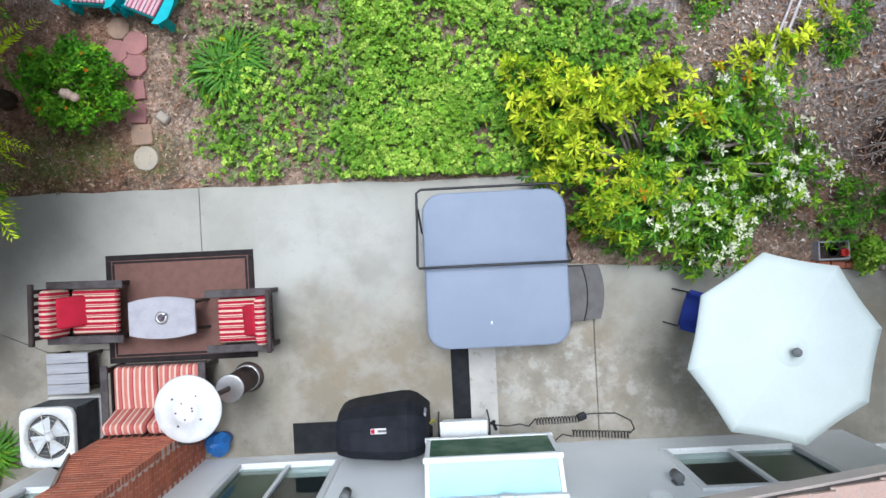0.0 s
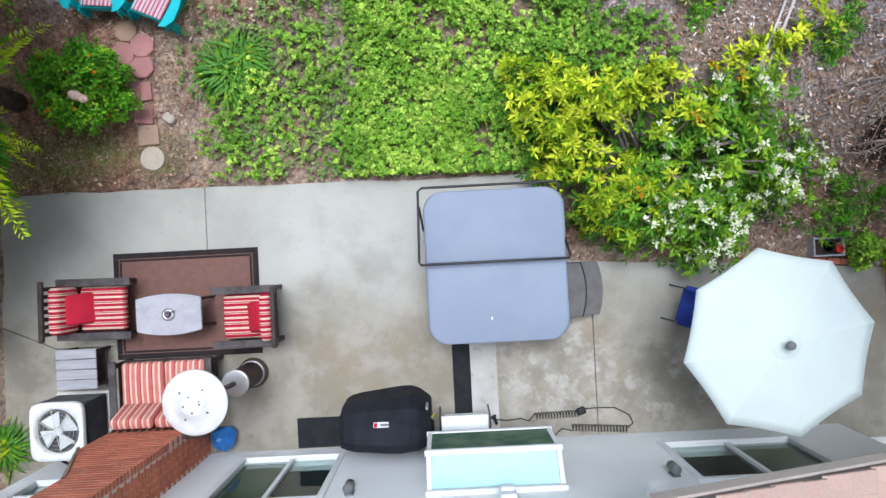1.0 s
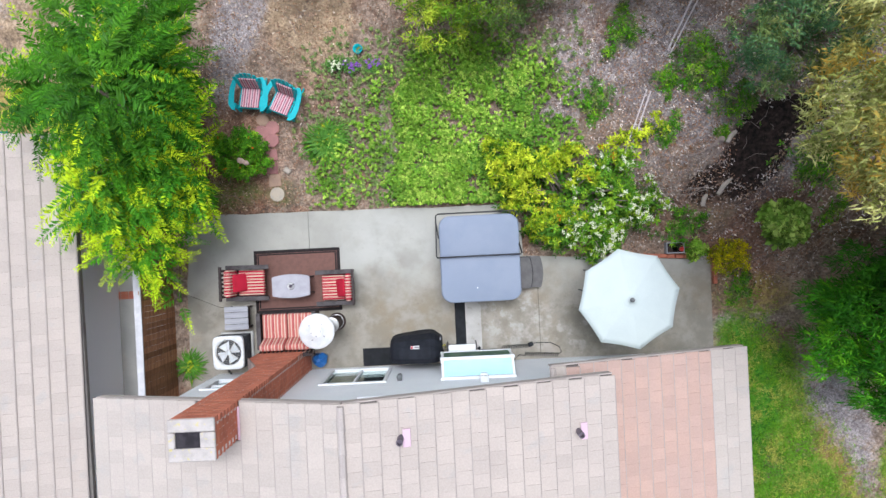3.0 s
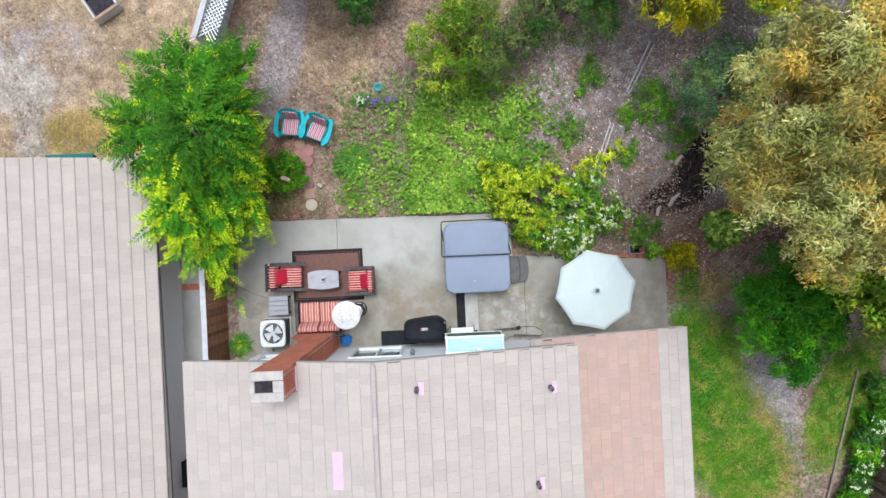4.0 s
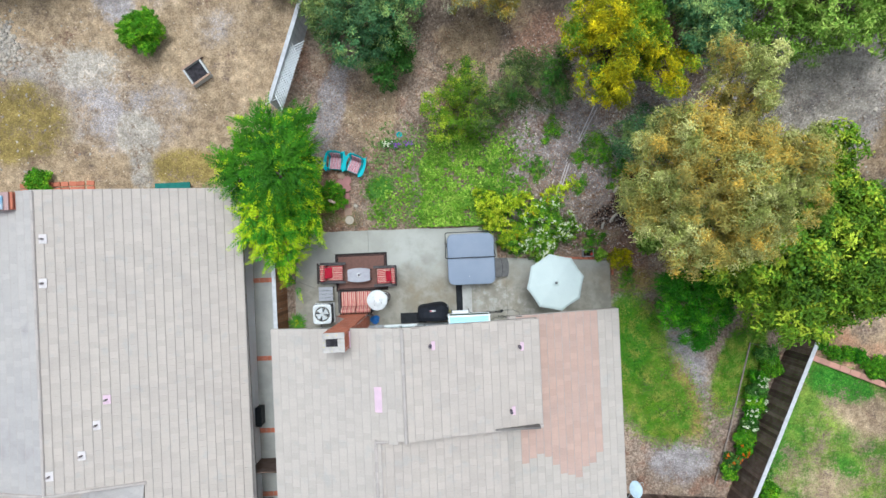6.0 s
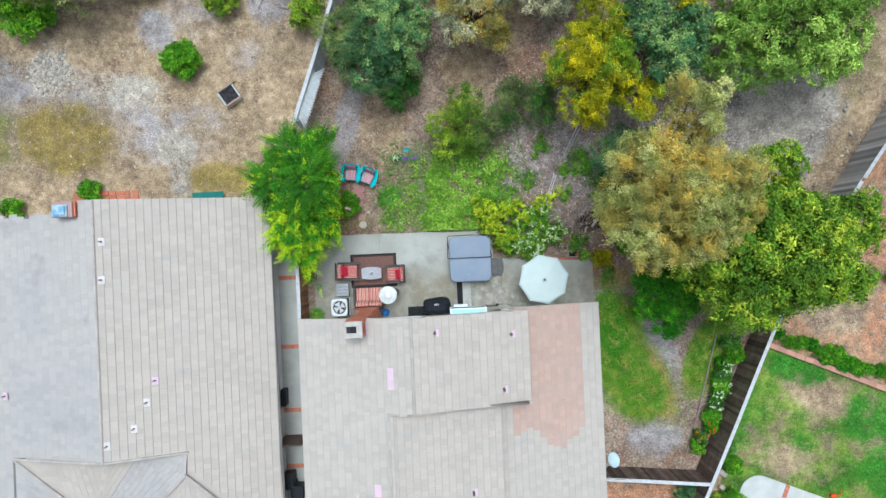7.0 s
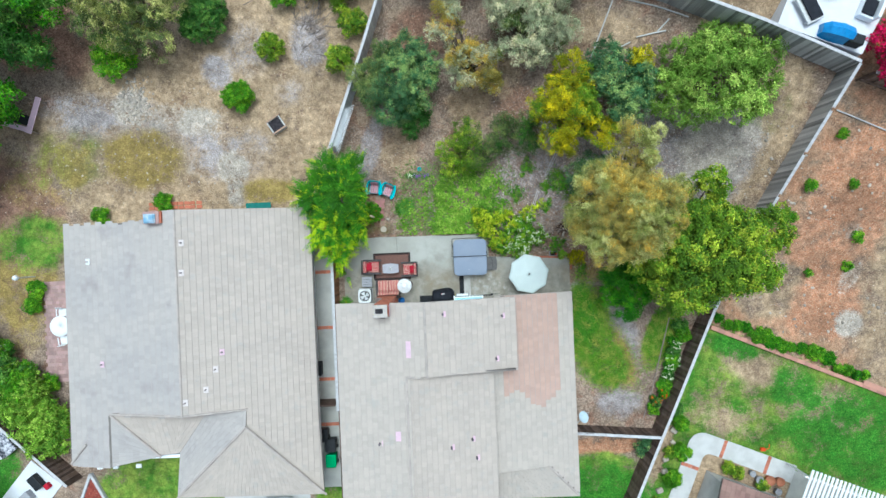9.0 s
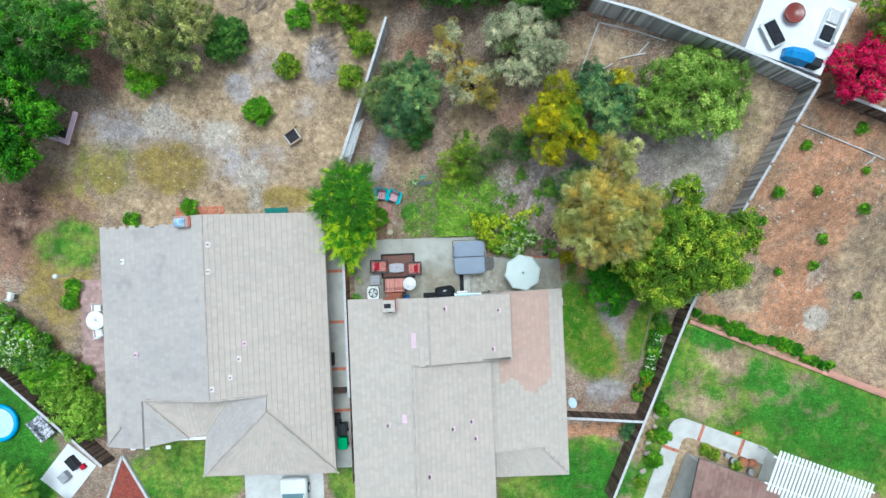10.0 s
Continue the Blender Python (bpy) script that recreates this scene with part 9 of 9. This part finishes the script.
for k in range(11):
    u = k / 10
    x, y = 16.5 + 1.9 * u, -10.0 + 4.9 * u
    bush(140 + k, "leafy rose bush in the fence border", x + random.uniform(-0.2, 0.2), y, random.uniform(0.28, 0.5), 0.7, ("leaf_green", "leaf_dark", "leaf_deep")[k % 3], (0.1, 0.045), 6, 0.8, group="border bushes by the fence", flowers=((16, "white_flower", 0.09) if k in (4, 5, 6, 8) else (10, "orange_flower", 0.09) if k in (1, 2) else None))
for k, (x, y, r, m) in enumerate(((15.9, -12.2, 0.7, "leaf_blue"), (17.6, -9.9, 0.5, "leaf_dark"), (18.0, -12.6, 0.5, "leaf_green"), (17.4, -14.2, 0.5, "leaf_green"), (18.0, -10.9, 0.45, "leaf_green"))):
    bush(155 + k, "leafy bush beside the boundary fence", x, y, r, 0.9, m, (0.11, 0.05))
for k in range(14):
    u = k / 13
    x, y = -26.5 + 7.3 * u, -3.2 - 6.6 * u + 1.1 * math.sin(3 * u)
    bush(165 + k, "dense hedge bush with pale blossoms" if k < 8 else "dense bright green hedge bush", x, y, 1.5, 2.4, ("leaf_green", "cover_leaf", "leaf_dark")[k % 3] if k < 10 else "cover_leaf", (0.15, 0.07), 7, group="hedge bushes", flowers=(190, "white_flower", 0.1) if k < 8 else None)
for k, (x, y) in enumerate(((-20.3, -1.3), (-19.7, -7.0), (-16.2, 2.9), (-12.4, 3.6), (-20.6, -2.2))):
    bush(182 + k, "small leafy shrub beside the pink terrace", x, y, 0.55, 0.7, "leaf_green", (0.1, 0.05))
for k, (x, y, h) in enumerate(((-24.0, -14.0, 2.2), (-22.3, -16.2, 1.8))):
    rng = np.random.default_rng(200 + k)
    palm = thing("palm", "small yellow-green feather palm", "palm", pose(x, y, 0))
    part("trunk", Geo().tube([(0, 0, 0), (0.03, 0, h * 0.5), (0, 0, h)], [0.14, 0.11, 0.1], 10), M["bark"], palm)
    for i in range(11):
        a = i * 2.4
        pts = np.array([[r * math.cos(a), r * math.sin(a), h + 0.5 * r - 0.42 * r * r] for r in np.linspace(0.05, 1.7, 22)])
        ax = np.tile([[-math.sin(a), math.cos(a), 0.0]], (22, 1))
        v = []
        for sgn in (1, -1):
            d = ax * sgn + [[0.45 * math.cos(a), 0.45 * math.sin(a), -0.25]]
            w = np.tile([[0.055 * math.cos(a), 0.055 * math.sin(a), 0]], (22, 1))
            v.append(np.stack([pts, pts + d * 0.22 + w, pts + d * 0.45, pts + d * 0.22 - w], 1))
        v = np.concatenate(v).reshape(-1, 3)
        part("frond", soup("frond", v, np.arange(len(v)).reshape(-1, 4)), M["leaf_lime"], palm)
for k, (u, w) in enumerate(((2.6, -1.45), (3.3, -1.55), (4.9, -1.75), (-0.9, -1.8), (-0.7, -5.0))):
    p = at_path(u, w)
    bush(190 + k, "yellow-green leafy plant beside the curved path", p[0], p[1], 0.36, 0.5, "leaf_lime", (0.1, 0.05), group="plants by the path")
rng = np.random.default_rng(77)
yucca = thing("yucca", "spiky grey-green agave under the tree", "agave", pose(-18.9, 12.4, gz(-18.9, 12.4)))
part("leaves", soup("leaves", *rosettes(np.tile([[0, 0, 0.1]], (6, 1)), np.tile([[0, 0, 1.0]], (6, 1)), 9, 0.75, 0.1, 0.5, rng, 0.1)), M["leaf_blue"], yucca)


# the shrub with yellow tips and white blossoms beside the hot tub
def blossom_shrub():
    rng = np.random.default_rng(9)
    x0, y0 = 8.1, 0.95
    z0 = gz(x0, y0)
    t = thing("flowering_shrub", "spreading yellow-green shrub with clusters of white blossoms", "shrub", pose(x0, y0, z0))
    tips, ax = [], []
    while len(tips) < 330:
        a = rng.uniform(0, 2 * math.pi)
        r = math.sqrt(rng.random())
        out = 1.0 + 0.13 * math.sin(3 * a + 0.6) + 0.10 * math.sin(5 * a + 2.0) + 0.06 * math.sin(9 * a)
        ux, uy = r * out * math.cos(a), r * out * math.sin(a)
        x = x0 + 0.1 + 2.1 * ux - 0.25 * uy
        y = y0 + 0.02 + 1.38 * uy - 0.2 * ux
        thin = math.sin(2.6 * x + 1.4 * math.sin(2.1 * y)) * math.sin(3.1 * y + 0.9 * math.sin(2.7 * x))
        if (x < 7.05 and y < 0.75) or (x > 9.5 and y > 1.35) or thin < -0.45 and rng.random() < 0.8:
            continue
        top = 1.3 * (1 - 0.6 * r * r) + 0.25 * thin + rng.uniform(-0.35, 0.12)
        z = max(gz(x, y), 0) * 0.55 + z0 * 0.45 + max(top, 0.2)
        tips.append((x - x0, y - y0, z - z0))
        ax.append((0.5 * ux + rng.normal(0, 0.3), 0.5 * uy + rng.normal(0, 0.3), 1.0))
    for k in range(18):
        u = k / 17
        tips.append((9.15 + 1.0 * u - x0 + rng.normal(0, 0.13), 2.1 + 0.32 * u - y0 + rng.normal(0, 0.1), 1.15 + 0.3 * u + rng.normal(0, 0.08)))
        ax.append((0.2, 0.3, 1.0))
    tips, ax = np.array(tips), np.array(ax)
    for k in range(0, len(tips), 6):
        e = Vector(tips[k])
        part("branch", Geo().tube([(rng.normal(0, 0.08), rng.normal(0, 0.08), 0.02), e * 0.5 + Vector((0, 0, 0.16)), e], [0.03, 0.02, 0.008], 6), M["dry_wood"], t)
    part("branch", Geo().tube([(0.1, 0.1, 0.1), (0.7, 0.75, 0.75), (1.25, 1.15, 1.1), (2.0, 1.5, 1.4)], [0.035, 0.026, 0.018, 0.008], 8), M["dry_wood"], t)
    wx = tips[:, 0] + x0
    wy = tips[:, 1] + y0
    late = np.arange(len(tips)) >= len(tips) - 18
    yellow = late | (wx - 0.8 * (wy - 0.9) + rng.normal(0, 0.38, len(tips)) < 8.05)
    many = np.concatenate([tips, tips + rng.normal(0, 0.12, tips.shape) - [[0, 0, 0.07]], tips + rng.normal(0, 0.12, tips.shape)])
    axm = np.concatenate([ax, ax + rng.normal(0, 0.4, ax.shape), ax + rng.normal(0, 0.4, ax.shape)])
    ym = np.tile(yellow, 3)
    for sel, m in ((ym, "shrub_yellow"), (~ym, "shrub_green")):
        q = many[sel]
        own = np.clip(rng.normal(0.05, 0.22, len(q)), -0.5, 0.5)
        part("leaves", soup("leaves", *merge(rosettes(q, axm[sel], 8, 0.14, 0.042, 0.22, rng, 0.12), rosettes(q + [[0, 0, 0.02]], axm[sel], 5, 0.08, 0.028, 0.75, rng, 0.05)), np.concatenate([np.repeat(own, 8), np.repeat(own + 0.15, 5)])), M[m], t)
    # inner leaves painted darker, as if shaded by the tips above
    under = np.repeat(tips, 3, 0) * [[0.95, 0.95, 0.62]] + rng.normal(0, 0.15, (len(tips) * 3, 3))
    part("leaves", soup("leaves", *rosettes(under, np.repeat(ax, 3, 0), 6, 0.14, 0.042, 0.1, rng, 0.25)), M["shrub_shaded"], t)
    old = tips[yellow & (rng.random(len(tips)) < 0.06)]
    part("leaves", soup("leaves", *rosettes(old + [[0, 0, 0.01]], np.tile([[0, 0, 1.0]], (len(old), 1)), 6, 0.10, 0.04, 0.2, rng, 0.15)), M["leaf_rusty"], t, "orange withering leaves")
    band = (wx > 7.9) & ~yellow & (rng.random(len(tips)) < np.where((wx > 9.3) | (wy < 0.3), 0.75, 0.42))
    fl = tips[band]
    fl = np.repeat(fl, 3, 0) + rng.normal(0, 0.06, (len(fl) * 3, 3)) + [[0, 0, 0.07]]
    part("blossom", soup("blossom", *rosettes(fl, np.tile([[0, 0, 1.0]], (len(fl), 1)) + rng.normal(0, 0.35, (len(fl), 3)), 6, 0.072, 0.03, 0.45, rng, 0.02)), M["white_flower"], t, "white star-shaped blossoms")


blossom_shrub()


def scatter(rng, n, x0, x1, y0, y1, keep):
    x, y = rng.uniform(x0, x1, n), rng.uniform(y0, y1, n)
    k = keep(x, y, rng.random(n))
    return x[k], y[k]


def cover_density(x, y):
    """How thickly the ground cover grows."""
    d = blob(x, y, 5.6, 2.7, 2.35, 2.1, 0, 0.35)
    d = np.maximum(d, blob(x, y, 5.2, 1.5, 2.0, 0.75, 0, 0.25))
    d = np.maximum(d, 0.36 * blob(x, y, 2.5, 1.75, 0.8, 0.85, 0, 0.5))
    d = np.maximum(d, 0.7 * blob(x, y, 6.9, 1.5, 0.7, 1.4, 0, 0.4))
    d = d * np.clip(0.72 + 0.45 * np.sin(2.3 * x + 1.7 * np.sin(1.9 * y)) * np.sin(2.9 * y + 1.3 * np.sin(2.2 * x)) + 0.25 * np.sin(7.1 * x + 3 * y) * np.sin(6.3 * y - 2 * x), 0, 1)
    d = d * (1 - 0.9 * np.exp(-((x - 3.55 - 0.15 * (y - 2) - 0.18 * np.sin(3.1 * y)) / 0.24) ** 2))
    d = d * np.clip(0.92 + 0.62 * np.sin(4.3 * x + 2.2 * np.sin(3.7 * y)) * np.sin(5.1 * y + 1.9 * np.sin(4.9 * x)), 0.3, 1)
    return np.where(y < patio_edge(x) + 0.06, 0, d)


def ground_cover():
    rng = np.random.default_rng(4)
    x, y = scatter(rng, 34000, 1.4, 8.4, 0.9, 5.4, lambda x, y, r: r < cover_density(x, y) ** 1.15)
    h = rng.uniform(0.10, 0.26, len(x)) + 0.08 * np.sin(x * 3.1) * np.sin(y * 2.7)
    P = np.stack([x, y, ground_z(x, y) + h], -1)
    A = np.tile([[0, 0, 1.0]], (len(x), 1)) + rng.normal(0, 0.28, (len(x), 3))
    shade = np.clip(0.22 * np.sin(2.7 * x + 2 * np.sin(2.1 * y)) * np.sin(3.3 * y + x) + rng.normal(0, 0.18, len(x)), -0.5, 0.5)
    # lower leaf layer toned darker: shade between leaves put into the colour
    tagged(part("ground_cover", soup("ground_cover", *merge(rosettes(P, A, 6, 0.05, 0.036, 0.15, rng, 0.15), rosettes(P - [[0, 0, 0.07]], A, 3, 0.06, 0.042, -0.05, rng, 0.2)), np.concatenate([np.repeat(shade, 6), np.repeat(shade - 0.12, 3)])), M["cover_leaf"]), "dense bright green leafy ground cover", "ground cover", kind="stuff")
    x, y = scatter(rng, 9000, 1.2, 8.6, 0.9, 5.6, lambda x, y, r: (r < 0.42 * np.maximum(blob(x, y, 3.0, 2.9, 1.6, 2.2, 0, 0.4), blob(x, y, 5.5, 4.2, 2.8, 1.1, 0, 0.5))) & (y > patio_edge(x) + 0.06))
    P = np.stack([x, y, ground_z(x, y) + rng.uniform(0.03, 0.12, len(x))], -1)
    A = np.tile([[0, 0, 1.0]], (len(x), 1)) + rng.normal(0, 0.35, (len(x), 3))
    tagged(part("ground_cover", soup("ground_cover", *rosettes(P, A, 6, 0.065, 0.042, 0.2, rng, 0.15)), M["cover_pale"]), "sparse pale green seedlings on grey soil", "ground cover", kind="stuff")


ground_cover()


def strap_clump(x, y, n, L, label, seed):
    rng = np.random.default_rng(seed)
    t = thing("strap_leaf_clump", label, "plant", pose(x, y, gz(x, y)), "strap-leaved clumps")
    v = []
    for k in range(n):
        a, l, w = rng.uniform(0, 6.283), L * rng.uniform(0.6, 1.1), 0.014 * rng.uniform(0.7, 1.2)
        up = rng.uniform(0.35, 1.7)
        bx, by = rng.normal(0, 0.06, 2)
        s = np.array([-math.sin(a), math.cos(a), 0]) * w
        pts = [np.array([bx + math.cos(a) * l * u, by + math.sin(a) * l * u, 0.02 + l * (up * u - (up * 0.95) * u * u)]) for u in (0, 0.3, 0.6, 0.85, 1.0)]
        ws = (0.7, 1.0, 0.9, 0.6, 0.08)
        for i in range(4):
            v.append([pts[i] - s * ws[i], pts[i] + s * ws[i], pts[i + 1] + s * ws[i + 1], pts[i + 1] - s * ws[i + 1]])
    v = np.array(v).reshape(-1, 3)
    part("blade_tuft", soup("blade_tuft", v, np.arange(len(v)).reshape(-1, 4)), M["blade"], t)


strap_clump(2.0, 2.65, 270, 0.62, "arching bright green daylily clump", 301)
strap_clump(2.25, 2.9, 160, 0.5, "arching yellow-green daylily clump", 302)
strap_clump(5.65, 2.1, 260, 0.55, "grassy clump among the ground cover", 303)
strap_clump(-1.75, -2.9, 160, 0.45, "dark grassy clump by the fence", 304)
rng = np.random.default_rng(61)
for x, y, m, lab in ((2.48, 4.55, "white_flower", "white blossoms in a black pot"), (2.86, 4.5, "purple_flower", "purple flowering low plant"), (3.4, 4.5, "purple_flower", "purple flowering low plant")):
    t = thing("flowers", lab, "flowers", pose(x, y, gz(x, y)))
    P = np.stack([rng.normal(0, 0.09, 26), rng.normal(0, 0.07, 26), rng.uniform(0.2, 0.3, 26)], -1)
    part("blossom", soup("blossom", *rosettes(P, np.tile([[0, 0, 1.0]], (26, 1)), 5, 0.04, 0.025, 0.3, rng)), M[m], t)
    P = np.stack([rng.normal(0, 0.12, 60), rng.normal(0, 0.1, 60), rng.uniform(0.1, 0.22, 60)], -1)
    part("leaves", soup("leaves", *rosettes(P, np.tile([[0, 0, 1.0]], (60, 1)), 5, 0.06, 0.03, 0.2, rng)), M["leaf_dark"], t)


def dark_patch(x, y):
    """Where the near-black patch of ground lies on the slope."""
    return np.maximum.reduce([blob(x, y, 12.95, 2.5, 0.85, 0.42, 8, 0.4), blob(x, y, 12.4, 1.8, 0.55, 0.85, -22, 0.45), 0.45 * blob(x, y, 11.75, 1.05, 0.7, 0.5, 0, 0.5)])


def litter():
    """Fallen leaves, twigs and pebbles on the slope."""
    rng = np.random.default_rng(8)
    x, y = scatter(rng, 120000, -2.2, 17, -2.5, 9, lambda x, y, r: (r < 0.34 + 0.3 * blob(x, y, 12, 1.5, 2.5, 3) + 0.45 * blob(x, y, -0.4, 2.2, 1.8, 2.2) + 0.3 * blob(x, y, 10.2, 2.6, 1.8, 2.2) - 0.35 * cover_density(x, y) - 0.8 * dark_patch(x, y)) & ~in_patio(x, y) & (y > -1.8 + 0 * x) & ((x > -1.75) | (y > 1)) & ((x > 11.9) | (y > patio_edge(x) + 0.04)))
    P = np.stack([x, y, ground_z(x, y) + 0.012], -1)
    A = np.tile([[0, 0, 1.0]], (len(x), 1)) + rng.normal(0, 0.35, (len(x), 3))
    tagged(part("leaf_litter", soup("leaf_litter", *rosettes(P, A, 1, 0.07, 0.026, 0.05, rng, 0.0)), M["litter"]), "dry brown and pale fallen leaves", "leaf litter", kind="stuff")
    x, y = scatter(rng, 60000, 7.5, 21, -1.5, 9, lambda x, y, r: (r < 0.75 * blob(x, y, 12.5, 3.8, 6.5, 4.6, 0, 0.4) - 0.8 * dark_patch(x, y)) & ~in_patio(x, y) & ((x > 11.9) | (y > patio_edge(x) + 0.3)))
    P = np.stack([x, y, ground_z(x, y) + 0.014], -1)
    A = np.tile([[0, 0, 1.0]], (len(x), 1)) + rng.normal(0, 0.4, (len(x), 3))
    tagged(part("bark_litter", soup("bark_litter", *rosettes(P, A, 1, 0.085, 0.028, 0.05, rng, 0.0)), M["litter_pale"]), "pale grey-pink bark strips on the slope", "bark litter", kind="stuff")
    def bare(x, y, r):
        house_zone = (x > -17.2) & (x < 11.4) & (y < 2.9) & ((x < -2) | (y < 1.2))
        return (~house_zone) & (r < (1 - dark_patch(x, y)) * np.where(x > 21, 0.25, np.where(x < -1, 0.18, 0.5))) & ((y > 3.2) | (x > 21) & (y > -5.2 - 0.435 * (x - 20.6)) | (x > 12) & (y > -1)) & ~((x > 20.5) & (y > 9.2 + 0.45 * (25 - x)))
    x, y = scatter(rng, 60000, -25, 33, -9, 15, bare)
    P = np.stack([x, y, ground_z(x, y) + 0.014], -1)
    A = np.tile([[0, 0, 1.0]], (len(x), 1)) + rng.normal(0, 0.4, (len(x), 3))
    tagged(part("dry_litter", soup("dry_litter", *rosettes(P, A, 1, 0.11, 0.045, 0.05, rng, 0.0)), M["dry_chips"]), "dry straw and chips on bare soil", "litter", kind="stuff")
    g = Geo()
    for k in range(420):
        x, y = rng.uniform(-1, 14), rng.uniform(1, 9)
        if in_patio(np.array(x), np.array(y)) or cover_density(np.array(x), np.array(y)) > 0.3:
            continue
        a, L = rng.uniform(0, 3.14), rng.uniform(0.15, 0.7)
        z = gz(x, y)
        g.tube([(x, y, z + 0.01), (x + L * 0.5 * math.cos(a), y + L * 0.5 * math.sin(a), gz(x + L * 0.5 * math.cos(a), y + L * 0.5 * math.sin(a)) + 0.03), (x + L * math.cos(a + 0.3), y + L * math.sin(a + 0.3), gz(x + L * math.cos(a + 0.3), y + L * math.sin(a + 0.3)) + 0.012)], [0.008, 0.006, 0.003], 4)
    tagged(part("twigs", g, M["dry_wood"]), "scattered dry grey twigs on the soil", "twigs", kind="stuff")
    g = Geo()
    for k in range(900):
        w = rng.random()
        if w < 0.4:
            x, y = rng.normal(-13.95, 0.42), rng.normal(9.6, 0.6)
            s = rng.uniform(0.05, 0.14)
        elif w < 0.6:
            x, y = rng.uniform(-19, -7), rng.uniform(4, 11)
            s = rng.uniform(0.03, 0.08)
        elif w < 0.8:
            x, y = rng.uniform(21, 32), rng.uniform(-6, 6)
            s = rng.uniform(0.04, 0.16)
        else:
            x, y = rng.uniform(13, 24), rng.uniform(1, 8)
            s = rng.uniform(0.03, 0.08)
        z = gz(x, y)
        g.rbox((x, y, z + s * 0.2), (s * 1.4, s, s * 0.7), s * 0.2, 1, rng.uniform(0, 180))
    tagged(part("pebbles", g, M["rock"]), "scattered pale stones on bare soil", "stones", kind="stuff")


litter()


def lawn():
    rng = np.random.default_rng(15)
    x, y = scatter(rng, 26000, 11.4, 18.5, -10.5, -1.5, lambda x, y, r: r < np.maximum.reduce([blob(x, y, 12.9, -5.2, 1.4, 2.9, 6), blob(x, y, 13.9, -7.4, 1.2, 1.4), blob(x, y, 17.2, -5.6, 0.9, 2.2, -25), 0.6 * blob(x, y, 14.6, -6.8, 0.8, 1.9, 20, 0.8)]))
    k = x > 11.4
    P = np.stack([x[k], y[k], ground_z(x[k], y[k])], -1)
    tagged(part("lawn_grass", soup("lawn_grass", *rosettes(P, np.tile([[0, 0, 1.0]], (len(P), 1)), 4, 0.10, 0.016, 0.75, rng, 0.2)), M["grass"]), "patchy green and yellow lawn grass", "grass", kind="stuff")


lawn()
